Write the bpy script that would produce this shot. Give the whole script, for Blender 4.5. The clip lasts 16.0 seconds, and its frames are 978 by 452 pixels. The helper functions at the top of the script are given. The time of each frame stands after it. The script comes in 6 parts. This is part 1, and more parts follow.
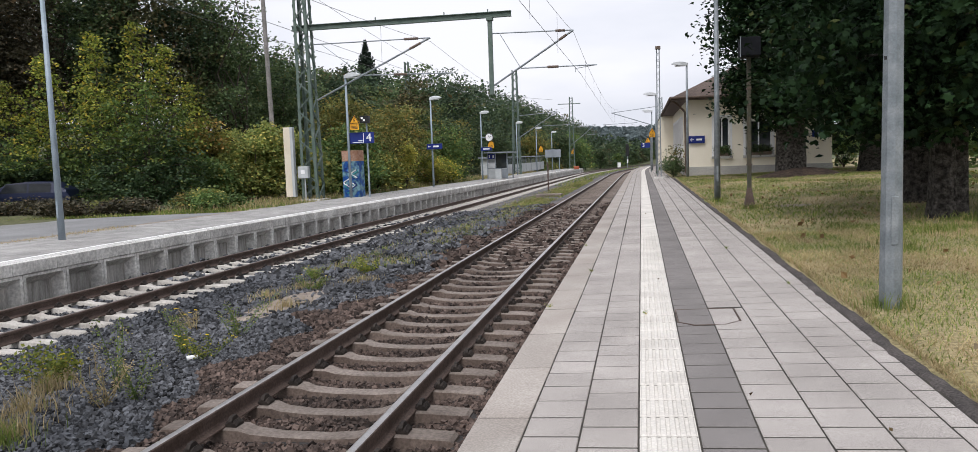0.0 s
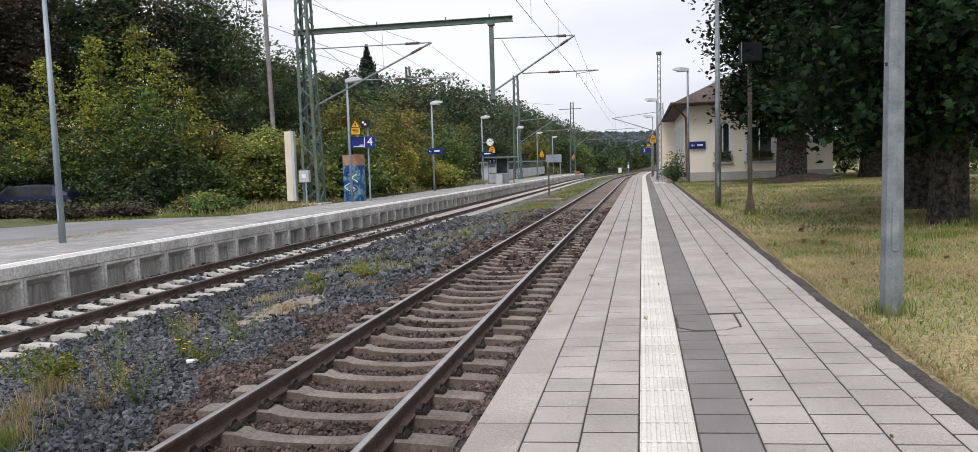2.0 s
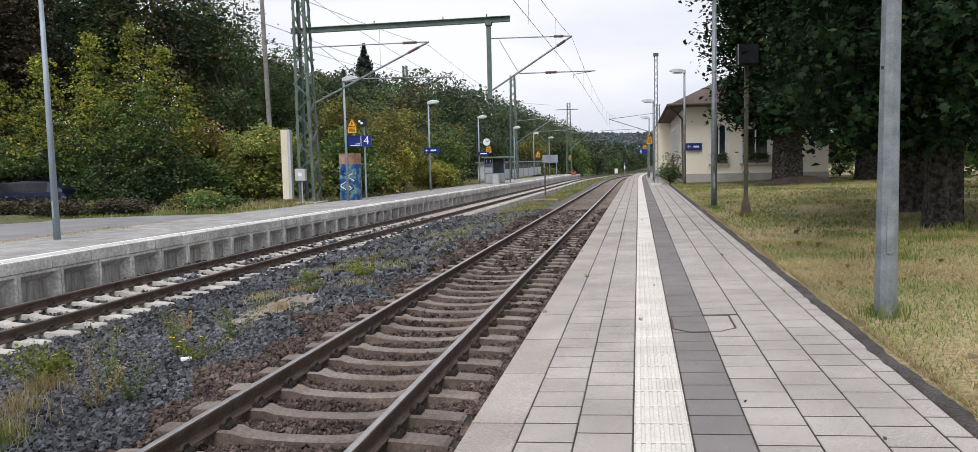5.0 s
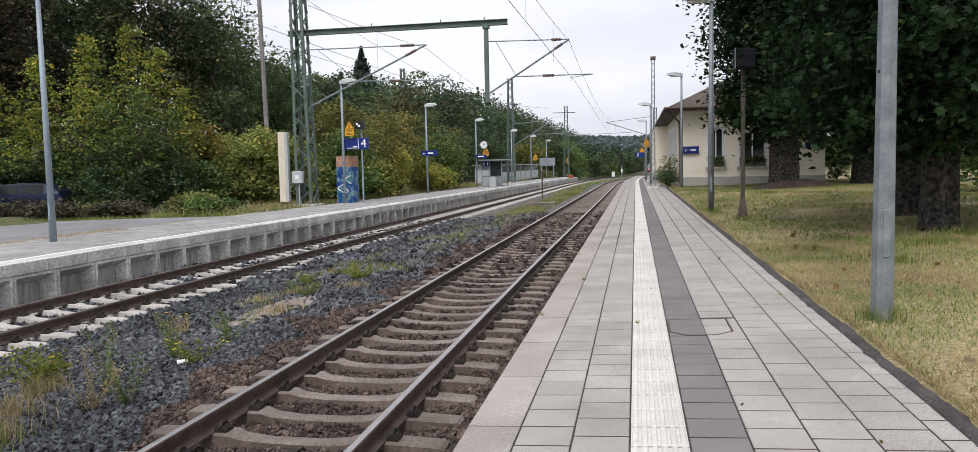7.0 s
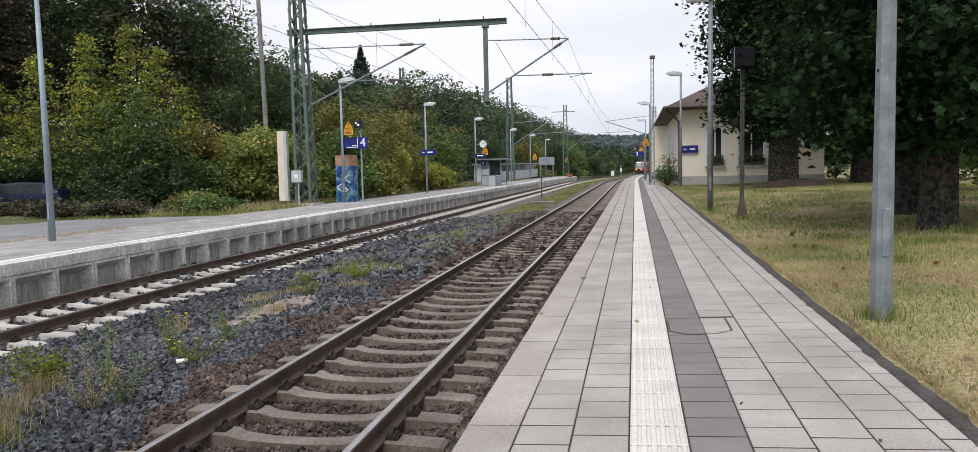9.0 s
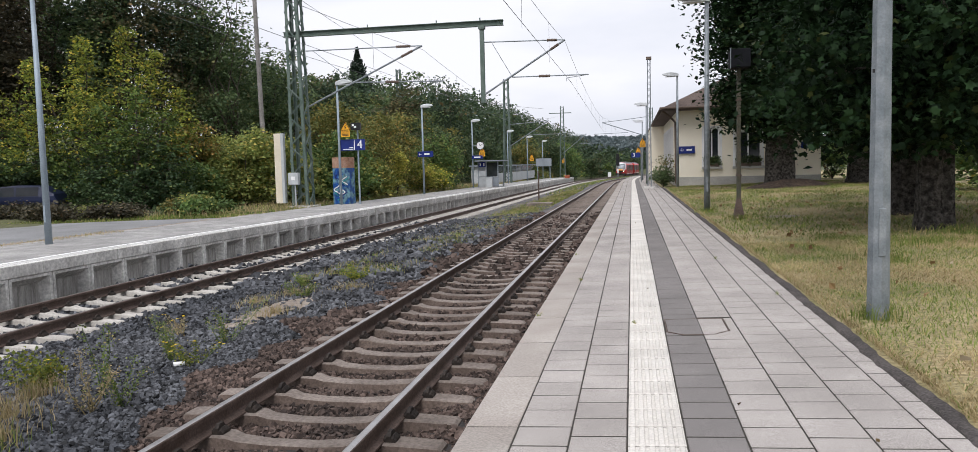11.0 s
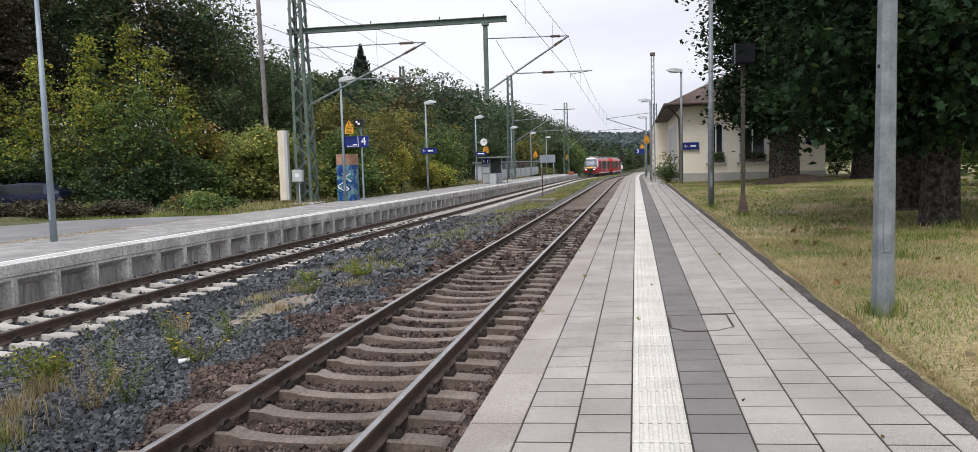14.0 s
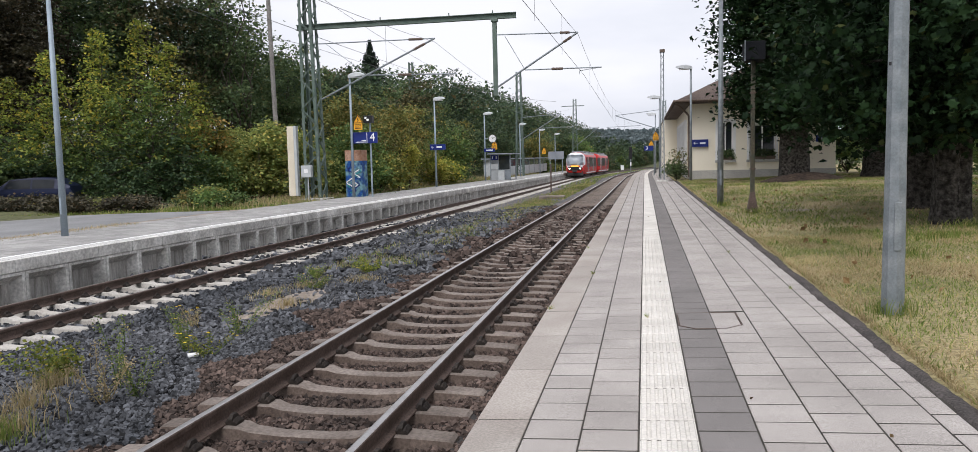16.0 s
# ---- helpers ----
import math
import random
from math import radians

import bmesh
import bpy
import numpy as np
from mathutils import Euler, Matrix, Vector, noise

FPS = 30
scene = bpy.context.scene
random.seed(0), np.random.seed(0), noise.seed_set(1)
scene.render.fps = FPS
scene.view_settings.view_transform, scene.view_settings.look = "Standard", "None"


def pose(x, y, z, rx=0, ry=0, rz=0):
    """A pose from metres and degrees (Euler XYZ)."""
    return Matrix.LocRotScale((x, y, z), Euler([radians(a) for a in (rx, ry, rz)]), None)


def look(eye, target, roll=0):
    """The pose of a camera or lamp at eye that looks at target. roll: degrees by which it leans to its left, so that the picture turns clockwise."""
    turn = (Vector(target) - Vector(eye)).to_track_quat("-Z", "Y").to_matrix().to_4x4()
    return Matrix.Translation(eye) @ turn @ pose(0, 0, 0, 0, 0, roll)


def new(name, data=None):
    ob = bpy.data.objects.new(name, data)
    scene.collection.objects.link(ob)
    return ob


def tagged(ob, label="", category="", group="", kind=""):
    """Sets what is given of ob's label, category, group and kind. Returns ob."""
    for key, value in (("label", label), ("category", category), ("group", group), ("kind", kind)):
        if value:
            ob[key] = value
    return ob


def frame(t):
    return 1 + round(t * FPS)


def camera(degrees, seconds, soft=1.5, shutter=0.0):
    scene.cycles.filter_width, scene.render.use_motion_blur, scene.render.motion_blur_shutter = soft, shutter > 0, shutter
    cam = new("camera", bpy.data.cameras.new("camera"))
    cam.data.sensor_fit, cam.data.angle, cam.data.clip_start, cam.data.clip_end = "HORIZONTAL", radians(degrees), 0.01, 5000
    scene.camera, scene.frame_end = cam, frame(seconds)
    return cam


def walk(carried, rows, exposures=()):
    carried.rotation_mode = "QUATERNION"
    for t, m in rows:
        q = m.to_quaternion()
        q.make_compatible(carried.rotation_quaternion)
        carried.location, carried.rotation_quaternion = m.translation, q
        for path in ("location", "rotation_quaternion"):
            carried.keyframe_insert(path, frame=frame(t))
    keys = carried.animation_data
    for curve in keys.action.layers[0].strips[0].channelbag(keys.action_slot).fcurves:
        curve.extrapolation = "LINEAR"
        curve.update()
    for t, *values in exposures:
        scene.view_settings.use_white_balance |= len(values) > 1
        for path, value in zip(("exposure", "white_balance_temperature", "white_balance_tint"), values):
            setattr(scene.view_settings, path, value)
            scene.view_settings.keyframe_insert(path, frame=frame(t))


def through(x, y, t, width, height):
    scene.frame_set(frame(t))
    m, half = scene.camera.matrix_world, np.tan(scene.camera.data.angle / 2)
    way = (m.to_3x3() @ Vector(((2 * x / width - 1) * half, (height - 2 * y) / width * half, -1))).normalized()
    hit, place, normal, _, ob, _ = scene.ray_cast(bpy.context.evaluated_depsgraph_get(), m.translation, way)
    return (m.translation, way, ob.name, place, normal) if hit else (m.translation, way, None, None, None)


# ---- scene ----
cam = camera(65.0, 16.0, soft=0.45)
EYE = (0.0, 0.0, 1.437)
# seconds and the turn of the hand-held camera, degrees about x, y, z
TURNS = (
    (0, 84.928, 1.947, 11.178), (0.5, 84.908, 1.763, 11.478), (1, 85.174, 1.672, 11.457),
    (1.5, 85.264, 1.693, 11.328), (2, 85.282, 1.731, 11.242), (2.5, 85.212, 1.491, 11.401),
    (3, 85.176, 1.445, 11.192), (3.5, 85.008, 1.439, 11.164), (4, 85.357, 1.364, 11.026),
    (6.3, 85.136, 1.190, 10.927), (6.5, 85.406, 1.168, 10.703), (7, 85.477, 1.169, 10.770),
    (7.5, 85.616, 1.190, 10.769), (8, 85.569, 1.339, 10.894), (8.5, 85.482, 1.186, 10.831),
    (9, 85.412, 1.182, 10.715), (9.2, 85.407, 1.319, 10.845), (11.5, 85.532, 1.349, 10.389),
    (12, 85.281, 1.319, 10.294), (12.5, 85.399, 1.467, 10.034), (13, 85.346, 1.530, 10.163),
    (13.5, 85.285, 1.492, 10.512), (14, 85.269, 1.511, 10.772), (14.5, 85.204, 1.453, 11.077),
    (15, 85.154, 1.295, 11.066), (15.5, 84.911, 1.349, 11.345), (16, 85.024, 1.292, 11.410))
walk(cam, [(t, pose(*EYE, a, b, c)) for t, a, b, c in TURNS], exposures=((0, 0.52, 6300, 13), (16, 0.52, 6300, 13)))

# ---- sky and light: a bright, thinly overcast day ----
world = bpy.data.worlds.new("overcast_sky")
scene.world = world
world.use_nodes = True
wn, wl = world.node_tree.nodes, world.node_tree.links
sky = wn.new("ShaderNodeTexSky")
sky.sky_type, sky.sun_disc = "NISHITA", False
sky.sun_elevation, sky.sun_rotation = radians(55), radians(187)
sky.dust_density = 4.0
hsv = wn.new("ShaderNodeHueSaturation")
hsv.inputs["Saturation"].default_value = 0.35
hsv.inputs["Value"].default_value = 0.10
wco = wn.new("ShaderNodeTexCoord")
wmap = wn.new("ShaderNodeMapping")
wmap.inputs["Scale"].default_value = (1, 1, 3.2)
cloud = wn.new("ShaderNodeTexNoise")
cloud.inputs["Scale"].default_value, cloud.inputs["Detail"].default_value = 1.9, 6
ramp = wn.new("ShaderNodeValToRGB")
ramp.color_ramp.elements[0].position, ramp.color_ramp.elements[0].color = 0.34, (0.70, 0.735, 0.80, 1)
ramp.color_ramp.elements[1].position, ramp.color_ramp.elements[1].color = 0.60, (0.97, 0.975, 1.0, 1)
wmix = wn.new("ShaderNodeMix")
wmix.data_type = "RGBA"
wmix.inputs["Factor"].default_value = 0.86
bg = wn["Background"]
bg.inputs["Strength"].default_value = 0.78
wl.new(wco.outputs["Generated"], wmap.inputs["Vector"])
wl.new(wmap.outputs["Vector"], cloud.inputs["Vector"])
wl.new(cloud.outputs["Fac"], ramp.inputs["Fac"])
wl.new(sky.outputs["Color"], hsv.inputs["Color"])
wl.new(hsv.outputs["Color"], wmix.inputs["A"])
wl.new(ramp.outputs["Color"], wmix.inputs["B"])
wl.new(wmix.outputs["Result"], bg.inputs["Color"])
sun = new("sun", bpy.data.lights.new("sun", "SUN"))
sun.data.energy, sun.data.angle, sun.data.color = 1.65, radians(30), (1.0, 0.98, 0.95)
sun.matrix_world = look((-4, -34, 50), (0, 0, 0))


# ---- materials ----
def material(name, a, b, scale=3.0, fine=40.0, rough=0.85, metal=0.0, bump=0.25, local=False, rnd=0.0, island=0.0,
             spread=0.18, grain=0.35, spec=0.3, depth=0.01, stretch=None):
    """Two colours mixed by a coarse noise, mottled by a fine one that also gives the relief."""
    m = bpy.data.materials.new(name)
    m.use_nodes = True
    n, l = m.node_tree.nodes, m.node_tree.links
    p = n["Principled BSDF"]
    if local:
        co = n.new("ShaderNodeTexCoord").outputs["Object"]
    else:
        co = n.new("ShaderNodeNewGeometry").outputs["Position"]
    if stretch:
        mp = n.new("ShaderNodeMapping")
        mp.inputs["Scale"].default_value = stretch
        l.new(co, mp.inputs["Vector"])
        co = mp.outputs["Vector"]
    n1, n2 = n.new("ShaderNodeTexNoise"), n.new("ShaderNodeTexNoise")
    for k, s, d in ((n1, scale, 5), (n2, fine, 4)):
        k.inputs["Scale"].default_value, k.inputs["Detail"].default_value = s, d
        l.new(co, k.inputs["Vector"])
    r = n.new("ShaderNodeMapRange")
    r.inputs["From Min"].default_value, r.inputs["From Max"].default_value = 0.5 - spread, 0.5 + spread
    l.new(n1.outputs["Fac"], r.inputs["Value"])
    mix = n.new("ShaderNodeMix")
    mix.data_type = "RGBA"
    mix.inputs["A"].default_value, mix.inputs["B"].default_value = (*a, 1), (*b, 1)
    l.new(r.outputs["Result"], mix.inputs["Factor"])
    r2 = n.new("ShaderNodeMapRange")
    r2.inputs["From Min"].default_value, r2.inputs["From Max"].default_value = 0.3, 0.7
    r2.inputs["To Min"].default_value, r2.inputs["To Max"].default_value = 1 - grain, 1 + grain
    l.new(n2.outputs["Fac"], r2.inputs["Value"])
    value = r2.outputs["Result"]
    for amount, node, socket in ((rnd, "ShaderNodeObjectInfo", "Random"), (island, "ShaderNodeNewGeometry", "Random Per Island")):
        if amount:
            info, r3, mul = n.new(node), n.new("ShaderNodeMapRange"), n.new("ShaderNodeMath")
            r3.inputs["To Min"].default_value, r3.inputs["To Max"].default_value = 1 - amount, 1 + amount
            mul.operation = "MULTIPLY"
            l.new(info.outputs[socket], r3.inputs["Value"])
            l.new(r3.outputs["Result"], mul.inputs[0])
            l.new(value, mul.inputs[1])
            value = mul.outputs["Value"]
    vm = n.new("ShaderNodeVectorMath")
    vm.operation = "SCALE"
    l.new(mix.outputs["Result"], vm.inputs[0])
    l.new(value, vm.inputs["Scale"])
    l.new(vm.outputs["Vector"], p.inputs["Base Color"])
    p.inputs["Roughness"].default_value, p.inputs["Metallic"].default_value = rough, metal
    p.inputs["Specular IOR Level"].default_value = spec
    if bump:
        bn = n.new("ShaderNodeBump")
        bn.inputs["Strength"].default_value, bn.inputs["Distance"].default_value = bump, depth
        l.new(n2.outputs["Fac"], bn.inputs["Height"])
        l.new(bn.outputs["Normal"], p.inputs["Normal"])
    return m


def leaf_material(name, dark, light, accent, share=0.12, through=0.3, gloss=0.25):
    """Leaves: each one has its own shade; a share of them has turned."""
    m = bpy.data.materials.new(name)
    m.use_nodes = True
    n, l = m.node_tree.nodes, m.node_tree.links
    p = n["Principled BSDF"]
    geo = n.new("ShaderNodeNewGeometry")
    cr = n.new("ShaderNodeValToRGB")
    e = cr.color_ramp.elements
    e[0].position, e[0].color = 0.0, (*dark, 1)
    e[1].position, e[1].color = 1.0 - share, (*light, 1)
    last = e.new(min(0.999, 1.0 - share * 0.6))
    last.color = (*accent, 1)
    l.new(geo.outputs["Random Per Island"], cr.inputs["Fac"])
    noise2 = n.new("ShaderNodeTexNoise")
    noise2.inputs["Scale"].default_value = 0.55
    l.new(geo.outputs["Position"], noise2.inputs["Vector"])
    mr = n.new("ShaderNodeMapRange")
    mr.inputs["From Min"].default_value, mr.inputs["From Max"].default_value = 0.3, 0.7
    mr.inputs["To Min"].default_value, mr.inputs["To Max"].default_value = 0.65, 1.35
    l.new(noise2.outputs["Fac"], mr.inputs["Value"])
    vm = n.new("ShaderNodeVectorMath")
    vm.operation = "SCALE"
    l.new(cr.outputs["Color"], vm.inputs[0])
    l.new(mr.outputs["Result"], vm.inputs["Scale"])
    l.new(vm.outputs["Vector"], p.inputs["Base Color"])
    p.inputs["Roughness"].default_value = 0.6
    p.inputs["Specular IOR Level"].default_value = gloss
    tr = n.new("ShaderNodeBsdfTranslucent")
    l.new(vm.outputs["Vector"], tr.inputs["Color"])
    ms = n.new("ShaderNodeMixShader")
    ms.inputs["Fac"].default_value = through
    l.new(p.outputs["BSDF"], ms.inputs[1])
    l.new(tr.outputs["BSDF"], ms.inputs[2])
    l.new(ms.outputs["Shader"], n["Material Output"].inputs["Surface"])
    return m


def glow(name, colour, strength):
    m = bpy.data.materials.new(name)
    m.use_nodes = True
    p = m.node_tree.nodes["Principled BSDF"]
    p.inputs["Base Color"].default_value = (*colour, 1)
    p.inputs["Emission Color"].default_value = (*colour, 1)
    p.inputs["Emission Strength"].default_value = strength
    return m


slab_mat = material("exposed_aggregate_slab", (0.305, 0.28, 0.26), (0.41, 0.378, 0.352), 1.3, 170, 0.9, rnd=0.05, island=0.05, grain=0.42, bump=0.6, depth=0.004)
dark_slab_mat = material("dark_grey_slab", (0.158, 0.146, 0.139), (0.21, 0.194, 0.185), 1.5, 170, 0.9, rnd=0.06, island=0.06, grain=0.32)
tactile_mat = material("white_ribbed_tile", (0.53, 0.50, 0.455), (0.64, 0.61, 0.56), 2.5, 60, 0.8, rnd=0.06, island=0.06, grain=0.12)
edge_mat = material("platform_edge_concrete", (0.30, 0.265, 0.235), (0.40, 0.365, 0.33), 1.1, 70, 0.9, rnd=0.08, island=0.08, grain=0.2)
joint_mat = material("dark_joint_sand", (0.03, 0.027, 0.023), (0.06, 0.054, 0.045), 4, 90, 0.95)
concrete_mat = material("weathered_concrete", (0.44, 0.425, 0.40), (0.66, 0.645, 0.615), 1.9, 18, 0.9, grain=0.28, rnd=0.12, spread=0.14)
streak_mat = material("streaked_concrete", (0.24, 0.225, 0.205), (0.54, 0.52, 0.485), 1.0, 12, 0.9, grain=0.25, rnd=0.15, stretch=(9, 9, 1.1), spread=0.14)
bed_dark_mat = material("gap_shade_ballast_bed", (0.02, 0.018, 0.017), (0.05, 0.045, 0.043), 3, 30, 0.95, grain=0.5)
paver_mat = material("grey_concrete_pavers", (0.25, 0.245, 0.235), (0.35, 0.34, 0.325), 0.8, 40, 0.9, grain=0.2, island=0.16)
edge_strip_mat = material("pale_edge_strip_concrete", (0.44, 0.43, 0.41), (0.55, 0.54, 0.52), 0.9, 30, 0.9, grain=0.12)
white_line_mat = material("white_line", (0.70, 0.70, 0.69), (0.80, 0.80, 0.79), 2, 40, 0.8, grain=0.1)
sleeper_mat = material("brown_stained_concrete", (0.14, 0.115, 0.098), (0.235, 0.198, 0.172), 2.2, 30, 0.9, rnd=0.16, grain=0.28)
# Sleeper flanks: brown dust, darkened further so the colour carries the sides' shade.
sleeper_flank_mat = material("shade_darkened_dusty_concrete", (0.085, 0.062, 0.05), (0.15, 0.115, 0.095), 2.5, 40, 0.95, rnd=0.12, grain=0.3)
clip_mat = material("dark_oiled_clip_steel", (0.022, 0.018, 0.016), (0.045, 0.036, 0.03), 6, 40, 0.7, metal=0.3)
sleeper_new_mat = material("pale_concrete_sleeper", (0.34, 0.315, 0.28), (0.48, 0.455, 0.415), 2.2, 30, 0.9, rnd=0.12, grain=0.2)
rail_mat = material("brown_rail_steel", (0.085, 0.058, 0.046), (0.135, 0.098, 0.082), 5, 50, 0.7, metal=0.25, grain=0.3)
rail_top_mat = material("polished_rail_head", (0.38, 0.36, 0.35), (0.50, 0.48, 0.47), 6, 90, 0.32, metal=0.9, grain=0.12, bump=0.05)
rail_worn_mat = material("dull_rail_head", (0.13, 0.10, 0.085), (0.20, 0.165, 0.15), 6, 60, 0.55, metal=0.6, grain=0.2, bump=0.05)
stone_mat = material("grey_ballast", (0.043, 0.046, 0.052), (0.096, 0.099, 0.107), 0.7, 25, 0.75, island=0.9, grain=0.25)
stone_brown_mat = material("rust_brown_ballast", (0.050, 0.037, 0.031), (0.10, 0.072, 0.060), 0.9, 25, 0.9, island=0.7, grain=0.25)
bed_mat = material("far_ballast_bed", (0.08, 0.075, 0.075), (0.15, 0.142, 0.14), 0.5, 16, 0.95, grain=0.65, bump=1.0, depth=0.05)
dirt_mat = material("dark_earth", (0.05, 0.044, 0.042), (0.10, 0.088, 0.082), 4, 60, 0.95, grain=0.5, bump=0.8, depth=0.02)
soil_mat = material("sandy_soil", (0.19, 0.155, 0.125), (0.30, 0.255, 0.21), 2.5, 40, 0.95)
asphalt_mat = material("old_asphalt", (0.17, 0.17, 0.17), (0.24, 0.24, 0.24), 0.6, 60, 0.95, grain=0.2)
lawn_mat = material("dry_lawn_ground", (0.15, 0.145, 0.06), (0.34, 0.275, 0.155), 0.6, 26, 0.95, grain=0.45, bump=0.6, depth=0.03, spread=0.13)
meadow_mat = material("rough_ground", (0.045, 0.062, 0.02), (0.10, 0.10, 0.045), 0.25, 6, 0.95, grain=0.4)
galvanised_mat = material("galvanised_steel", (0.17, 0.195, 0.21), (0.29, 0.315, 0.33), 7, 60, 0.55, metal=0.45, grain=0.12)
grey_paint_mat = material("grey_blue_pole_paint", (0.24, 0.295, 0.34), (0.32, 0.375, 0.42), 2, 40, 0.55, metal=0.2, grain=0.1)
twig_pole_mat = material("weathered_pole", (0.16, 0.15, 0.14), (0.26, 0.245, 0.23), 2, 30, 0.8)
green_steel_mat = material("dull_green_mast_paint", (0.085, 0.125, 0.105), (0.15, 0.185, 0.16), 2, 40, 0.65, metal=0.2, grain=0.2)
wire_mat = material("dark_wire", (0.10, 0.10, 0.105), (0.15, 0.15, 0.155), 2, 30, 0.5, metal=0.5)
plaster_mat = material("cream_plaster", (0.83, 0.765, 0.63), (0.89, 0.83, 0.70), 0.7, 35, 0.92, grain=0.05, bump=0.15)
plinth_mat = material("grey_plinth", (0.36, 0.35, 0.33), (0.46, 0.45, 0.42), 1.5, 30, 0.9)
roof_mat = material("brown_roof_tiles", (0.075, 0.056, 0.048), (0.12, 0.09, 0.076), 1, 14, 0.85)
eave_mat = material("brown_eave_boards", (0.11, 0.08, 0.065), (0.16, 0.12, 0.095), 2, 30, 0.75)
glass_mat = material("dark_window_glass", (0.02, 0.024, 0.03), (0.035, 0.04, 0.045), 2, 10, 0.08, spec=0.6, grain=0.05, bump=0)
blue_mat = material("dark_blue_sign", (0.012, 0.025, 0.16), (0.018, 0.035, 0.20), 3, 30, 0.4, grain=0.06, bump=0)
white_mat = material("white_sign_paint", (0.75, 0.75, 0.75), (0.82, 0.82, 0.82), 3, 30, 0.5, grain=0.04, bump=0)
black_mat = material("black_paint", (0.012, 0.012, 0.013), (0.025, 0.025, 0.027), 3, 30, 0.5, grain=0.1, bump=0)
yellow_mat = material("orange_yellow_sign", (0.78, 0.36, 0.02), (0.85, 0.42, 0.03), 3, 30, 0.5, grain=0.06, bump=0)
lamp_grey_mat = material("pale_grey_lamp_enamel", (0.50, 0.52, 0.53), (0.60, 0.62, 0.63), 3, 30, 0.4, grain=0.06)
grey_box_mat = material("light_grey_enamel", (0.40, 0.42, 0.43), (0.50, 0.52, 0.53), 3, 30, 0.5, grain=0.06)
shelter_mat = material("blue_grey_panels", (0.20, 0.225, 0.25), (0.27, 0.295, 0.32), 1, 30, 0.55, grain=0.08)
cream_board_mat = material("cream_weathered_board", (0.62, 0.55, 0.43), (0.72, 0.65, 0.53), 1.2, 25, 0.7, grain=0.08)
bark_mat = material("fissured_grey_bark", (0.015, 0.013, 0.011), (0.10, 0.09, 0.08), 10, 30, 0.95, bump=1.0, depth=0.06, grain=0.45, spread=0.13)
twig_mat = material("dark_branch_bark", (0.045, 0.035, 0.028), (0.085, 0.07, 0.055), 3, 30, 0.95)
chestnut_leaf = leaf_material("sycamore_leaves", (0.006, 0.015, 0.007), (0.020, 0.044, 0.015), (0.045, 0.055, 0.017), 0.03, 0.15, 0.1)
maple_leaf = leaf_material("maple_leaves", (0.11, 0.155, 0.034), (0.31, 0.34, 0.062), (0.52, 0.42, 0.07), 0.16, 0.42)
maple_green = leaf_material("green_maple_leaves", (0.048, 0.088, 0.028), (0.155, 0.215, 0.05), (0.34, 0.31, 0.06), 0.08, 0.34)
# Deep green for low sprays, with the crown's inner shade put into the colour.
maple_shade = leaf_material("deep_green_shaded_maple_leaves", (0.026, 0.052, 0.024), (0.08, 0.125, 0.05), (0.14, 0.17, 0.055), 0.08, 0.28)
copper_leaf = leaf_material("dull_copper_leaves", (0.035, 0.034, 0.022), (0.085, 0.075, 0.045), (0.13, 0.09, 0.05), 0.1, 0.25)
lemon_leaf = leaf_material("lemon_green_leaves", (0.20, 0.24, 0.05), (0.48, 0.46, 0.10), (0.62, 0.50, 0.12), 0.2, 0.45)
amber_leaf = leaf_material("amber_leaves", (0.16, 0.15, 0.04), (0.38, 0.32, 0.09), (0.50, 0.30, 0.09), 0.22, 0.4)
wood_leaf = leaf_material("forest_leaves", (0.05, 0.085, 0.038), (0.135, 0.185, 0.075), (0.20, 0.20, 0.08), 0.07, 0.35)
dark_wood_leaf = leaf_material("dark_forest_leaves", (0.03, 0.054, 0.032), (0.078, 0.115, 0.06), (0.095, 0.12, 0.057), 0.06)
mid_wood_leaf = leaf_material("mid_green_forest_leaves", (0.038, 0.066, 0.032), (0.095, 0.135, 0.058), (0.135, 0.14, 0.058), 0.08)
rust_wood_leaf = leaf_material("brownish_forest_leaves", (0.052, 0.058, 0.03), (0.12, 0.115, 0.052), (0.17, 0.125, 0.058), 0.15)
# Pale blue-grey leaves: the distance haze over the ridge is put into their colour.
ridge_leaf = leaf_material("haze_tinted_ridge_leaves", (0.125, 0.16, 0.165), (0.19, 0.23, 0.235), (0.19, 0.23, 0.23), 0.1)
yellow_leaf = leaf_material("yellowing_leaves", (0.12, 0.17, 0.05), (0.31, 0.34, 0.10), (0.50, 0.42, 0.12), 0.18, 0.4)
rust_leaf = leaf_material("browning_leaves", (0.10, 0.12, 0.038), (0.22, 0.22, 0.065), (0.32, 0.23, 0.065), 0.2, 0.35)
bush_leaf = leaf_material("bush_leaves", (0.06, 0.11, 0.035), (0.16, 0.235, 0.07), (0.30, 0.28, 0.07), 0.1, 0.35)
grass_leaf = leaf_material("green_grass", (0.10, 0.15, 0.03), (0.22, 0.28, 0.065), (0.46, 0.38, 0.17), 0.22, 0.4)
straw_leaf = leaf_material("dry_grass", (0.27, 0.21, 0.10), (0.52, 0.42, 0.24), (0.20, 0.24, 0.06), 0.15, 0.35)
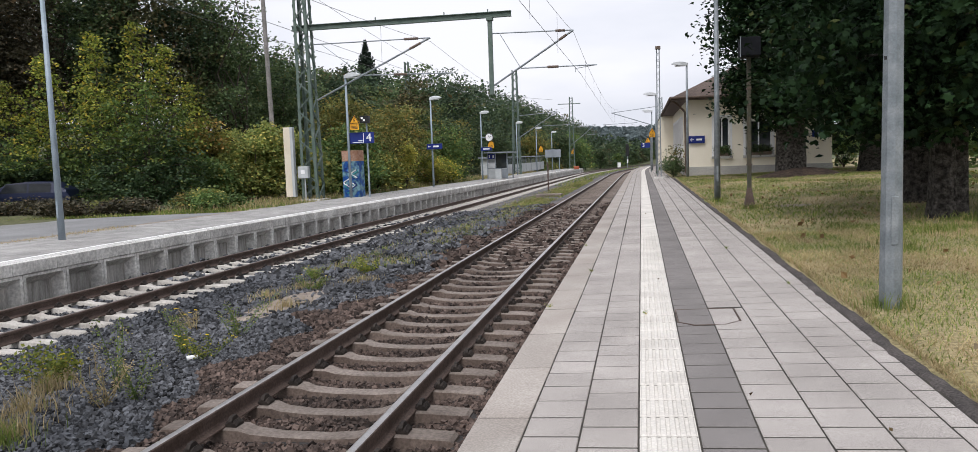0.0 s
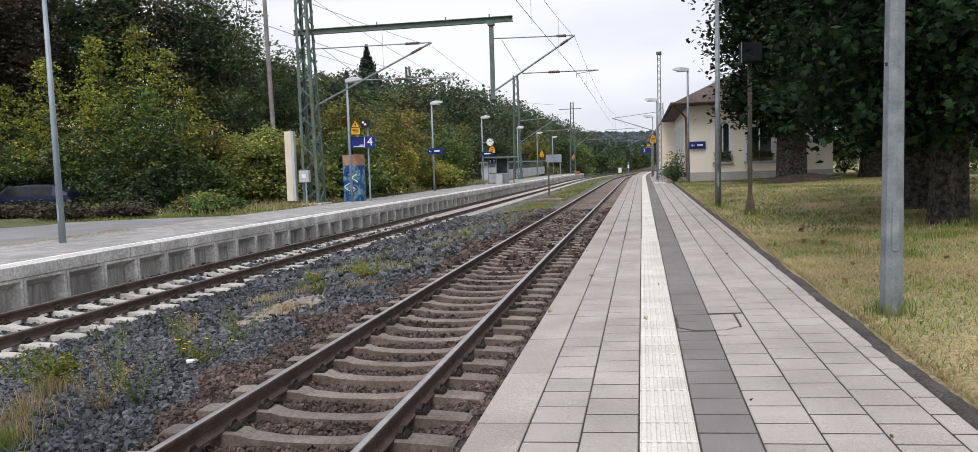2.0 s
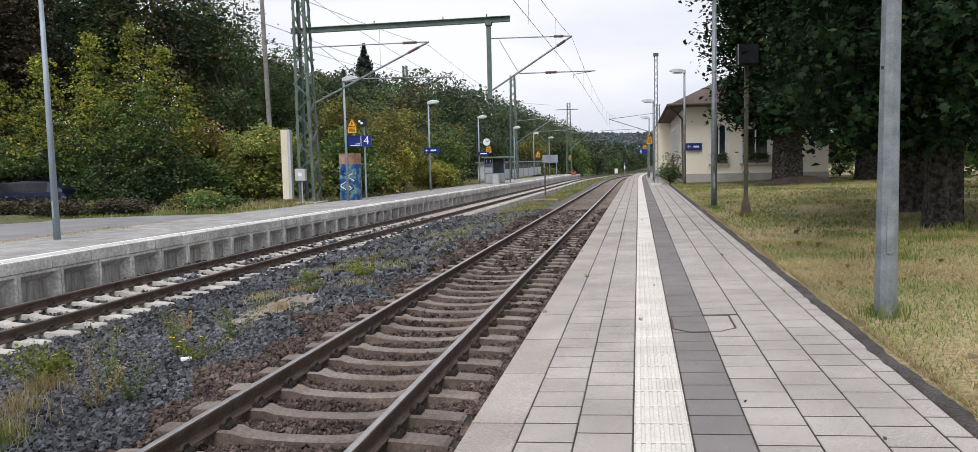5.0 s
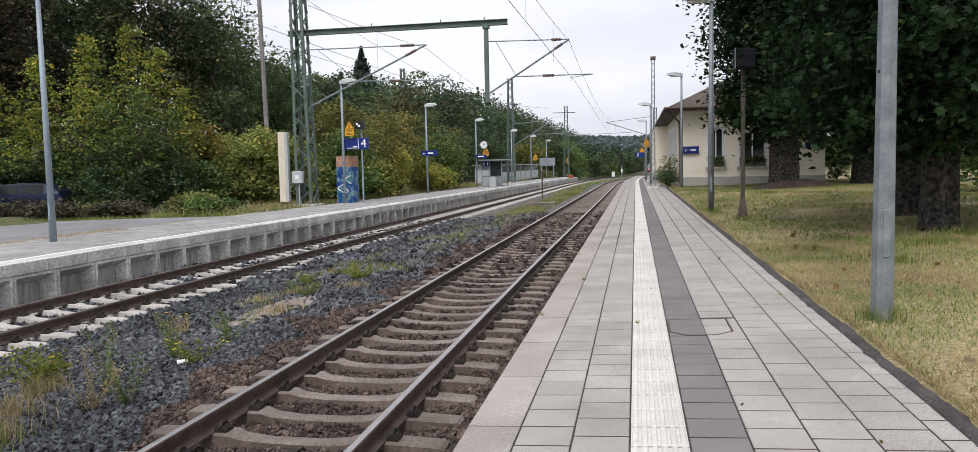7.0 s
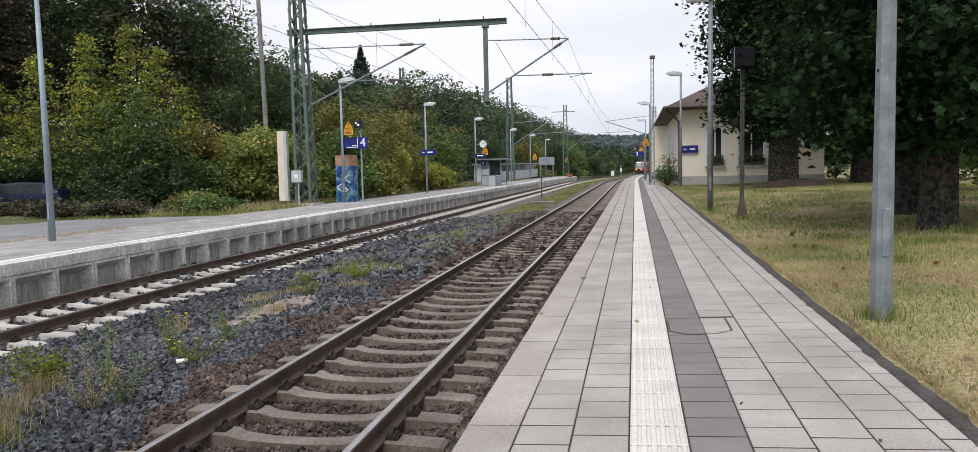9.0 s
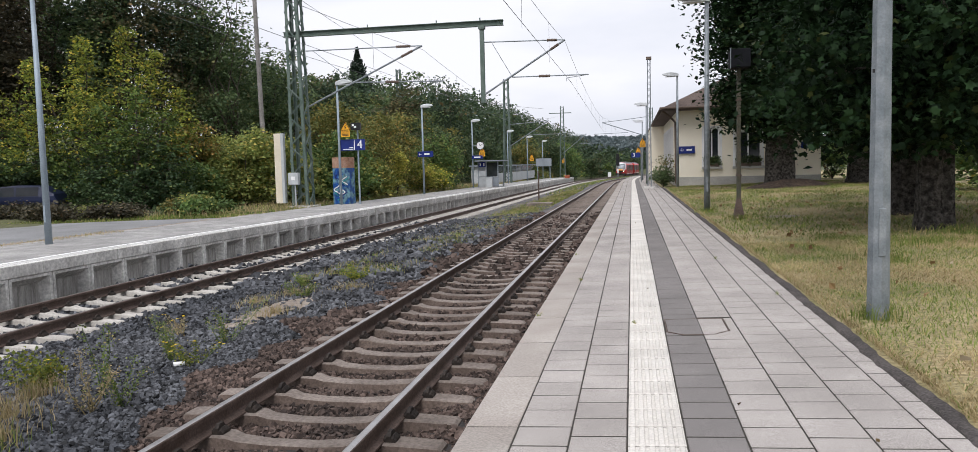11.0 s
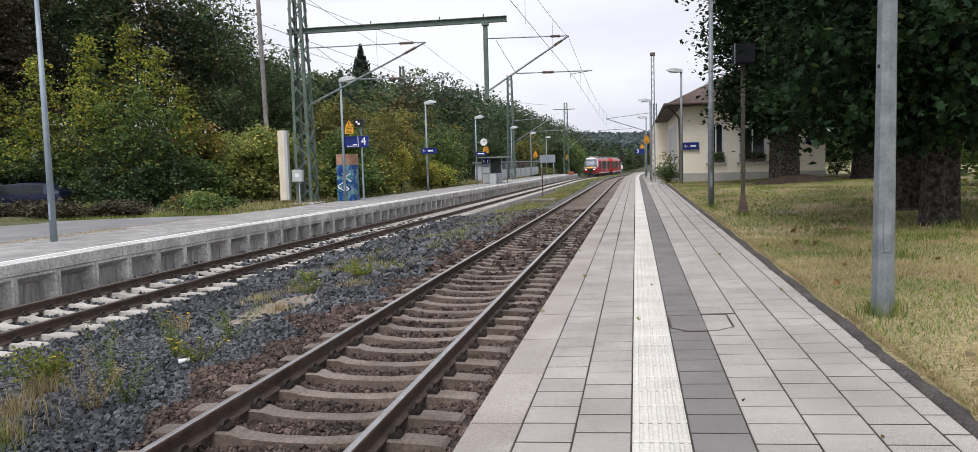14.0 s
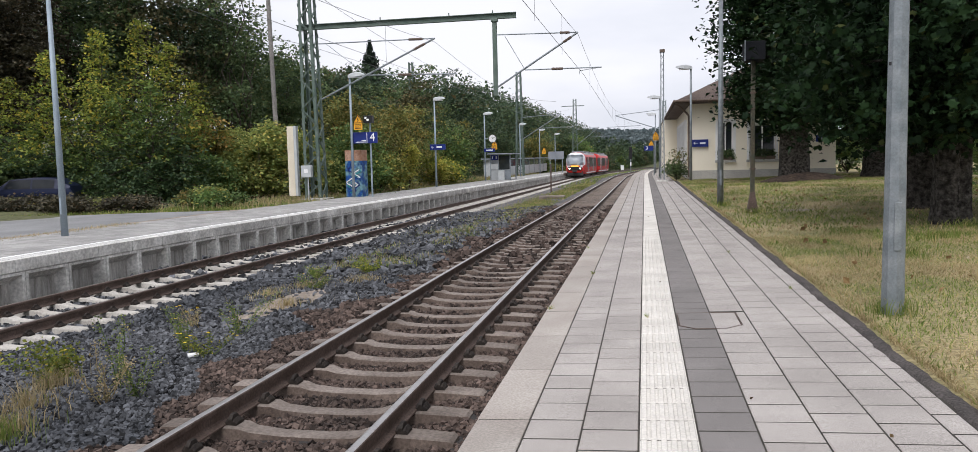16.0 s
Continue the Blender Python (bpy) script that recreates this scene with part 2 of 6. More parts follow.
spruce_leaf = leaf_material("spruce_needles", (0.012, 0.022, 0.014), (0.026, 0.042, 0.026), (0.03, 0.045, 0.03), 0.1, 0.1)


# ---- building blocks ----
def mesh_of(bm, name, mat, smooth=False):
    me = bpy.data.meshes.new(name)
    bm.to_mesh(me)
    bm.free()
    for m in (mat if isinstance(mat, (list, tuple)) else (mat,)):
        me.materials.append(m)
    if smooth:
        me.polygons.foreach_set("use_smooth", [True] * len(me.polygons))
    return me


def part(name, bm, mat, parent=None, label="", smooth=False):
    ob = new(name, mesh_of(bm, name, mat, smooth))
    ob.parent = parent
    return tagged(ob, label)


def thing(name, label, category, at=(0, 0, 0), turn=0.0, group="", kind=""):
    ob = new(name)
    ob.matrix_basis = pose(*at, 0, 0, turn)
    return tagged(ob, label, category, group, kind)


def soup(name, verts, faces, mat, parent=None, smooth=False):
    """An object from arrays of points and of faces with equal corner counts."""
    me = bpy.data.meshes.new(name)
    verts, faces = np.asarray(verts, dtype=np.float32), np.asarray(faces, dtype=np.int32)
    nf, k = faces.shape
    me.vertices.add(len(verts))
    me.vertices.foreach_set("co", verts.ravel())
    me.loops.add(nf * k)
    me.loops.foreach_set("vertex_index", faces.ravel())
    me.polygons.add(nf)
    me.polygons.foreach_set("loop_start", np.arange(0, nf * k, k, dtype=np.int32))
    me.update(calc_edges=True)
    me.polygons.foreach_set("use_smooth", [smooth] * nf)
    me.materials.append(mat)
    ob = new(name, me)
    ob.parent = parent
    return ob


def box(bm, x0, x1, y0, y1, z0, z1, bevel=0.0):
    v = [bm.verts.new((x, y, z)) for z in (z0, z1) for x, y in ((x0, y0), (x1, y0), (x1, y1), (x0, y1))]
    fs = [bm.faces.new([v[i] for i in q]) for q in ((3, 2, 1, 0), (4, 5, 6, 7), (0, 1, 5, 4), (1, 2, 6, 5), (2, 3, 7, 6), (3, 0, 4, 7))]
    if bevel:
        bmesh.ops.bevel(bm, geom=list({e for f in fs for e in f.edges}), offset=bevel, segments=2, affect="EDGES", profile=0.5)
    return bm


def boxes(*specs, bevel=0.0):
    bm = bmesh.new()
    for s in specs:
        box(bm, *s, bevel=bevel)
    return bm


def tube(bm, p0, p1, r0, r1=None, seg=10, caps=True):
    p0, p1 = Vector(p0), Vector(p1)
    r1 = r0 if r1 is None else r1
    d = (p1 - p0).normalized()
    a = d.orthogonal().normalized()
    b = d.cross(a)
    rings = []
    for p, r in ((p0, r0), (p1, r1)):
        rings.append([bm.verts.new(p + (a * math.cos(2 * math.pi * i / seg) + b * math.sin(2 * math.pi * i / seg)) * r) for i in range(seg)])
    for i in range(seg):
        bm.faces.new((rings[0][i], rings[0][(i + 1) % seg], rings[1][(i + 1) % seg], rings[1][i]))
    if caps:
        bm.faces.new(rings[0][::-1])
        bm.faces.new(rings[1])
    return bm


def tubes(*specs, seg=10):
    bm = bmesh.new()
    for s in specs:
        tube(bm, *s, seg=seg)
    return bm


def path_tube(bm, pts, r, seg=8):
    for a, b in zip(pts, pts[1:]):
        tube(bm, a, b, r, r, seg)
    return bm


# ---- the lie of the land ----
def fall(y):
    return -0.0065 * max(0.0, y - 15.0)


def bend(y, start, radius, slope=0.115):
    """Sideways shift of a line that is straight, curves to the right and is straight again."""
    s = max(0.0, y - start)
    length = slope * radius
    return s * s / (2 * radius) if s < length else length * slope / 2 + (s - length) * slope


def near_line(y):
    return -2.79 + bend(y, 82, 400, 0.105)


def far_line(y):
    return -9.65 + bend(y, 108, 560, 0.095)


def near_rail_z(y):
    return -0.585 + 0.6 * fall(y)


def far_rail_z(y):
    return -0.80 + fall(y)


def platform_z(x, y):
    return 0.0355 * x + 0.25 * fall(y)


def left_top(y):
    return -0.20 + fall(y)


def lawn_z(x, y):
    rise = 0.058 + 0.03 * max(0.0, min(x, 9.0) - 1.6)
    return rise + 0.02 * math.sin(x * 1.1 + y * 0.7) * min(1.0, max(0.0, x - 2.0)) - 0.003 * max(0.0, y - 30)


def sweep(name, xs, ys, height, mat, parent=None, shift=None, smooth=True):
    """A sheet over a grid of places; shift moves each row sideways."""
    vs = [(x + (shift(y) if shift else 0.0), y, height(x, y)) for y in ys for x in xs]
    n = len(xs)
    fs = [(j * n + i, j * n + i + 1, (j + 1) * n + i + 1, (j + 1) * n + i) for j in range(len(ys) - 1) for i in range(n - 1)]
    return soup(name, vs, fs, mat, parent, smooth)


def steps(a, b, d):
    n = max(1, round((b - a) / d))
    return [a + (b - a) * i / n for i in range(n + 1)]


def hill(x, y):
    """Ground height far from the tracks: a wooded slope beside the line, a ridge at the end of the valley."""
    z = -0.9 + fall(min(y, 260))
    if x < -24:
        z += 6.0 * (1 - math.exp(-(-24 - x) / 30.0)) + 0.05 * max(0, -60 - x)
    d = math.hypot(x, y)
    if d > 600:
        z += 40 * min(1.0, (d - 600) / 700.0) ** 1.3 * (0.85 + 0.15 * math.sin(x * 0.004 + 1) + 0.08 * math.sin(x * 0.011))
    return z


ground_x = steps(-3000, -400, 260) + steps(-340, -70, 30) + steps(-60, 60, 4) + steps(80, 400, 40) + steps(500, 3000, 250)
ground_y = steps(-600, -40, 80) + steps(-30, 160, 5) + steps(180, 600, 30) + steps(700, 3000, 150)
tagged(sweep("ground", ground_x, ground_y, lambda x, y: -1.35 + fall(min(y, 260)) * 1.1 if -25 < x < 4 else hill(x, y) if x <= 4 else hill(x, y) + 0.75, meadow_mat),
       "grassy valley floor rising to a wooded slope", "ground", kind="structure")


# ---- ballast bed ----
def bed_z(x, y):
    """Height of the ballast between the platforms."""
    a, b = near_rail_z(y) - 0.225, far_rail_z(y) - 0.235
    u = min(1.0, max(0.0, (x + 4.2) / (-8.1 + 4.2)))
    z = a + (b - a) * u
    z += 0.05 * math.exp(-((x + 5.6) / 0.7) ** 2)
    for c in (-2.79, -9.65):
        z -= 0.055 * min(1.0, max(0.0, (1.2 - abs(x - c)) / 0.3))
    return z + 0.015 * math.sin(x * 3.1 + y * 1.7) + 0.012 * math.sin(x * 1.3 - y * 2.3)


def both_bend(y):
    return bend(y, 95, 480, 0.10)


# Near-black colour stands in for the shade deep between the stones.
near_bed = tagged(sweep("ballast_bed_near", steps(-11.25, -0.97, 0.3), steps(-12, 36, 0.5), bed_z, bed_dark_mat), "bed under the ballast stones, shade of the gaps in its colour", "ballast", kind="structure")
bed_y = steps(36, 560, 4)
ballast_bed = tagged(sweep("ballast_bed", steps(-11.25, -0.97, 0.3), bed_y, bed_z, bed_mat, None, both_bend),
                     "grey and rust-brown ballast bed between two platforms", "ballast", kind="structure")


def scatter_stones(name, x0, x1, y0, y1, gap, size, mat, label, seed, keep=None, lift=0.0):
    """Angular broken stones, strewn over the bed: deformed blocks, each turned its own way."""
    g = np.random.default_rng(seed)
    nx, ny = int((x1 - x0) / gap), int((y1 - y0) / gap)
    px, py = np.meshgrid(np.linspace(x0, x1, nx), np.linspace(y0, y1, ny))
    px = px.ravel() + g.uniform(-gap * 0.5, gap * 0.5, nx * ny)
    py = py.ravel() + g.uniform(-gap * 0.5, gap * 0.5, nx * ny)
    if keep:
        k = np.array([keep(a, b) for a, b in zip(px, py)])
        px, py = px[k], py[k]
    n = len(px)
    pz = np.array([bed_z(a, b) for a, b in zip(px, py)]) + g.uniform(-0.7, 0.6, n) * size + lift
    cube = np.array([(x, y, z) for z in (-1, 1) for x, y in ((-1, -1), (1, -1), (1, 1), (-1, 1))], float)
    v = cube[None] * g.uniform(0.35, 1.0, (n, 8, 3)) * (size * 0.66 * g.uniform(0.5, 1.5, (n, 1, 1))) * g.uniform(0.65, 1.2, (n, 1, 3))
    q = g.normal(size=(n, 4))
    q /= np.linalg.norm(q, axis=1, keepdims=True)
    w, x, y, z = q.T
    rot = np.stack([np.stack([1 - 2 * (y * y + z * z), 2 * (x * y - z * w), 2 * (x * z + y * w)], -1),
                    np.stack([2 * (x * y + z * w), 1 - 2 * (x * x + z * z), 2 * (y * z - x * w)], -1),
                    np.stack([2 * (x * z - y * w), 2 * (y * z + x * w), 1 - 2 * (x * x + y * y)], -1)], 1)
    v = np.einsum("nij,nkj->nki", rot, v) + np.stack([px, py, pz], -1)[:, None]
    quads = np.array(((3, 2, 1, 0), (4, 5, 6, 7), (0, 1, 5, 4), (1, 2, 6, 5), (2, 3, 7, 6), (3, 0, 4, 7)))
    f = (quads[None] + 8 * np.arange(n)[:, None, None]).reshape(-1, 4)
    return tagged(soup(name, v.reshape(-1, 3), f, mat), label, "ballast", kind="stuff")


def edge_noise(x, y):
    return 0.25 * math.sin(y * 1.9) + 0.2 * math.sin(y * 0.63 + x) + 0.2 * math.sin(y * 4.7 + 2 * x)


def off_sleeper(x, y, centre, first):
    return abs(x - centre) > 1.32 or abs((y - first - 0.05 + 0.3) % 0.6 - 0.3) > 0.135


scatter_stones("ballast", -11.2, -4.0, 4.0, 9.5, 0.027, 0.035, stone_mat, "dark grey broken ballast stones beside the track", 3,
               lambda x, y: x + edge_noise(x, y) < -4.55 and x > -1.0 * y - 0.6 and off_sleeper(x, y, -9.65, -6.2))
scatter_stones("ballast", -11.2, -4.0, 9.5, 15, 0.044, 0.050, stone_mat, "dark grey broken ballast stones before the far track", 33,
               lambda x, y: x + edge_noise(x, y) < -4.55 and x > -1.02 * y - 1.6 and off_sleeper(x, y, -9.65, -6.2) and (((x + 5.85) / 0.55) ** 2 + ((y - 11.7) / 1.6) ** 2 > 0.9 + 0.5 * edge_noise(3 * x, 2 * y) or int(x * 977 + y * 631) % 5 == 0))
scatter_stones("ballast", -5.2, -1.0, 3.6, 9.5, 0.028, 0.035, stone_brown_mat, "rust-brown ballast stones between the sleepers", 4,
               lambda x, y: x + edge_noise(x, y) >= -4.55 and off_sleeper(x, y, -2.79, -6.25))
scatter_stones("ballast", -5.2, -1.0, 9.5, 15, 0.045, 0.050, stone_brown_mat, "rust-brown ballast stones along the near track", 34,
               lambda x, y: x + edge_noise(x, y) >= -4.55 and off_sleeper(x, y, -2.79, -6.25))
scatter_stones("ballast", -11.2, -4.0, 15, 36, 0.10, 0.105, stone_mat, "dark grey ballast stones further along the line", 5,
               lambda x, y: x + edge_noise(x, y) < -4.55 and off_sleeper(x, y, -9.65, -6.2))
scatter_stones("ballast", -5.2, -1.0, 15, 36, 0.098, 0.10, stone_brown_mat, "rust-brown ballast stones further along the line", 6,
               lambda x, y: x + edge_noise(x, y) >= -4.55 and off_sleeper(x, y, -2.79, -6.25))


# ---- tracks ----
def rail_bm(line, top, side, y0, y1, head_only=False):
    """A flat-bottomed rail swept along the line."""
    if head_only:
        prof = [(-0.030, 0.001), (-0.020, 0.004), (0.020, 0.004), (0.030, 0.001)]
    else:
        prof = [(-0.0625, -0.172), (-0.0625, -0.158), (-0.018, -0.140), (-0.009, -0.125), (-0.009, -0.052), (-0.034, -0.040),
                (-0.036, -0.008), (-0.030, 0.0), (0.030, 0.0), (0.036, -0.008), (0.034, -0.040), (0.009, -0.052),
                (0.009, -0.125), (0.018, -0.140), (0.0625, -0.158), (0.0625, -0.172)]
    bm = bmesh.new()
    rows = []
    for y in steps(y0, 80, 4) + steps(83, y1, 3):
        rows.append([bm.verts.new((line(y) + side + dx, y, top(y) + dz)) for dx, dz in prof])
    for a, b in zip(rows, rows[1:]):
        for i in range(len(prof) - 1):
            bm.faces.new((a[i], b[i], b[i + 1], a[i + 1]))
    if not head_only:
        bm.faces.new(rows[0])
    return bm


def sleeper_mesh(mat):
    """Pre-stressed concrete sleeper, 2.6 m: raised rail seats, waisted middle, top at z 0."""
    prof = ((-1.30, -0.035, 0.135, 0.095), (-1.27, -0.012, 0.15, 0.105), (-1.0, 0.0, 0.15, 0.11), (-0.74, 0.004, 0.15, 0.11), (-0.55, 0.0, 0.15, 0.105),
            (-0.46, -0.03, 0.135, 0.09), (-0.2, -0.05, 0.12, 0.08), (0.2, -0.05, 0.12, 0.08),
            (0.46, -0.03, 0.135, 0.09), (0.55, 0.0, 0.15, 0.105), (0.74, 0.004, 0.15, 0.11), (1.0, 0.0, 0.15, 0.11), (1.27, -0.012, 0.15, 0.105), (1.30, -0.035, 0.135, 0.095))
    bm = bmesh.new()
    rows = [[bm.verts.new((x, dy, dz)) for dy, dz in ((-b, -0.2), (-t, z - 0.012), (-t + 0.014, z), (t - 0.014, z), (t, z - 0.012), (b, -0.2))] for x, z, b, t in prof]
    for a, b in zip(rows, rows[1:]):
        for i in range(5):
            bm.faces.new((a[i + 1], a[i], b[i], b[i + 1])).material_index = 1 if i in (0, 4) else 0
    bm.faces.new(rows[0])
    bm.faces.new(rows[-1][::-1])
    return mesh_of(bm, "sleeper", mat)


def clip_mesh(mat):
    """Spring clip with its bolt beside a rail foot, one humped block."""
    prof = [(0.058, 0.0), (0.160, 0.0), (0.162, 0.026), (0.142, 0.058), (0.122, 0.050), (0.118, 0.084), (0.086, 0.084), (0.082, 0.048), (0.058, 0.044)]
    bm = bmesh.new()
    rows = [[bm.verts.new((x, y, z * k)) for x, z in prof] for y, k in ((-0.062, 0.6), (-0.03, 1.0), (0.03, 1.0), (0.062, 0.6))]
    n = len(prof)
    for ra, rb in zip(rows, rows[1:]):
        for i in range(n):
            bm.faces.new((ra[(i + 1) % n], ra[i], rb[i], rb[(i + 1) % n]))
    bm.faces.new(rows[0])
    bm.faces.new(rows[-1][::-1])
    return mesh_of(bm, "rail_clip", mat)


def build_track(label, line, top, y0, y1, sleeper_material, worn, clips_to):
    track = thing("railway_track", label, "railway track")
    for side in (-0.7525, 0.7525):
        rail = part("rail", rail_bm(line, top, side, y0, y1), rail_mat, track, "rust-brown steel rail")
        part("rail_head", rail_bm(line, top, side, y0, y1, True), worn, rail, "worn running surface of the rail")
    me, cm = sleeper_mesh(sleeper_material), clip_mesh(clip_mat)
    g = random.Random(8)
    for k in range(int((min(y1, y0 + 176) - y0) / 0.6)):
        y = y0 + 0.05 + 0.6 * k
        s = new("sleeper", me)
        s.parent = track
        a = math.degrees(math.atan2(line(y + 1) - line(y), 1.0))
        s.matrix_basis = pose(line(y) + g.uniform(-0.015, 0.015), y + g.uniform(-0.012, 0.012), top(y) - 0.172, 0, 0, -a + g.uniform(-0.4, 0.4))
        if 2.0 < y < clips_to:
            for rx in (-0.7525, 0.7525):
                for turn in (0, 180):
                    c = new("rail_clip", cm)
                    c.parent = s
                    c.matrix_basis = pose(rx, 0, 0.003, 0, 0, turn)
    return track


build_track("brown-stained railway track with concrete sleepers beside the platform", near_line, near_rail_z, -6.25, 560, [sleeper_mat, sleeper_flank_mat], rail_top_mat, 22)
build_track("railway track with pale concrete sleepers along the raised platform", far_line, far_rail_z, -6.2, 560, [sleeper_new_mat, sleeper_new_mat], rail_worn_mat, 26)

# ---- the near platform ----
platform = thing("platform_near", "station platform paved with concrete slabs", "platform", kind="structure")
PX = [-0.9425, -0.636, -0.336, -0.036, 0.264, 0.564, 0.864, 1.164, 1.464, 1.60]


def plat_shift(y):
    return bend(y, 60, 420)


sweep("platform_core", [-0.93, 0.0, 0.8, 1.62], steps(-12, 90, 1.5), lambda x, y: platform_z(x, y) - 0.003, joint_mat, platform, plat_shift)
wall_rows = steps(-12, 90, 2)
sweep("platform_face", [0, 0.002], wall_rows, lambda x, y: platform_z(-0.9, y) - (0.03 if x else 1.2), concrete_mat, platform, lambda y: -0.93 + plat_shift(y))


def slab_mesh(name, w, d, h, mat, gap=0.009, chamfer=0.004):
    bm = bmesh.new()
    x, y = w / 2 - gap / 2, d / 2 - 0.010
    c = chamfer
    lo = [bm.verts.new(p) for p in ((-x, -y, -h), (x, -y, -h), (x, y, -h), (-x, y, -h))]
    mid = [bm.verts.new(p) for p in ((-x, -y, -c), (x, -y, -c), (x, y, -c), (-x, y, -c))]
    top = [bm.verts.new(p) for p in ((-x + c, -y + c, 0), (x - c, -y + c, 0), (x - c, y - c, 0), (-x + c, y - c, 0))]
    for a, b in ((lo, mid), (mid, top)):
        for i in range(4):
            bm.faces.new((a[i], a[(i + 1) % 4], b[(i + 1) % 4], b[i]))
    bm.faces.new(top)
    return mesh_of(bm, name, mat)


def tactile_mesh(mat):
    """Ribbed guidance tile: six flat-topped ribs along the way."""
    bm = bmesh.new()
    box(bm, -0.145, 0.145, -0.1405, 0.1405, -0.05, -0.0005)
    n = 6
    for i in range(n):
        x = -0.147 + (i + 0.5) * 0.294 / n
        lo = [bm.verts.new((x + sx * 0.017, sy * 0.139, -0.0005)) for sx, sy in ((-1, -1), (1, -1), (1, 1), (-1, 1))]
        hi = [bm.verts.new((x + sx * 0.011, sy * 0.130, 0.007)) for sx, sy in ((-1, -1), (1, -1), (1, 1), (-1, 1))]
        for k in range(4):
            bm.faces.new((lo[k], lo[(k + 1) % 4], hi[(k + 1) % 4], hi[k]))
        bm.faces.new(hi)
    return mesh_of(bm, "tactile_tile", mat)


TILT = math.degrees(math.atan(0.0355))
slab_kinds = {}
slab_names = ("edge_slab", "paving_slab", "paving_slab", "tactile_tile", "dark_slab", "paving_slab", "paving_slab", "paving_slab", "cut_slab")
slab_rand = random.Random(5)


def rest_slabs(name, x0, x1, y0, y1, d, off, mat):
    """The slabs further along, joined: a chamfered top each."""
    n = int((y1 - y0) / d)
    vs, fs = [], []
    for k in range(n):
        a = y0 + k * d + off
        b = a + d
        for c, z in ((0.006, -0.012), (0.010, 0.0)):
            for x, y in ((x0 + c, a + c + 0.005), (x1 - c, a + c + 0.005), (x1 - c, b - c - 0.005), (x0 + c, b - c - 0.005)):
                vs.append((x + plat_shift(y), y, platform_z(x, y) + z))
        o = 8 * k
        fs += [(o + 4, o + 5, o + 6, o + 7)] + [(o + i, o + (i + 1) % 4, o + 4 + (i + 1) % 4, o + 4 + i) for i in range(4)]
    tagged(soup(name, vs, fs, mat, platform), kind="stuff")


for i, kind_name in enumerate(slab_names):
    x0, x1 = PX[i], PX[i + 1]
    d = 1.03 if i == 0 else 0.295
    off = 0.1475 if i in (2, 4, 6, 8) else 0.0
    mat = {"edge_slab": edge_mat, "tactile_tile": tactile_mat, "dark_slab": dark_slab_mat}.get(kind_name, slab_mat)
    me = tactile_mesh(mat) if kind_name == "tactile_tile" else slab_mesh(kind_name, x1 - x0, d, 0.06, mat)
    far_y = 14.0
    n = int((far_y - 2.09) / d)
    for k in range(n):
        y = 2.09 + off + (k + 0.5) * d
        if i in (4, 5) and 6.38 < y < 7.07:
            continue
        s = new(kind_name, me)
        s.parent = platform
        x = (x0 + x1) / 2
        s.matrix_basis = pose(x, y, platform_z(x, y) + slab_rand.uniform(0.0, 0.0015), slab_rand.uniform(-0.1, 0.1), -TILT + slab_rand.uniform(-0.1, 0.1), slab_rand.uniform(-0.25, 0.25))
    rest_slabs(kind_name, x0, x1, 2.09 + n * d, 90, d, off, mat)
    back = 5 if i == 0 else 18
    rest_slabs(kind_name, x0, x1, 2.09 - back * d, 2.09 + 0.001, d, off, mat)

# cover in the paving
cover = thing("access_cover", "inspection cover with cut corners, filled with paving slabs", "cover", (0.53, 6.72, platform_z(0.53, 6.72)))
cover.rotation_euler = (0, -radians(TILT), 0)


def octagon(w, d, cut):
    return [(-w, d), (-w, -d + cut), (-w + cut, -d), (w - cut, -d), (w, -d + cut), (w, d)]


def plate(bm, pts, z0, z1):
    lo, hi = ([bm.verts.new((x, y, z)) for x, y in pts] for z in (z0, z1))
    for i in range(len(pts)):
        bm.faces.new((lo[i], lo[(i + 1) % len(pts)], hi[(i + 1) % len(pts)], hi[i]))
    bm.faces.new(hi)
    return bm


bm = bmesh.new()
outer, inner = octagon(0.256, 0.325, 0.13), octagon(0.247, 0.316, 0.127)
rings = [[bm.verts.new((x, y, z)) for x, y in r] for r, z in ((outer, -0.03), (outer, 0.003), (inner, 0.003), (inner, -0.03))]
for ra, rb in zip(rings, rings[1:]):
    for i in range(6):
        bm.faces.new((ra[i], ra[(i + 1) % 6], rb[(i + 1) % 6], rb[i]))
part("frame", bm, rail_mat, cover, "rusty steel frame")
part("dark_slab", plate(bmesh.new(), [(-0.243, 0.04), (-0.243, -0.185), (-0.118, -0.312), (0.032, -0.312), (0.032, 0.04)], -0.04, 0.0), dark_slab_mat, cover)
part("dark_slab", boxes((-0.243, 0.032, 0.048, 0.312, -0.04, 0.0)), dark_slab_mat, cover)
part("paving_slab", plate(bmesh.new(), [(0.038, 0.04), (0.038, -0.312), (0.118, -0.312), (0.243, -0.185), (0.243, 0.04)], -0.04, 0.0), slab_mat, cover)
part("paving_slab", boxes((0.038, 0.243, 0.048, 0.312, -0.04, 0.0)), slab_mat, cover)
for k in range(2):
    part("paving_slab", boxes((0.262, 0.326, -0.325 + 0.328 * k, -0.003 + 0.328 * k, -0.04, 0.0)), slab_mat, cover)
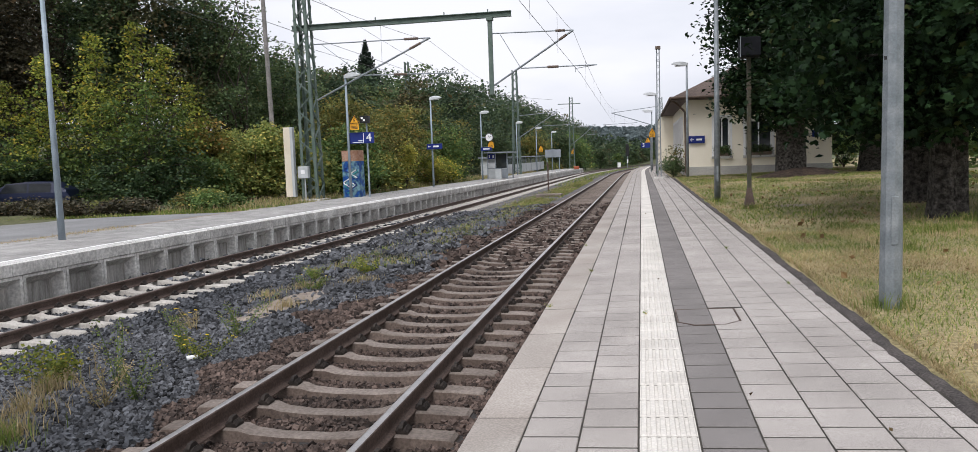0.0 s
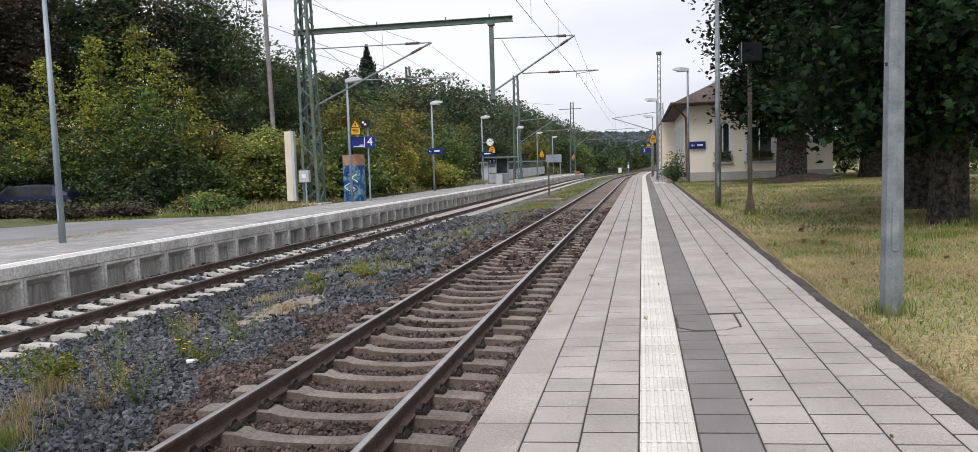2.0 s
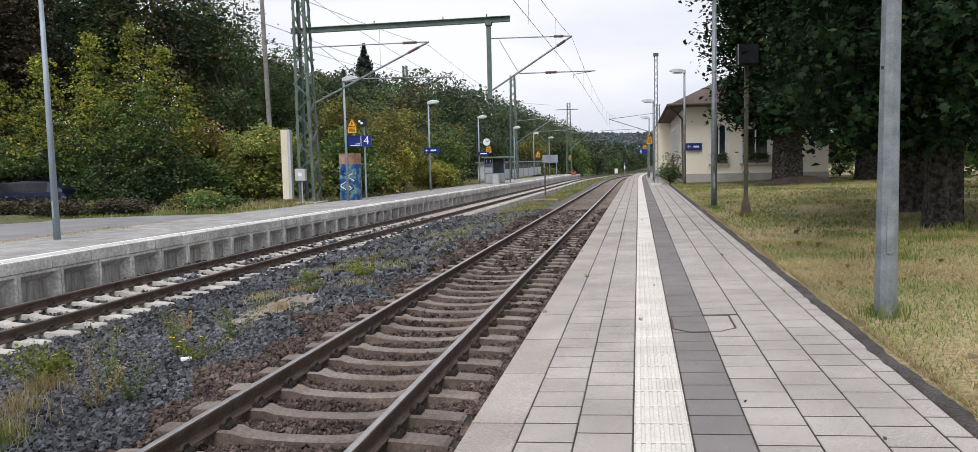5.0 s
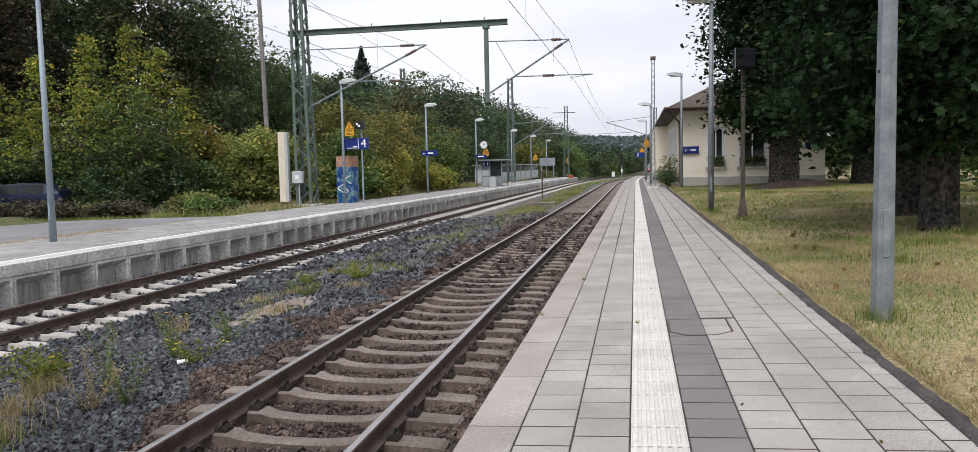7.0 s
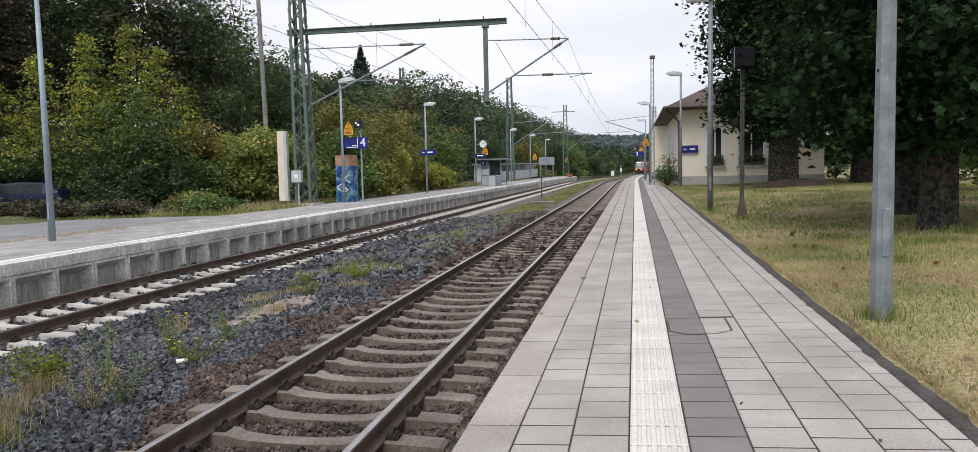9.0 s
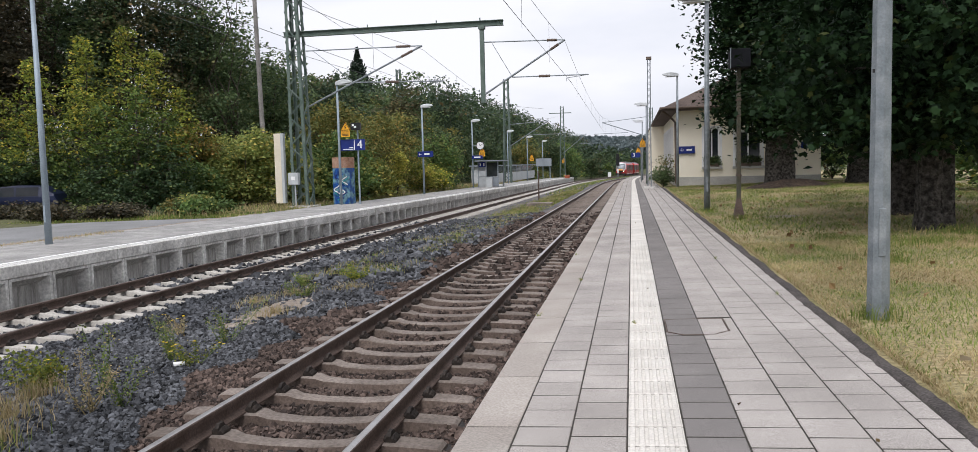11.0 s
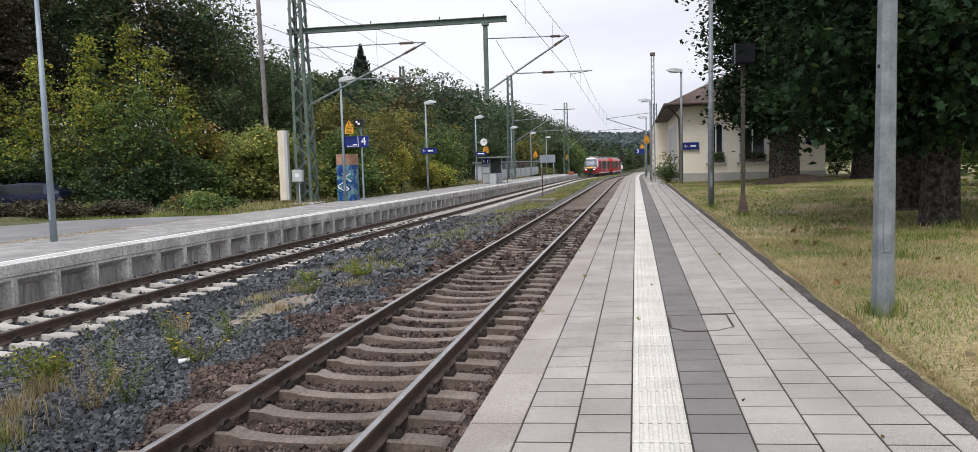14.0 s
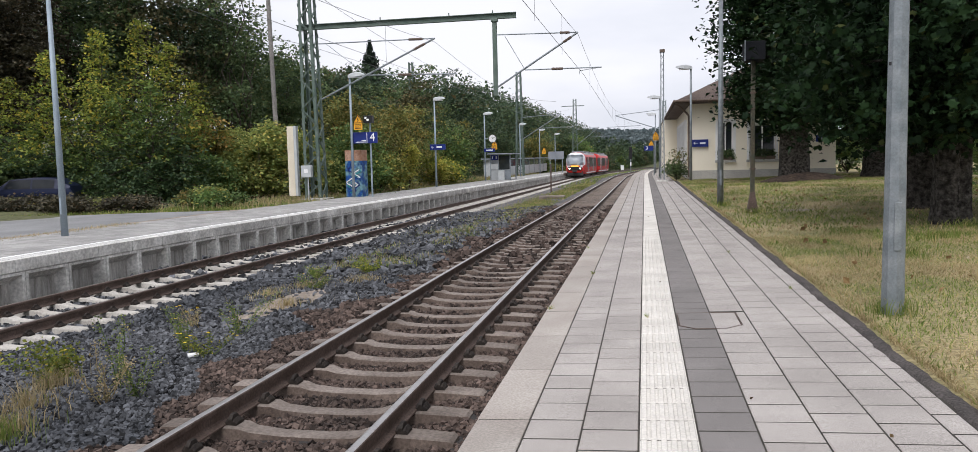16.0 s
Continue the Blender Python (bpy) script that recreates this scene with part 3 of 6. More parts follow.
for sx in (-1, 1):
    part("paving_slab", plate(bmesh.new(), [(sx * 0.26, -0.20), (sx * 0.26, -0.328), (sx * 0.135, -0.328)][::sx], -0.04, -0.001), dark_slab_mat if sx < 0 else slab_mat, cover)

# ---- lawn beside the platform ----
lawn_x = steps(1.6, 4, 0.3) + steps(4.5, 40, 1.5)
lawn_y = steps(-6, 42, 0.6) + steps(44, 90, 4)
tagged(sweep("lawn", lawn_x, lawn_y, lambda x, y: lawn_z(x, y) - (0.03 if x < 1.7 else 0), lawn_mat), "patchy lawn, green and straw-coloured, under the trees", "lawn", kind="structure")
tagged(sweep("dirt_border", [1.59, 1.605, 1.68, 1.72], steps(-4, 42, 0.12), lambda x, y: 0.058 + 0.006 * math.sin(9 * y + 40 * x) + (0.010 if 1.60 < x < 1.70 else -0.02), dirt_mat, None, lambda y: 0.014 * math.sin(y * 3.1) + 0.012 * math.sin(y * 17.3)),
       "dark strip of earth along the paving", "border", kind="structure")

# ---- the far platform ----
WALL_X = -11.3
left_platform = thing("platform_far", "raised platform with a concrete panel wall", "platform", kind="structure")


def left_shift(y):
    return bend(y, 108, 560, 0.095)


sweep("platform_paving", [-14.9, -14.0, -13.0, -12.0, -11.85], steps(-8, 140, 1.0), lambda x, y: left_top(y), joint_mat, left_platform, left_shift)
sweep("wall_backing", [0, 0.002], steps(-8, 140, 2.0), lambda x, y: left_top(y) - (0.02 if x else 1.2), joint_mat, left_platform, lambda y: WALL_X - 0.29 + left_shift(y))
sweep("white_line", [-11.85, -11.70], steps(-8, 140, 1.0), lambda x, y: left_top(y) + 0.003, white_line_mat, left_platform, left_shift)
sweep("edge_paving", [-11.70, WALL_X - 0.15], steps(-8, 140, 1.0), lambda x, y: left_top(y), edge_strip_mat, left_platform, left_shift)


# square pavers of the platform's walking surface
pv, pf = [], []
for j in range(442):
    for i in range(10):
        a0, b0 = -14.88 + 0.303 * i, 7.0 + 0.3 * j + (0.15 if i % 2 else 0.0)
        o = len(pv)
        for c, z in ((0.004, 0.0), (0.012, 0.012)):
            pv += [(x + left_shift(y), y, left_top(y) + z) for x, y in ((a0 + c, b0 + c), (a0 + 0.303 - c, b0 + c), (a0 + 0.303 - c, b0 + 0.3 - c), (a0 + c, b0 + 0.3 - c))]
        pf += [(o + 4, o + 5, o + 6, o + 7)] + [(o + q, o + (q + 1) % 4, o + 4 + (q + 1) % 4, o + 4 + q) for q in range(4)]
tagged(soup("pavers", pv, pf, paver_mat, left_platform), kind="stuff")


def coping_mesh():
    bm = bmesh.new()
    box(bm, -0.15, 0.0, -0.543, 0.543, -0.235, 0.0, 0.012)
    return mesh_of(bm, "coping_block", concrete_mat)


def bay_mesh():
    """Wall panel with a recessed field, sloped below its upper edge."""
    bm = bmesh.new()
    o = [(-0.543, -0.95), (0.543, -0.95), (0.543, -0.243), (-0.543, -0.243)]
    a = [(-0.475, -0.95), (0.475, -0.95), (0.475, -0.30), (-0.475, -0.30)]
    b = [(-0.42, -0.95), (0.42, -0.95), (0.42, -0.45), (-0.42, -0.45)]
    rings = [[bm.verts.new((x, y, z)) for y, z in r] for r, x in ((o, -0.27), (o, 0.0), (a, 0.0), (b, -0.24))]
    for p, q in zip(rings, rings[1:]):
        for i in range(4):
            bm.faces.new((p[i], p[(i + 1) % 4], q[(i + 1) % 4], q[i]))
    bm.faces.new(rings[-1]).material_index = 1
    bm.normal_update()
    return mesh_of(bm, "wall_panel", [concrete_mat, streak_mat])


cop, bay = coping_mesh(), bay_mesh()
for k in range(135):
    y = -7.86 + k * 1.1
    ang = -math.degrees(math.atan2(left_shift(y + 1) - left_shift(y), 1.0))
    for nm, me, dy, dx in (("coping_block", cop, 0.55, 0.0), ("wall_panel", bay, 0.78, -0.015)):
        o = new(nm, me)
        o.parent = left_platform
        o.matrix_basis = pose(WALL_X + left_shift(y) + dx, y + dy, left_top(y + dy) - (0.0 if dx == 0 else 0.0), 0, 0, ang)

# asphalt yard and rough grass behind it
def yard_end(x):
    return 27.6 + (x + 15.4) * 0.465


yard_x = steps(-27, -15.6, 0.8)
yard_v = [(x, -8 + (yard_end(x) + 8) * v, left_top(-8 + (yard_end(x) + 8) * v) - 0.045 + 0.008 * math.sin(x + v * 14)) for v in steps(0, 1, 0.04) for x in yard_x]
yard_f = [(r * len(yard_x) + i, r * len(yard_x) + i + 1, (r + 1) * len(yard_x) + i + 1, (r + 1) * len(yard_x) + i) for r in range(25) for i in range(len(yard_x) - 1)]
tagged(soup("asphalt_yard", yard_v, yard_f, asphalt_mat), "grey worn asphalt yard behind the platform", "road", kind="structure")
tagged(sweep("gravel_verge", [-15.6, -15.2, -14.9], steps(-8, 30, 0.5), lambda x, y: left_top(y) - 0.03 + 0.01 * math.sin(7 * x + 5 * y), soil_mat), "sandy verge with sparse grass between yard and platform", "ground", kind="structure")
tagged(sweep("grass_verge", steps(-40, -14.88, 1.6), steps(19, 150, 1.5), lambda x, y: left_top(y) - (0.12 if y < 30 else 0.05) + 0.04 * math.sin(x * 2 + y * 1.3) + 0.05 * max(0, -20 - x), meadow_mat, None, left_shift), "rough grass verge below the bushes", "grass", kind="structure")
tagged(sweep("yard_bank", steps(-60, -26.5, 2.0), steps(-20, 20, 2.0), lambda x, y: left_top(y) - 0.05 + 0.05 * math.sin(x * 2 + y) + 0.09 * max(0, -25 - x), meadow_mat), "shady bank behind the asphalt yard", "ground", kind="structure")


# ---- masts, lamps, wires ----
def lattice(mast, mat, half0, half1, z0, z1, panel, r):
    """Braces of a four-legged mast on all four sides."""
    z, flip = z0, 1
    while z < z1 - 0.1:
        t = min(z1, z + panel)
        a0 = half0 + (half1 - half0) * (z - z0) / (z1 - z0)
        a1 = half0 + (half1 - half0) * (t - z0) / (z1 - z0)
        for ux, uy, vx, vy in ((-1, -1, 1, -1), (1, -1, 1, 1), (1, 1, -1, 1), (-1, 1, -1, -1)):
            p, q = ((ux, uy), (vx, vy)) if flip > 0 else ((vx, vy), (ux, uy))
            part("brace", tubes(((p[0] * a0, p[1] * a0, z), (q[0] * a1, q[1] * a1, t), r), seg=4), mat, mast)
        z, flip = t, -flip


def lattice_mast(label, at, half0, half1, height, panel, leg_w, mat=green_steel_mat):
    mast = thing("lattice_mast", label, "mast", at)
    for sx in (-1, 1):
        for sy in (-1, 1):
            bm = bmesh.new()
            lo, hi = [], []
            for h, z, ring in ((half0, -0.3, lo), (half1, height, hi)):
                w = leg_w
                for dx, dy in ((0, 0), (-w, 0), (-w, -0.12 * w), (-0.12 * w, -0.12 * w), (-0.12 * w, -w), (0, -w)):
                    ring.append(bm.verts.new((sx * (h + dx), sy * (h + dy), z)))
            for i in range(6):
                bm.faces.new((lo[i], lo[(i + 1) % 6], hi[(i + 1) % 6], hi[i]))
            bm.faces.new(hi)
            part("leg", bm, mat, mast)
    lattice(mast, mat, half0, half1, 0.1, height, panel, leg_w * 0.28)
    part("base", boxes((-half0 - 0.2, half0 + 0.2, -half0 - 0.2, half0 + 0.2, -0.5, 0.06), bevel=0.03), concrete_mat, mast, "concrete footing")
    return mast


def lamp_post(name, label, at, height, r0, r1, side, mat, facets=16, group="platform lamps"):
    """Tapered pole with a flat lamp head reaching to one side (-1 or 1 along x)."""
    lamp = thing(name, label, "lamp", at, group=group)
    part("pole", tubes(((0, 0, -0.3), (0, 0, height), r0, r1), seg=facets), mat, lamp, smooth=facets > 8)
    part("hatch", boxes((-r0 * 0.3, r0 * 0.3, -r0 * 1.0, -r0 * 0.9, 0.55, 0.95), bevel=0.004), mat, lamp, "small access hatch in the pole")
    bm = bmesh.new()
    rows = []
    for x, hw, zt, zb in ((-0.07, 0.06, 0.09, -0.07), (0.08, 0.12, 0.15, -0.07), (0.35, 0.17, 0.18, -0.06), (0.62, 0.16, 0.13, -0.04), (0.78, 0.07, 0.05, -0.01)):
        rows.append([bm.verts.new((side * x, y, height + z + 0.06 * x)) for y, z in ((-hw, zb), (-hw * 0.9, zt * 0.7), (0, zt), (hw * 0.9, zt * 0.7), (hw, zb))])
    for a, b in zip(rows, rows[1:]):
        for i in range(5):
            bm.faces.new((a[i], a[(i + 1) % 5], b[(i + 1) % 5], b[i]))
    bm.faces.new(rows[0])
    bm.faces.new(rows[-1])
    bmesh.ops.recalc_face_normals(bm, faces=bm.faces)
    head = part("lamp_head", bm, lamp_grey_mat, lamp, "flat aluminium lamp head")
    part("lens", boxes((side * 0.1 if side > 0 else -0.6, 0.6 if side > 0 else -0.1, -0.11, 0.11, height - 0.085, height - 0.05)), white_mat, head, "pale lamp glass")
    return lamp


for y in (16.23, 36.71, 51.7, 68.6, 88.9, 106.0, 123.0):
    lamp_post("street_lamp", "slim grey-blue platform lamp post on the far platform", (-13.88 if y < 20 else (-14.42 if y < 40 else -14.2) + left_shift(y), y, left_top(y)), 6.05, 0.085 if y < 20 else 0.075, 0.05, 1, grey_paint_mat)
lamp_post("street_lamp", "galvanised lamp post standing in the lawn", (2.035, 6.9, 0.06), 6.0, 0.094, 0.055, -1, galvanised_mat, 8)
lamp_post("street_lamp", "galvanised lamp post at the edge of the paving", (1.97, 21.2, 0.06), 5.6, 0.085, 0.05, -1, galvanised_mat)
lamp_post("street_lamp", "grey lamp post before the station building", (2.42, 42.4, 0.05), 5.95, 0.08, 0.05, -1, galvanised_mat)
lamp_post("street_lamp", "grey lamp post beside the station building", (0.98, 52.0, 0.0), 5.2, 0.07, 0.045, -1, galvanised_mat)
lamp_post("street_lamp", "grey lamp post further along the platform", (0.9, 66.0, -0.05), 4.9, 0.07, 0.045, -1, galvanised_mat)
MAST_Y = 35.8
mast_a = lattice_mast("green steel lattice mast carrying a long beam over the tracks", (-16.02, MAST_Y, -0.36), 0.43, 0.29, 13.0, 0.72, 0.14)
mast_a.rotation_euler = (0, radians(-0.7), 0)


def bar(p, q, r, seg=8):
    return tubes((p, q, r), seg=seg)


portal = thing("catenary_beam", "grey-green steel beam over both tracks with a hanging post", "beam", (0, MAST_Y, 0))
part("beam", boxes((-16.7, -5.8, -0.11, 0.11, 7.93, 7.96), (-16.7, -5.8, -0.11, 0.11, 8.16, 8.19), (-16.7, -5.8, -0.012, 0.012, 7.96, 8.16)), green_steel_mat, portal)
part("hanging_post", boxes((-6.97, -6.67, -0.15, 0.15, 7.80, 7.93), (-6.92, -6.72, -0.08, 0.08, 4.4, 7.80), bevel=0.01), green_steel_mat, portal)
for x in (-12.4, -9.0, -6.9):
    part("eyebolt", tubes(((x, 0, 8.19), (x, 0, 8.33), 0.03), seg=6), green_steel_mat, portal)
for k, (a, t0, tip, arm0, arm1) in enumerate((((-15.55, 4.55), (-15.6, 7.24), (-9.72, 7.2), (-13.15, 5.62), (-8.7, 5.5)), ((-6.72, 4.8), (-6.72, 7.2), (-2.95, 7.12), (-5.42, 5.53), (-1.9, 5.5)))):
    arm = thing("catenary_cantilever", "grey tubular cantilever arm with brown insulators", "cantilever", (0, MAST_Y, 0), group="cantilever arms")
    part("strut", bar((a[0], 0, a[1]), (tip[0], 0, tip[1]), 0.045), galvanised_mat, arm)
    part("top_tie", bar((t0[0], 0, t0[1]), (tip[0], 0, tip[1]), 0.028), galvanised_mat, arm)
    part("steady_arm", bar((arm0[0], 0, arm0[1]), (arm1[0], 0, arm1[1]), 0.028), galvanised_mat, arm)
    part("hanger", bar((tip[0] + (t0[0] - tip[0]) * (0.93 if k == 0 else 0.9), 0, tip[1]), (arm0[0], 0, arm0[1]), 0.015, 5), galvanised_mat, arm)
    for p, q, f0, f1 in ((a, tip, 0.82, 0.92), (t0, tip, 0.78, 0.9), (arm0, arm1, 0.35, 0.5)):
        bm = bmesh.new()
        d = Vector((q[0] - p[0], 0, q[1] - p[1]))
        side, up = Vector((0, 1, 0)), d.normalized().cross(Vector((0, 1, 0)))
        rings = []
        for j in range(17):
            c = Vector((p[0], 0, p[1])) + d * (f0 + (f1 - f0) * j / 16)
            w = 0.035 if j in (0, 16) else 0.072 if j % 2 else 0.05
            rings.append([bm.verts.new(c + (side * math.cos(math.pi * i / 5) + up * math.sin(math.pi * i / 5)) * w) for i in range(10)])
        for ra, rb in zip(rings, rings[1:]):
            for i in range(10):
                bm.faces.new((ra[i], ra[(i + 1) % 10], rb[(i + 1) % 10], rb[i]))
        part("insulator", bm, eave_mat, arm, "ribbed dark insulator")
    part("registration_hook", tubes(((arm1[0], 0, arm1[1]), (arm1[0] - 1.0, 0, arm1[1] - 0.12), 0.015), ((arm1[0] - 1.0, 0, arm1[1] - 0.12), (arm1[0] - 1.0, 0, arm1[1] - 0.28), 0.012), seg=5), galvanised_mat, arm)

mast_b = lattice_mast("green lattice mast beside the far platform", (-14.9, 93.0, -0.75), 0.5, 0.3, 12.6, 0.9, 0.15)
mast_c = lattice_mast("green lattice mast with a crossarm", (-11.6, 132.0, -0.95), 0.5, 0.28, 12.2, 0.9, 0.11)
part("crossarm", boxes((-2.2, 1.6, -0.06, 0.06, 11.0, 11.12)), green_steel_mat, mast_c)
mast_d = lattice_mast("slender galvanised lattice mast on the platform", (0.97, 43.5, 0.02), 0.11, 0.085, 7.15, 0.34, 0.04, galvanised_mat)
part("plate", boxes((-0.14, 0.14, -0.14, 0.14, 7.0, 7.15)), eave_mat, mast_d)
for at, x0, x1, lift in (((0, 93.0, fall(93)), -14.5, -9.8, 0.0), ((0, 132.0, fall(132)), -11.2, -7.5, 0.0)):
    arm = thing("catenary_cantilever", "grey tubular cantilever arm far along the line", "cantilever", at, group="cantilever arms")
    part("strut", bar((x0, 0, 4.3), (x1, 0, 7.2), 0.05), galvanised_mat, arm)
    part("top_tie", bar((x0, 0, 6.9), (x1, 0, 7.2), 0.035), galvanised_mat, arm)
    part("steady_arm", bar((x0 + 2.2, 0, 5.55), (x1 + 1.5, 0, 5.6), 0.03), galvanised_mat, arm)

lattice_mast("dark lattice mast rising above the wood", (-32.3, 105.7, hill(-32.3, 105.7)), 0.4, 0.3, 15.3 - hill(-32.3, 105.7), 0.9, 0.15)
mast_e = lattice_mast("green lattice mast beyond the platform's end", (2.3, 93.0, -0.4), 0.3, 0.2, 8.2, 0.6, 0.08)
arm = thing("catenary_cantilever", "grey tubular cantilever arm reaching over the near track", "cantilever", (0, 93.0, fall(93)), group="cantilever arms")
part("strut", bar((2.0, 0, 4.9), (-3.4, 0, 6.75), 0.05), galvanised_mat, arm)
part("top_tie", bar((2.0, 0, 7.3), (-3.4, 0, 6.75), 0.035), galvanised_mat, arm)
part("steady_arm", bar((-0.4, 0, 5.5), (-4.4, 0, 5.4), 0.03), galvanised_mat, arm)

# a slim old mast at the wood's edge
pole_old = thing("wooden_pole", "tall weathered steel pole at the edge of the wood", "pole", (-20.4, 40.6, -0.3))
part("pole", tubes(((0, 0, -0.3), (-0.25, 0, 14.0), 0.15, 0.11), seg=10), twig_pole_mat, pole_old)


def wire(name, pts, r, sag, label, group="overhead wires"):
    bm = bmesh.new()
    p = []
    for a, b in zip(pts, pts[1:]):
        a, b = Vector(a), Vector(b)
        for i in range(12):
            u = i / 12
            q = a.lerp(b, u)
            q.z -= sag * 4 * u * (1 - u)
            p.append(q)
    p.append(Vector(pts[-1]))
    rows = [[bm.verts.new(q + Vector((r * math.cos(1.2566 * i), 0, r * math.sin(1.2566 * i)))) for i in range(5)] for q in p]
    for ra, rb in zip(rows, rows[1:]):
        for i in range(5):
            bm.faces.new((ra[i], ra[(i + 1) % 5], rb[(i + 1) % 5], rb[i]))
    return tagged(part(name, bm, wire_mat), label, "wire", group)


def droppers(y0, y1, x0, x1, top0, top1, sag, low):
    for i in range(1, 8):
        u = i / 8
        x, y = x0 + (x1 - x0) * u, y0 + (y1 - y0) * u
        z = top0 + (top1 - top0) * u - sag * 4 * u * (1 - u)
        zb = low(u)
        if z - zb > 0.1:
            tagged(part("dropper_wire", bar((x, y, zb), (x, y, z), 0.006, 4), wire_mat), "thin vertical dropper wire under the carrying wire", "wire", "dropper wires")


SUPPORTS = (-22.0, MAST_Y, 93.0, 132.0, 190.0)
for lane, nm in ((lambda y: far_line(y) - 0.05, "far"), (lambda y: near_line(y) - 0.15, "near")):
    hi = [(lane(y), y, 7.15 + fall(y)) for y in SUPPORTS]
    lo = [(lane(y) + (0.25 if i % 2 else -0.2), y, 5.30 + fall(y)) for i, y in enumerate(SUPPORTS)]
    wire("carrying_wire", hi, 0.008, 0.95, "dark carrying wire of the overhead line")
    wire("contact_wire", lo, 0.008, 0.02, "dark contact wire over the track")
    for a, b, c, d in zip(hi, hi[1:], lo, lo[1:]):
        droppers(a[1], b[1], a[0], b[0], a[2], b[2], 0.95, lambda u, c=c, d=d: c[2] + (d[2] - c[2]) * u)
wire("feeder_wire", [(-16.3, -20, 10.6), (-16.3, MAST_Y, 10.1), (-14.9, 93, 8.6), (-11.6, 132, 9.9)], 0.011, 1.1, "dark feeder wire along the masts")
wire("feeder_wire", [(-22.5, 26, 10.2), (-16.2, MAST_Y, 7.2), (-6.9, 62, 5.9)], 0.010, 0.5, "dark wire across the tracks to the mast")


# ---- station building ----
def panel_with_holes(u0, u1, v0, v1, holes, thick, place):
    """A wall of blocks around rectangular openings; place maps (u, v, w) to the world."""
    bm = bmesh.new()
    us = sorted({u0, u1, *(h[0] for h in holes), *(h[1] for h in holes)})
    vs = sorted({v0, v1, *(h[2] for h in holes), *(h[3] for h in holes)})
    for a, b in zip(us, us[1:]):
        for c, d in zip(vs, vs[1:]):
            if any(h[0] <= a and b <= h[1] and h[2] <= c and d <= h[3] for h in holes):
                continue
            v = [bm.verts.new(place(u, z, w)) for w in (0, thick) for u, z in ((a, c), (b, c), (b, d), (a, d))]
            for q in ((0, 1, 2, 3), (7, 6, 5, 4), (0, 4, 5, 1), (1, 5, 6, 2), (2, 6, 7, 3), (3, 7, 4, 0)):
                bm.faces.new([v[i] for i in q])
    bmesh.ops.remove_doubles(bm, verts=bm.verts, dist=0.0005)
    bmesh.ops.recalc_face_normals(bm, faces=bm.faces)
    return bm


BX0, BX1, BY0, BY1, EAVE = 2.5, 10.0, 44.0, 86.0, 4.35
house = thing("station_building", "cream-plastered station building with a brown hipped roof", "building")
front_holes = [(3.95, 4.75, 1.10, 3.2), (5.6, 6.95, 1.10, 3.0)]
part("wall", panel_with_holes(BX0, BX1, 0.55, EAVE, front_holes, 0.35, lambda u, v, w: (u, BY0 + w, v)), plaster_mat, house, "cream plastered wall")
side_holes = [(48.2 + 2.0 * i, 49.2 + 2.0 * i, 1.0, 3.35) for i in range(6)]
part("wall", panel_with_holes(BY0 + 0.35, 62, 0.5, EAVE, side_holes, 0.35, lambda u, v, w: (BX0 + w, u, v)), plaster_mat, house, "cream plastered wall with tall windows")
part("wall", boxes((1.55, 9.9, 62.0, BY1, 0.35, EAVE - 0.16)), plaster_mat, house, "cream plastered wall of the projecting wing")
part("wall", boxes((BX1 - 0.35, BX1, BY0 + 0.35, 62, 0.5, EAVE)), plaster_mat, house)
part("plinth", boxes((BX0 - 0.03, BX1 + 0.03, BY0 - 0.03, BY0 + 0.32, -0.3, 0.55), (BX0 - 0.03, BX0 + 0.32, BY0 + 0.32, 61.9, -0.3, 0.5), (1.52, 1.55, 61.97, BY1, -0.5, 0.35), (1.52, 2.46, 61.9, 61.97, -0.5, 0.4)), plinth_mat, house, "grey rendered plinth")
bm = bmesh.new()
o = 0.85
ev = [bm.verts.new(p) for p in ((BX0 - o, BY0 - o, EAVE), (BX1 + o, BY0 - o, EAVE), (BX1 + o, BY1, EAVE), (BX0 - o, BY1, EAVE))]
rd = [bm.verts.new(p) for p in ((6.25, BY0 + 4.2, EAVE + 2.35), (6.25, BY1 - 4, EAVE + 2.35))]
lo = [bm.verts.new((v.co.x, v.co.y, EAVE - 0.14)) for v in ev]
for q in ((ev[0], ev[1], rd[0]), (ev[1], ev[2], rd[1], rd[0]), (ev[2], ev[3], rd[1]), (ev[3], ev[0], rd[0], rd[1])):
    bm.faces.new(q)
for i in range(4):
    bm.faces.new((lo[i], lo[(i + 1) % 4], ev[(i + 1) % 4], ev[i]))
bm.faces.new(lo[::-1])
roof = part("roof", bm, roof_mat, house, "brown tiled hipped roof")
part("gutter", tubes(((BX0 - o - 0.06, BY0 - o, EAVE - 0.02), (BX0 - o - 0.06, BY1, EAVE - 0.02), 0.07), ((BX0 - o, BY0 - o - 0.06, EAVE - 0.02), (BX1 + o, BY0 - o - 0.06, EAVE - 0.02), 0.07), seg=8), eave_mat, roof, "brown metal gutter")
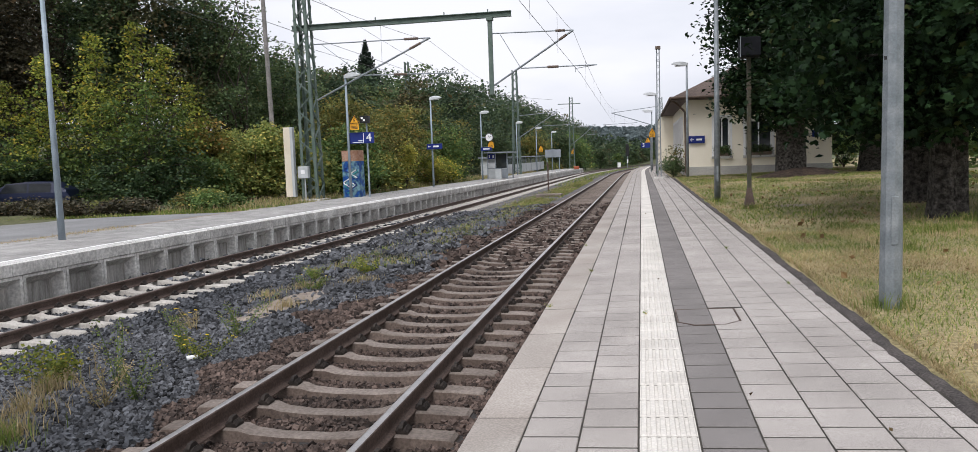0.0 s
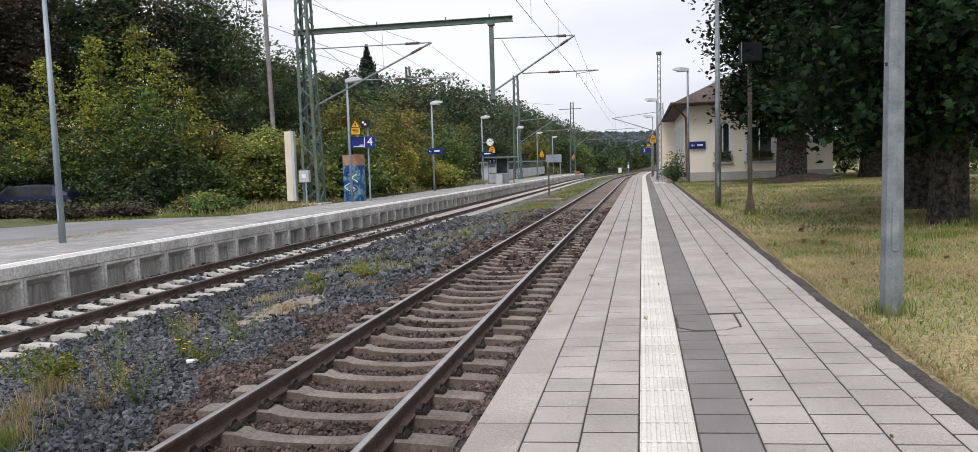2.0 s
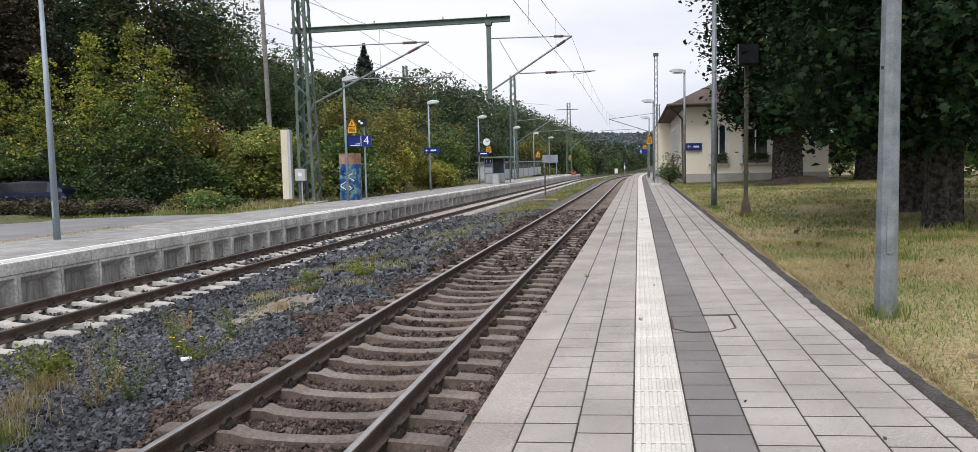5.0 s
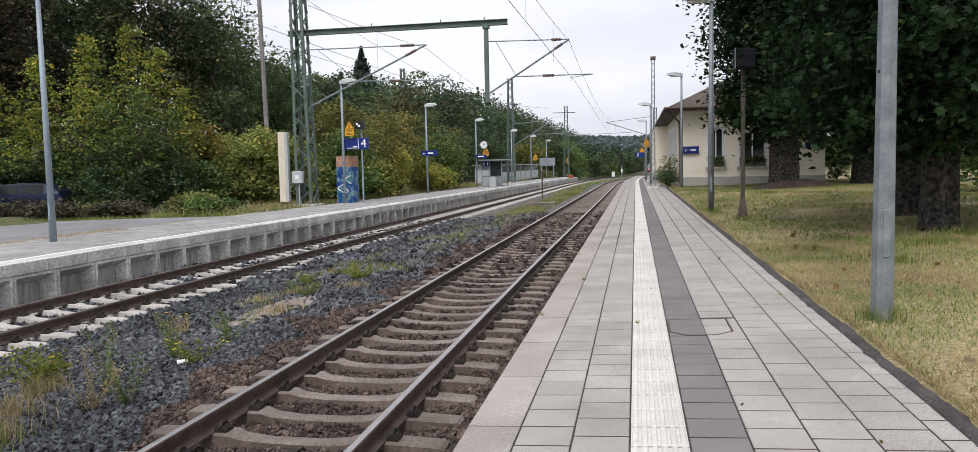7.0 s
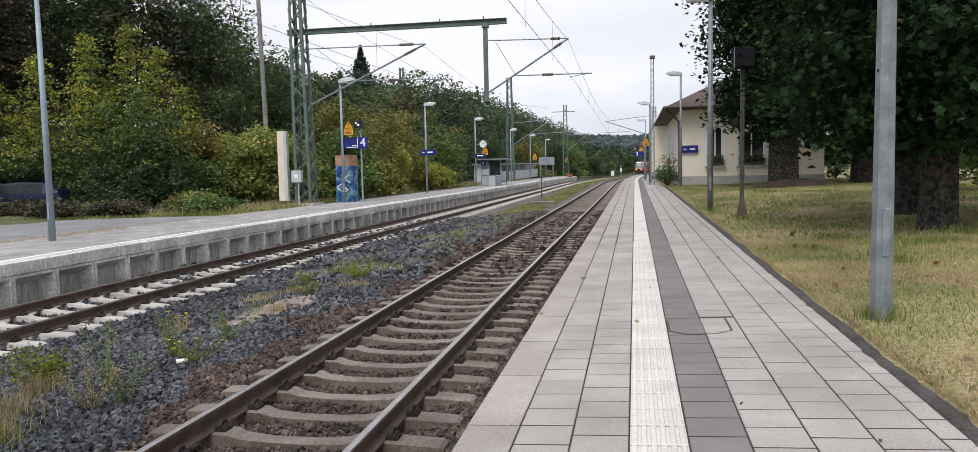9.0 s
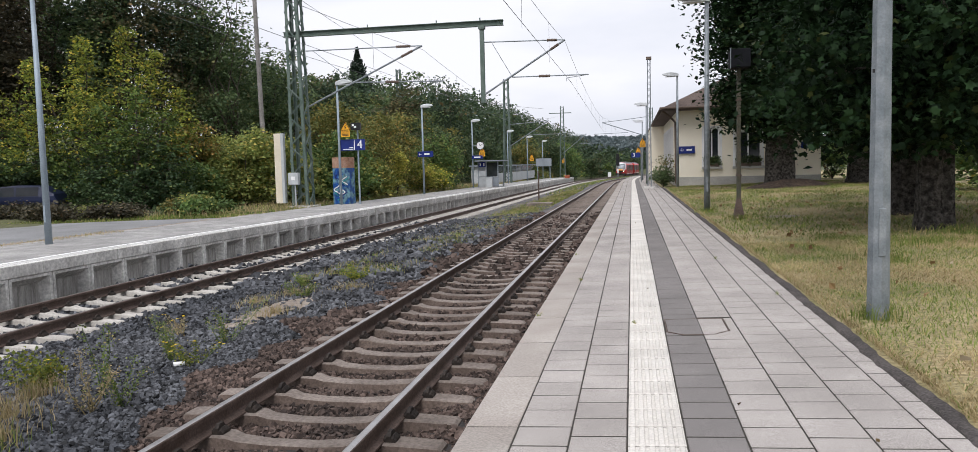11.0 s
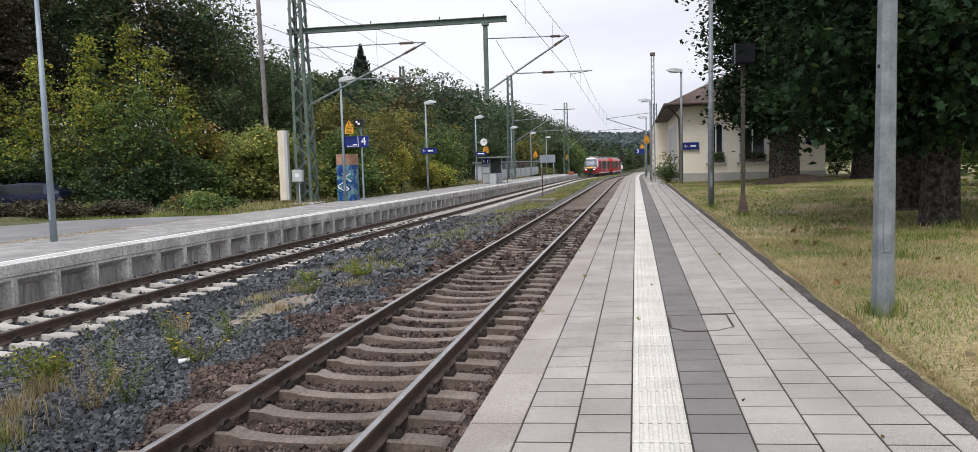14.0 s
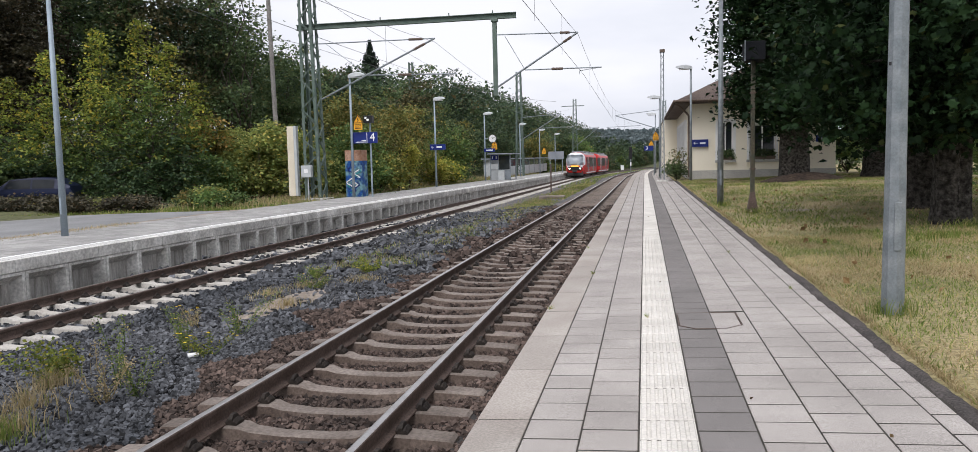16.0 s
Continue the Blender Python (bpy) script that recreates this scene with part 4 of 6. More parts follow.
part("downpipe", path_tube(bmesh.new(), [(BX0 - o, BY0 - 0.4, EAVE - 0.1), (BX0 - 0.5, BY0 - 0.1, EAVE - 0.35), (BX0 - 0.1, BY0 + 0.15, EAVE - 0.75), (BX0 - 0.07, BY0 + 0.15, 0.2)], 0.055, 8), eave_mat, house, "brown downpipe")
for u0, u1, v0, v1 in front_holes:
    win = part("window", boxes((u0, u1, BY0 + 0.16, BY0 + 0.18, v0, v1)), glass_mat, house, "dark window with a pale frame and planted sill")
    part("frame", boxes((u0, u0 + 0.07, BY0 + 0.10, BY0 + 0.157, v0, v1), (u1 - 0.07, u1, BY0 + 0.10, BY0 + 0.157, v0, v1), (u0 + 0.07, u1 - 0.07, BY0 + 0.10, BY0 + 0.157, v1 - 0.07, v1),
                        (u0 + 0.07, u1 - 0.07, BY0 + 0.10, BY0 + 0.157, v0, v0 + 0.07), ((u0 + u1) / 2 - 0.035, (u0 + u1) / 2 + 0.035, BY0 + 0.10, BY0 + 0.157, v0 + 0.07, v1 - 0.07)), white_mat, win, "white window frame")
    part("sill", boxes((u0 - 0.15, u1 + 0.15, BY0 - 0.16, BY0 + 0.1, v0 - 0.14, v0 - 0.002), bevel=0.01), plinth_mat, win, "grey stone sill")
    part("surround", boxes((u0 - 0.13, u0, BY0 - 0.025, BY0 + 0.05, v0, v1 + 0.13), (u1, u1 + 0.13, BY0 - 0.025, BY0 + 0.05, v0, v1 + 0.13), (u0, u1, BY0 - 0.025, BY0 + 0.05, v1, v1 + 0.13)), white_mat, win, "pale window surround")
for u0, u1, v0, v1 in side_holes:
    win = part("window", boxes((BX0 + 0.16, BX0 + 0.18, u0, u1, v0, v1)), glass_mat, house, "tall narrow window")
    part("sill", boxes((BX0 - 0.12, BX0 + 0.1, u0 - 0.22, u1 + 0.22, v0 - 0.12, v0 - 0.003)), plinth_mat, win, "grey stone sill")
    part("surround", boxes((BX0 - 0.13, BX0, u0 - 0.2, u0, v0, v1 + 0.1), (BX0 - 0.13, BX0, u1, u1 + 0.2, v0, v1 + 0.1), (BX0 - 0.13, BX0, u0, u1, v1, v1 + 0.16)), white_mat, win, "white window surround")


# ---- trees ----
def leaf_cloud(centres, spread, per, size, rng, flat=0.7, lobed=False, level=0.0):
    """Points and triangles of small bent leaves around many clump centres; level lays them in drooping sprays."""
    c = np.repeat(np.asarray(centres), per, axis=0)
    n = len(c)
    d = rng.normal(size=(n, 3)) * np.asarray(spread) * np.array([1, 1, flat])
    if level:
        d[:, 2] -= 0.45 * (np.hypot(d[:, 0], d[:, 1]) - np.asarray(spread))
    p = c + d
    if level:
        nn = rng.normal(size=(n, 3)) * 0.42 + np.array([0, 0, level])
        nn /= np.linalg.norm(nn, axis=1, keepdims=True)
        a = np.cross(nn, rng.normal(size=(n, 3)))
        a /= np.linalg.norm(a, axis=1, keepdims=True) + 1e-9
        b = np.cross(nn, a)
    else:
        a = rng.normal(size=(n, 3))
        a[:, 2] *= 0.55
        a /= np.linalg.norm(a, axis=1, keepdims=True)
        b = np.cross(a, rng.normal(size=(n, 3)))
        b /= np.linalg.norm(b, axis=1, keepdims=True) + 1e-9
        nn = np.cross(a, b)
    s = size * rng.uniform(0.6, 1.35, (n, 1))
    if lobed:
        shape = [(0, -0.15, 0), (0.42, 0.05, -0.08), (0.3, 0.32, 0.0), (0.55, 0.62, -0.1), (0.2, 0.62, 0), (0.0, 1.0, -0.12), (-0.2, 0.62, 0), (-0.55, 0.62, -0.1), (-0.3, 0.32, 0), (-0.42, 0.05, -0.08)]
        tri = [(0, 1, 2), (0, 2, 8), (0, 8, 9), (2, 3, 4), (2, 4, 6), (2, 6, 8), (4, 5, 6), (6, 7, 8)]
    else:
        shape = [(0, -0.5, 0), (0.42, 0, 0.14), (0, 0.6, 0), (-0.42, 0, 0.14)]
        tri = [(0, 1, 2), (0, 2, 3)]
    v = np.stack([p + (b * x + a * y + nn * z) * s for x, y, z in shape], 1)
    f = (np.array(tri)[None] + len(shape) * np.arange(n)[:, None, None]).reshape(-1, 3)
    return v.reshape(-1, 3), f


def limb(bm, p0, p1, r0, r1, rng, seg=8, n=4, wobble=0.06):
    p0, p1 = Vector(p0), Vector(p1)
    pts = []
    for i in range(n + 1):
        u = i / n
        q = p0.lerp(p1, u)
        if 0 < i < n:
            w = (p1 - p0).length * wobble
            q += Vector((rng.uniform(-w, w), rng.uniform(-w, w), rng.uniform(-w, w) * 0.4))
        pts.append((q, r0 + (r1 - r0) * u))
    for (a, ra), (b, rb) in zip(pts, pts[1:]):
        tube(bm, a, b, ra, rb, seg, False)
    return bm


def crown_clumps(rng, n, centre, radii, hollow=0.55, lobes=9):
    """Clump centres in an uneven crown: several overlapping lobes inside an ellipsoid."""
    out = []
    lob = []
    for _ in range(lobes):
        d = rng.normal(size=3)
        d /= np.linalg.norm(d)
        lob.append((d * rng.uniform(0.35, 0.75), rng.uniform(0.32, 0.55)))
    while len(out) < n:
        c, r = lob[rng.integers(len(lob))]
        d = rng.normal(size=3)
        d /= np.linalg.norm(d)
        p = c + d * r * rng.uniform(hollow, 1.0) ** 0.6
        out.append(np.asarray(centre) + p * np.asarray(radii))
    return np.array(out)


def tree(name, label, at, height, trunk_h, radii, trunk_r, mat, seed, clumps=90, per=28, size=0.3, spread=0.55, lobed=False, flare=1.0, bark=twig_mat, hollow=0.5, drop=0.0, group="", lobes=9, skirt=None, level=0.8, flat=0.34):
    rng, rr = np.random.default_rng(seed), random.Random(seed)
    t = thing(name, label, "tree" if trunk_h > 0.6 else "bush", at, group=group)
    centre = (0, 0, trunk_h + radii[2] * (1 - drop))
    bm = bmesh.new()
    if flare > 1:
        prof = [(-0.3, flare * 1.15), (0.0, flare), (0.25, 1 + (flare - 1) * 0.45), (0.7, 1.08), (1.6, 1.0), (trunk_h, 0.9)]
    else:
        prof = [(-0.3, 1.1), (trunk_h * 0.5, 0.95), (trunk_h, 0.8)]
    seg = 20 if flare > 1 else 9
    rows = []
    for z, k in prof:
        ring = []
        for i in range(seg):
            a = 2 * math.pi * i / seg
            w = 1 + (0.10 * math.sin(3 * a + seed) + 0.07 * math.sin(7 * a + z) + 0.05 * math.sin(5 * a - 2 * z)) * (1 if flare > 1 else 0.4) * (1 + (k - 1) * 1.5)
            ring.append(bm.verts.new((trunk_r * k * w * math.cos(a), trunk_r * k * w * math.sin(a), z)))
        rows.append(ring)
    for a, b in zip(rows, rows[1:]):
        for i in range(seg):
            bm.faces.new((a[i], a[(i + 1) % seg], b[(i + 1) % seg], b[i]))
    cl = crown_clumps(rng, clumps, centre, radii, hollow, lobes)
    for k in range(min(14, clumps // 4)):
        q = cl[rng.integers(len(cl))]
        limb(bm, (0, 0, trunk_h * rr.uniform(0.75, 1.0)), q, trunk_r * 0.4, 0.02, rr, 6)
    if skirt:
        count, r0, r1, z0, z1 = skirt
        low = []
        for _ in range(count):
            a, q = rr.uniform(0, 2 * math.pi), rr.uniform(r0, r1)
            low.append((q * math.cos(a), q * math.sin(a), rr.uniform(z0, z1) + 0.12 * q))
        cl = np.concatenate([cl, np.array(low)])
        for q in low[::6]:
            limb(bm, (0, 0, trunk_h * rr.uniform(1.0, 1.3)), q, trunk_r * 0.16, 0.012, rr, 5, 4, 0.1)
    part("trunk", bm, bark, t, smooth=True)
    v, f = leaf_cloud(cl, spread, per, size, rng, flat, lobed, level)
    crown = soup("crown", v, f, mat, t)
    return t


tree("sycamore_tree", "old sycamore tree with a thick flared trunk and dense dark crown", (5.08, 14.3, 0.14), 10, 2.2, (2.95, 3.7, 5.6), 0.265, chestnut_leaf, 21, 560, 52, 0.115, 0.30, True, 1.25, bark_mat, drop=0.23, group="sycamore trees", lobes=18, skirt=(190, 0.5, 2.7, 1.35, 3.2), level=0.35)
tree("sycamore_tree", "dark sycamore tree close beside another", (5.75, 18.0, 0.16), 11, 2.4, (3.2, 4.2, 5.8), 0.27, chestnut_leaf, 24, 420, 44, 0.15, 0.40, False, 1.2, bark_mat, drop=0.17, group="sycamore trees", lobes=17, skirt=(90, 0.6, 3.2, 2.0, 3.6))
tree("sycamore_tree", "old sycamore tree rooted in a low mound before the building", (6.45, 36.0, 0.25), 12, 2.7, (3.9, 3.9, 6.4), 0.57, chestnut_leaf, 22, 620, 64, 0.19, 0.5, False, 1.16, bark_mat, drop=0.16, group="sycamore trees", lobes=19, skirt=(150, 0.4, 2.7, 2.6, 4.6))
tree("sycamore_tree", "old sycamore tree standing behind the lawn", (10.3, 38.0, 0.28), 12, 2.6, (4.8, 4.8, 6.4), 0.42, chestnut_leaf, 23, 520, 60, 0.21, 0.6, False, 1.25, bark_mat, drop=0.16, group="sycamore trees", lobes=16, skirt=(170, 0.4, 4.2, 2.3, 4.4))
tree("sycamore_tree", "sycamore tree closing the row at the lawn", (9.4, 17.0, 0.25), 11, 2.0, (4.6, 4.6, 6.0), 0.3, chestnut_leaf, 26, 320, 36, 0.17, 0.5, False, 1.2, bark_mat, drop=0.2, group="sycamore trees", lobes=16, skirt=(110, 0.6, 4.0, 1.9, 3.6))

# trees and bushes along the far side


def maple(label, at, leaders, mats, seed, per=30, size=0.15):
    """A bushy young maple of several leaders, its leaves in tiers of drooping sprays; mats: top, middle and lower leaves."""
    rng, rr = np.random.default_rng(seed), random.Random(seed)
    t = thing("maple_tree", label, "tree", at, group="maples")
    bm = bmesh.new()
    sprays = ([], [], [])
    for dx, dy, h, r in leaders:
        limb(bm, (rr.uniform(-0.2, 0.2), rr.uniform(-0.2, 0.2), -0.3), (dx, dy, h * 0.95), 0.09, 0.015, rr, 7, 6, 0.02)
        z = 0.35 if dx > -2.0 else 2.3
        while z < h:
            u = z / h
            reach = r * (1 - u ** 1.7) * rr.uniform(0.72, 1.12) + 0.12
            for k in range(max(2, int(5.2 * reach))):
                a = 2 * math.pi * (k + rr.random()) / max(2, int(5.2 * reach))
                q = reach * rr.uniform(0.45, 1.0)
                p = (dx + q * math.cos(a), dy + q * math.sin(a), z - 0.22 * q + rr.uniform(-0.1, 0.1))
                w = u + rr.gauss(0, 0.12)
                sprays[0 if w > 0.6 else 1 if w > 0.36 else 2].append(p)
                if k % 3 == 0:
                    limb(bm, (dx, dy, z), p, 0.02, 0.006, rr, 4, 2, 0.04)
            z += 0.34 if u < 0.8 else 0.2
    part("trunk", bm, twig_mat, t)
    for cs, mat, lab in zip(sprays, mats, ("yellow-green upper leaves", "green leaves", "deep green lower leaves with shade in their colour")):
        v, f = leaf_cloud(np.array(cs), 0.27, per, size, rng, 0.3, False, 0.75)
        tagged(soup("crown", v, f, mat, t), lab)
    return t


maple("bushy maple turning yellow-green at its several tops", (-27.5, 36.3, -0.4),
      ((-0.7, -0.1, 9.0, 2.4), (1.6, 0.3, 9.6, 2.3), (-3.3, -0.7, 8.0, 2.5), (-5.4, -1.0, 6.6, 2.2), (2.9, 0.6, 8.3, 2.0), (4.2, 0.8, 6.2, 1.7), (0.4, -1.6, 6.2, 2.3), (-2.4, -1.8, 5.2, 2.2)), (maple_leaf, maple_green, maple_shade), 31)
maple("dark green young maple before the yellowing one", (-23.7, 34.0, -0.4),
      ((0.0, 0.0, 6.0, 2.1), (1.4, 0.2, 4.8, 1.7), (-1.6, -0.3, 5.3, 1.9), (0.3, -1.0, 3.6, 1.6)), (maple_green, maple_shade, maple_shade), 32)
for k, (x, y, h, r, m, lab) in enumerate((
        (-20.5, 38.5, 4.4, 2.3, yellow_leaf, "yellowing broad-leaved bush at the wood's edge"), (-18.6, 39.5, 4.6, 2.2, yellow_leaf, "pale yellow-green bush beside the mast"),
        (-22.4, 40.5, 4.3, 2.2, yellow_leaf, "yellowing bush under the wood"), (-23.7, 38.0, 4.7, 1.7, amber_leaf, "amber and yellow bush beside the dark maple"),
        (-21.9, 36.2, 2.6, 1.2, bush_leaf, "green bush under the amber one"),  (-17.2, 43.5, 4.8, 2.3, bush_leaf, "green leafy bush behind the lattice mast"),
        (-14.6, 42.0, 2.4, 1.3, bush_leaf, "low green bush behind the platform"), (-18.6, 52.0, 6.6, 3.2, rust_leaf, "small spreading tree with browning leaves"),
        (-18.2, 47.0, 6.9, 3.0, rust_leaf, "small tree with brown-green leaves"), (-16.8, 57.0, 6.8, 3.3, rust_leaf, "olive-brown tree behind the platform"),
        (-14.9, 46.5, 2.6, 1.3, yellow_leaf, "bright yellow-green sapling behind the platform"), (-15.8, 61.5, 2.6, 1.6, maple_leaf, "bright green bush beside the platform"),
        (-17.6, 66.5, 5.0, 2.6, bush_leaf, "green bush behind the shelter"), (-20.0, 76.0, 6.6, 3.4, mid_wood_leaf, "green tree behind the shelter"),
        (-23.0, 88.0, 6.8, 3.5, rust_leaf, "olive tree behind the grey wall"), (-22.5, 101.0, 6.2, 3.2, mid_wood_leaf, "green tree beyond the grey wall"),
        (-22.0, 117.0, 6.4, 3.4, mid_wood_leaf, "green tree along the line"), (-13.0, 136.0, 6.6, 3.6, rust_leaf, "brown-green tree along the line"),
        (-14.0, 152.0, 7.0, 4.0, mid_wood_leaf, "dark tree along the line"), (-9.0, 170.0, 7.0, 4.0, bush_leaf, "tree beyond the platform's end"))):
    tree("tree" if h > 5.5 else "bush", lab, (min(x, -15.4 - 0.85 * r) + left_shift(y), y, left_top(y) - 0.1), h, 0.12 if h < 5.5 else 0.7, (r, r, h * 0.5 - 0.1), 0.07, m, 50 + k, 150, 40, 0.135 + 0.0008 * y, 0.24 + 0.003 * y, skirt=(32, 0.3 * r, 1.0 * r, 0.15, 1.3))

for x, y, h, r in ((-15.45, 49.4, 3.4, 0.6), (-15.5, 47.4, 2.3, 0.5), (-15.5, 57.5, 2.0, 0.75)):
    tree("sapling", "slim bright yellow-green sapling behind the platform", (x, y, left_top(y) - 0.05), h, 0.15, (r, r, h * 0.5), 0.03, lemon_leaf, 640 + int(y), 80, 30, 0.115, 0.2, group="saplings")

# trees and bushes close beside the curving line
line_rand = random.Random(15)
for k in range(44):
    y = 128 + 7.5 * k + line_rand.uniform(-2, 2)
    h = line_rand.uniform(2.6, 4.6) if k % 3 == 0 else line_rand.uniform(5.0, 8.0)
    r = h * line_rand.uniform(0.42, 0.55)
    x = far_line(y) - 6.3 - r - line_rand.uniform(0, 3.5)
    tree("bush" if h < 5 else "tree", "green bush beside the curving line" if h < 5 else "green tree beside the curving line", (x, y, hill(x, y) - 0.2), h, 0.4, (r, r, h * 0.5), 0.1,
         (bush_leaf, mid_wood_leaf, wood_leaf, rust_wood_leaf, dark_wood_leaf)[k % 5], 700 + k, 64, 22, 0.30 + 0.0006 * y, 0.42 + 0.0006 * y, group="lineside trees", skirt=(26, 0.3 * r, 1.05 * r, 0.2, 1.6))

# dark undergrowth along the back of the yard
under = random.Random(9)
for k in range(20):
    x, y = -21.5 - 0.95 * k * 0.55 + under.uniform(-0.8, 0.8), 40.5 - k * 0.75 + under.uniform(-1, 1)
    h = under.uniform(2.2, 4.2)
    if 4 < k < 14:
        x, y = x - 4.5, y + 5.0
    tree("bush", "dark leafy bush at the back of the yard", (x - 3.0, y, left_top(y) - 0.1), h, 0.2, (1.9, 1.9, h * 0.5), 0.05, dark_wood_leaf if k % 3 else wood_leaf, 400 + k, 64, 34, 0.19, 0.40, group="undergrowth")

for k in range(15):
    u = k / 14
    x = -17.6 - 9.5 * u + under.uniform(-0.4, 0.4)
    y = yard_end(x) + 2.6 + under.uniform(-0.5, 2.6)
    h = under.uniform(0.3, 0.75) if x > -20.5 else under.uniform(0.25, 0.65)
    tree("bush", "low mixed shrub at the back of the yard", (x, y, left_top(y) - 0.08), h, 0.1, (under.uniform(0.6, 1.3), 1.0, h * 0.5), 0.03, (copper_leaf if k % 3 else rust_leaf) if x < -20.5 else (bush_leaf, rust_leaf, yellow_leaf, wood_leaf)[k % 4], 440 + k, 60, 34, 0.12, 0.26, group="low shrubs")

# wood on the slope: nearest trees one by one
wood_rand = random.Random(77)
row = 0
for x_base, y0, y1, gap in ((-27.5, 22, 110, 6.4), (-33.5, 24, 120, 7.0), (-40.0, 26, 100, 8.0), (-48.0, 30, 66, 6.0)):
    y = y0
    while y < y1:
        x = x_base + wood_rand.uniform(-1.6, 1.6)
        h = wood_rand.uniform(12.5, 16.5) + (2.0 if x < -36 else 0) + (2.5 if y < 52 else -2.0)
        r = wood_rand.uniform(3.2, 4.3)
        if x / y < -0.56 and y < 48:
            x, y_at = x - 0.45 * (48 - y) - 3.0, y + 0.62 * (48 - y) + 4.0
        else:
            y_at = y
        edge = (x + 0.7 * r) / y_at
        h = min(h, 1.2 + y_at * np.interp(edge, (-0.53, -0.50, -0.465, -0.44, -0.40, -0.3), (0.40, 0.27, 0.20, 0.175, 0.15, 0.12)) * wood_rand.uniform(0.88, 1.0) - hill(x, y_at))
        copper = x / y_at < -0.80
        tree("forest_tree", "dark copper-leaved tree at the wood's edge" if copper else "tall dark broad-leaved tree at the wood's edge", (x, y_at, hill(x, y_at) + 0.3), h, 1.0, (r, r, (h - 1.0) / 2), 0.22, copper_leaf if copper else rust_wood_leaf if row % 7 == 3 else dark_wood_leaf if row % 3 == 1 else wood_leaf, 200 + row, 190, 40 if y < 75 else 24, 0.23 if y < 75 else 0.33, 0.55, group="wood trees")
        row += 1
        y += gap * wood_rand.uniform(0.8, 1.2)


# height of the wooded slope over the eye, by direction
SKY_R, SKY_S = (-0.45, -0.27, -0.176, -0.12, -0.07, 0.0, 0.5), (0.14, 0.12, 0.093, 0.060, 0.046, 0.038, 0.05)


def far_wood(name, label, region, count, canopy, size, per, mat, seed):
    """Distant tree crowns, too many to count: clumps of leaves on the slope."""
    rng = np.random.default_rng(seed)
    cs = []
    for _ in range(count):
        x, y = region(rng)
        if -9 < x - far_line(y) < 12 and y < 580:
            continue
        h = canopy * rng.uniform(0.75, 1.1)
        base = hill(x, y)
        if y < 600:
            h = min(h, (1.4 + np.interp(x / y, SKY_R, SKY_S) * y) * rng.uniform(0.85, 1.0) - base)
            if h < 2.0:
                continue
        r = canopy * rng.uniform(0.22, 0.36)
        for _ in range(24):
            d = rng.normal(size=3)
            d /= np.linalg.norm(d)
            d[2] = abs(d[2]) if rng.random() < 0.6 else d[2]
            cs.append((x + d[0] * r, y + d[1] * r, base + h - r * 1.15 + d[2] * r * 1.1))
        for _ in range(6):
            cs.append((x + rng.uniform(-r, r) * 0.9, y + rng.uniform(-r, r) * 0.9, base + rng.uniform(0.1, 0.6) * h))
    v, f = leaf_cloud(np.array(cs), canopy * 0.055, per, size, rng, 0.5, False, 0.6)
    return tagged(soup(name, v, f, mat), label, "trees", kind="stuff")


slope_wood = lambda g: (-26 - 40 * g.random() ** 1.5, 105 + 330 * g.random() ** 1.2)
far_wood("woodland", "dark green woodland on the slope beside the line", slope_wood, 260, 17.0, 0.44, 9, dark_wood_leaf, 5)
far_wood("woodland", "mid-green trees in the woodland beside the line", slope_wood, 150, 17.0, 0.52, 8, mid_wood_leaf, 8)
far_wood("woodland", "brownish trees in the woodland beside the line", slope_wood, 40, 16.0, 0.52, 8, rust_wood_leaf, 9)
far_wood("woodland", "distant woodland closing the valley", lambda g: (-60 + 190 * g.random(), 250 + 330 * g.random()), 420, 10.0, 0.9, 6, dark_wood_leaf, 6)
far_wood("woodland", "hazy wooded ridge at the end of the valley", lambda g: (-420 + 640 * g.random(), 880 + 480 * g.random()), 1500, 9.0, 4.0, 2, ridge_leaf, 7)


# ---- signs and fittings of the far platform ----
def writing(text, at, size, mat, parent, turn=(90, 0, 0)):
    cu = bpy.data.curves.new("writing", "FONT")
    cu.body, cu.size, cu.extrude = text, size, 0.002
    cu.align_x, cu.align_y = "CENTER", "CENTER"
    cu.materials.append(mat)
    ob = new("writing", cu)
    ob.parent = parent
    ob.matrix_basis = pose(*at, *turn)
    return ob


def arrow_bm(x, z, s, y, left=True):
    bm = bmesh.new()
    d = 1 if left else -1
    for pts in (((0, 0), (d * 0.5, 0.5), (d * 0.5 * 0.7, 0.55), (d * -0.15, 0.0)), ((0, 0), (d * -0.15, 0.0), (d * 0.35, -0.55), (d * 0.5, -0.5))):
        bm.faces.new([bm.verts.new((x - d * s * 0.5 + s * px, y, z + s * pz)) for px, pz in pts])
    box(bm, x - s * 0.55, x + s * 0.6, y - 0.001, y + 0.001, z - s * 0.09, z + s * 0.09)
    return bm


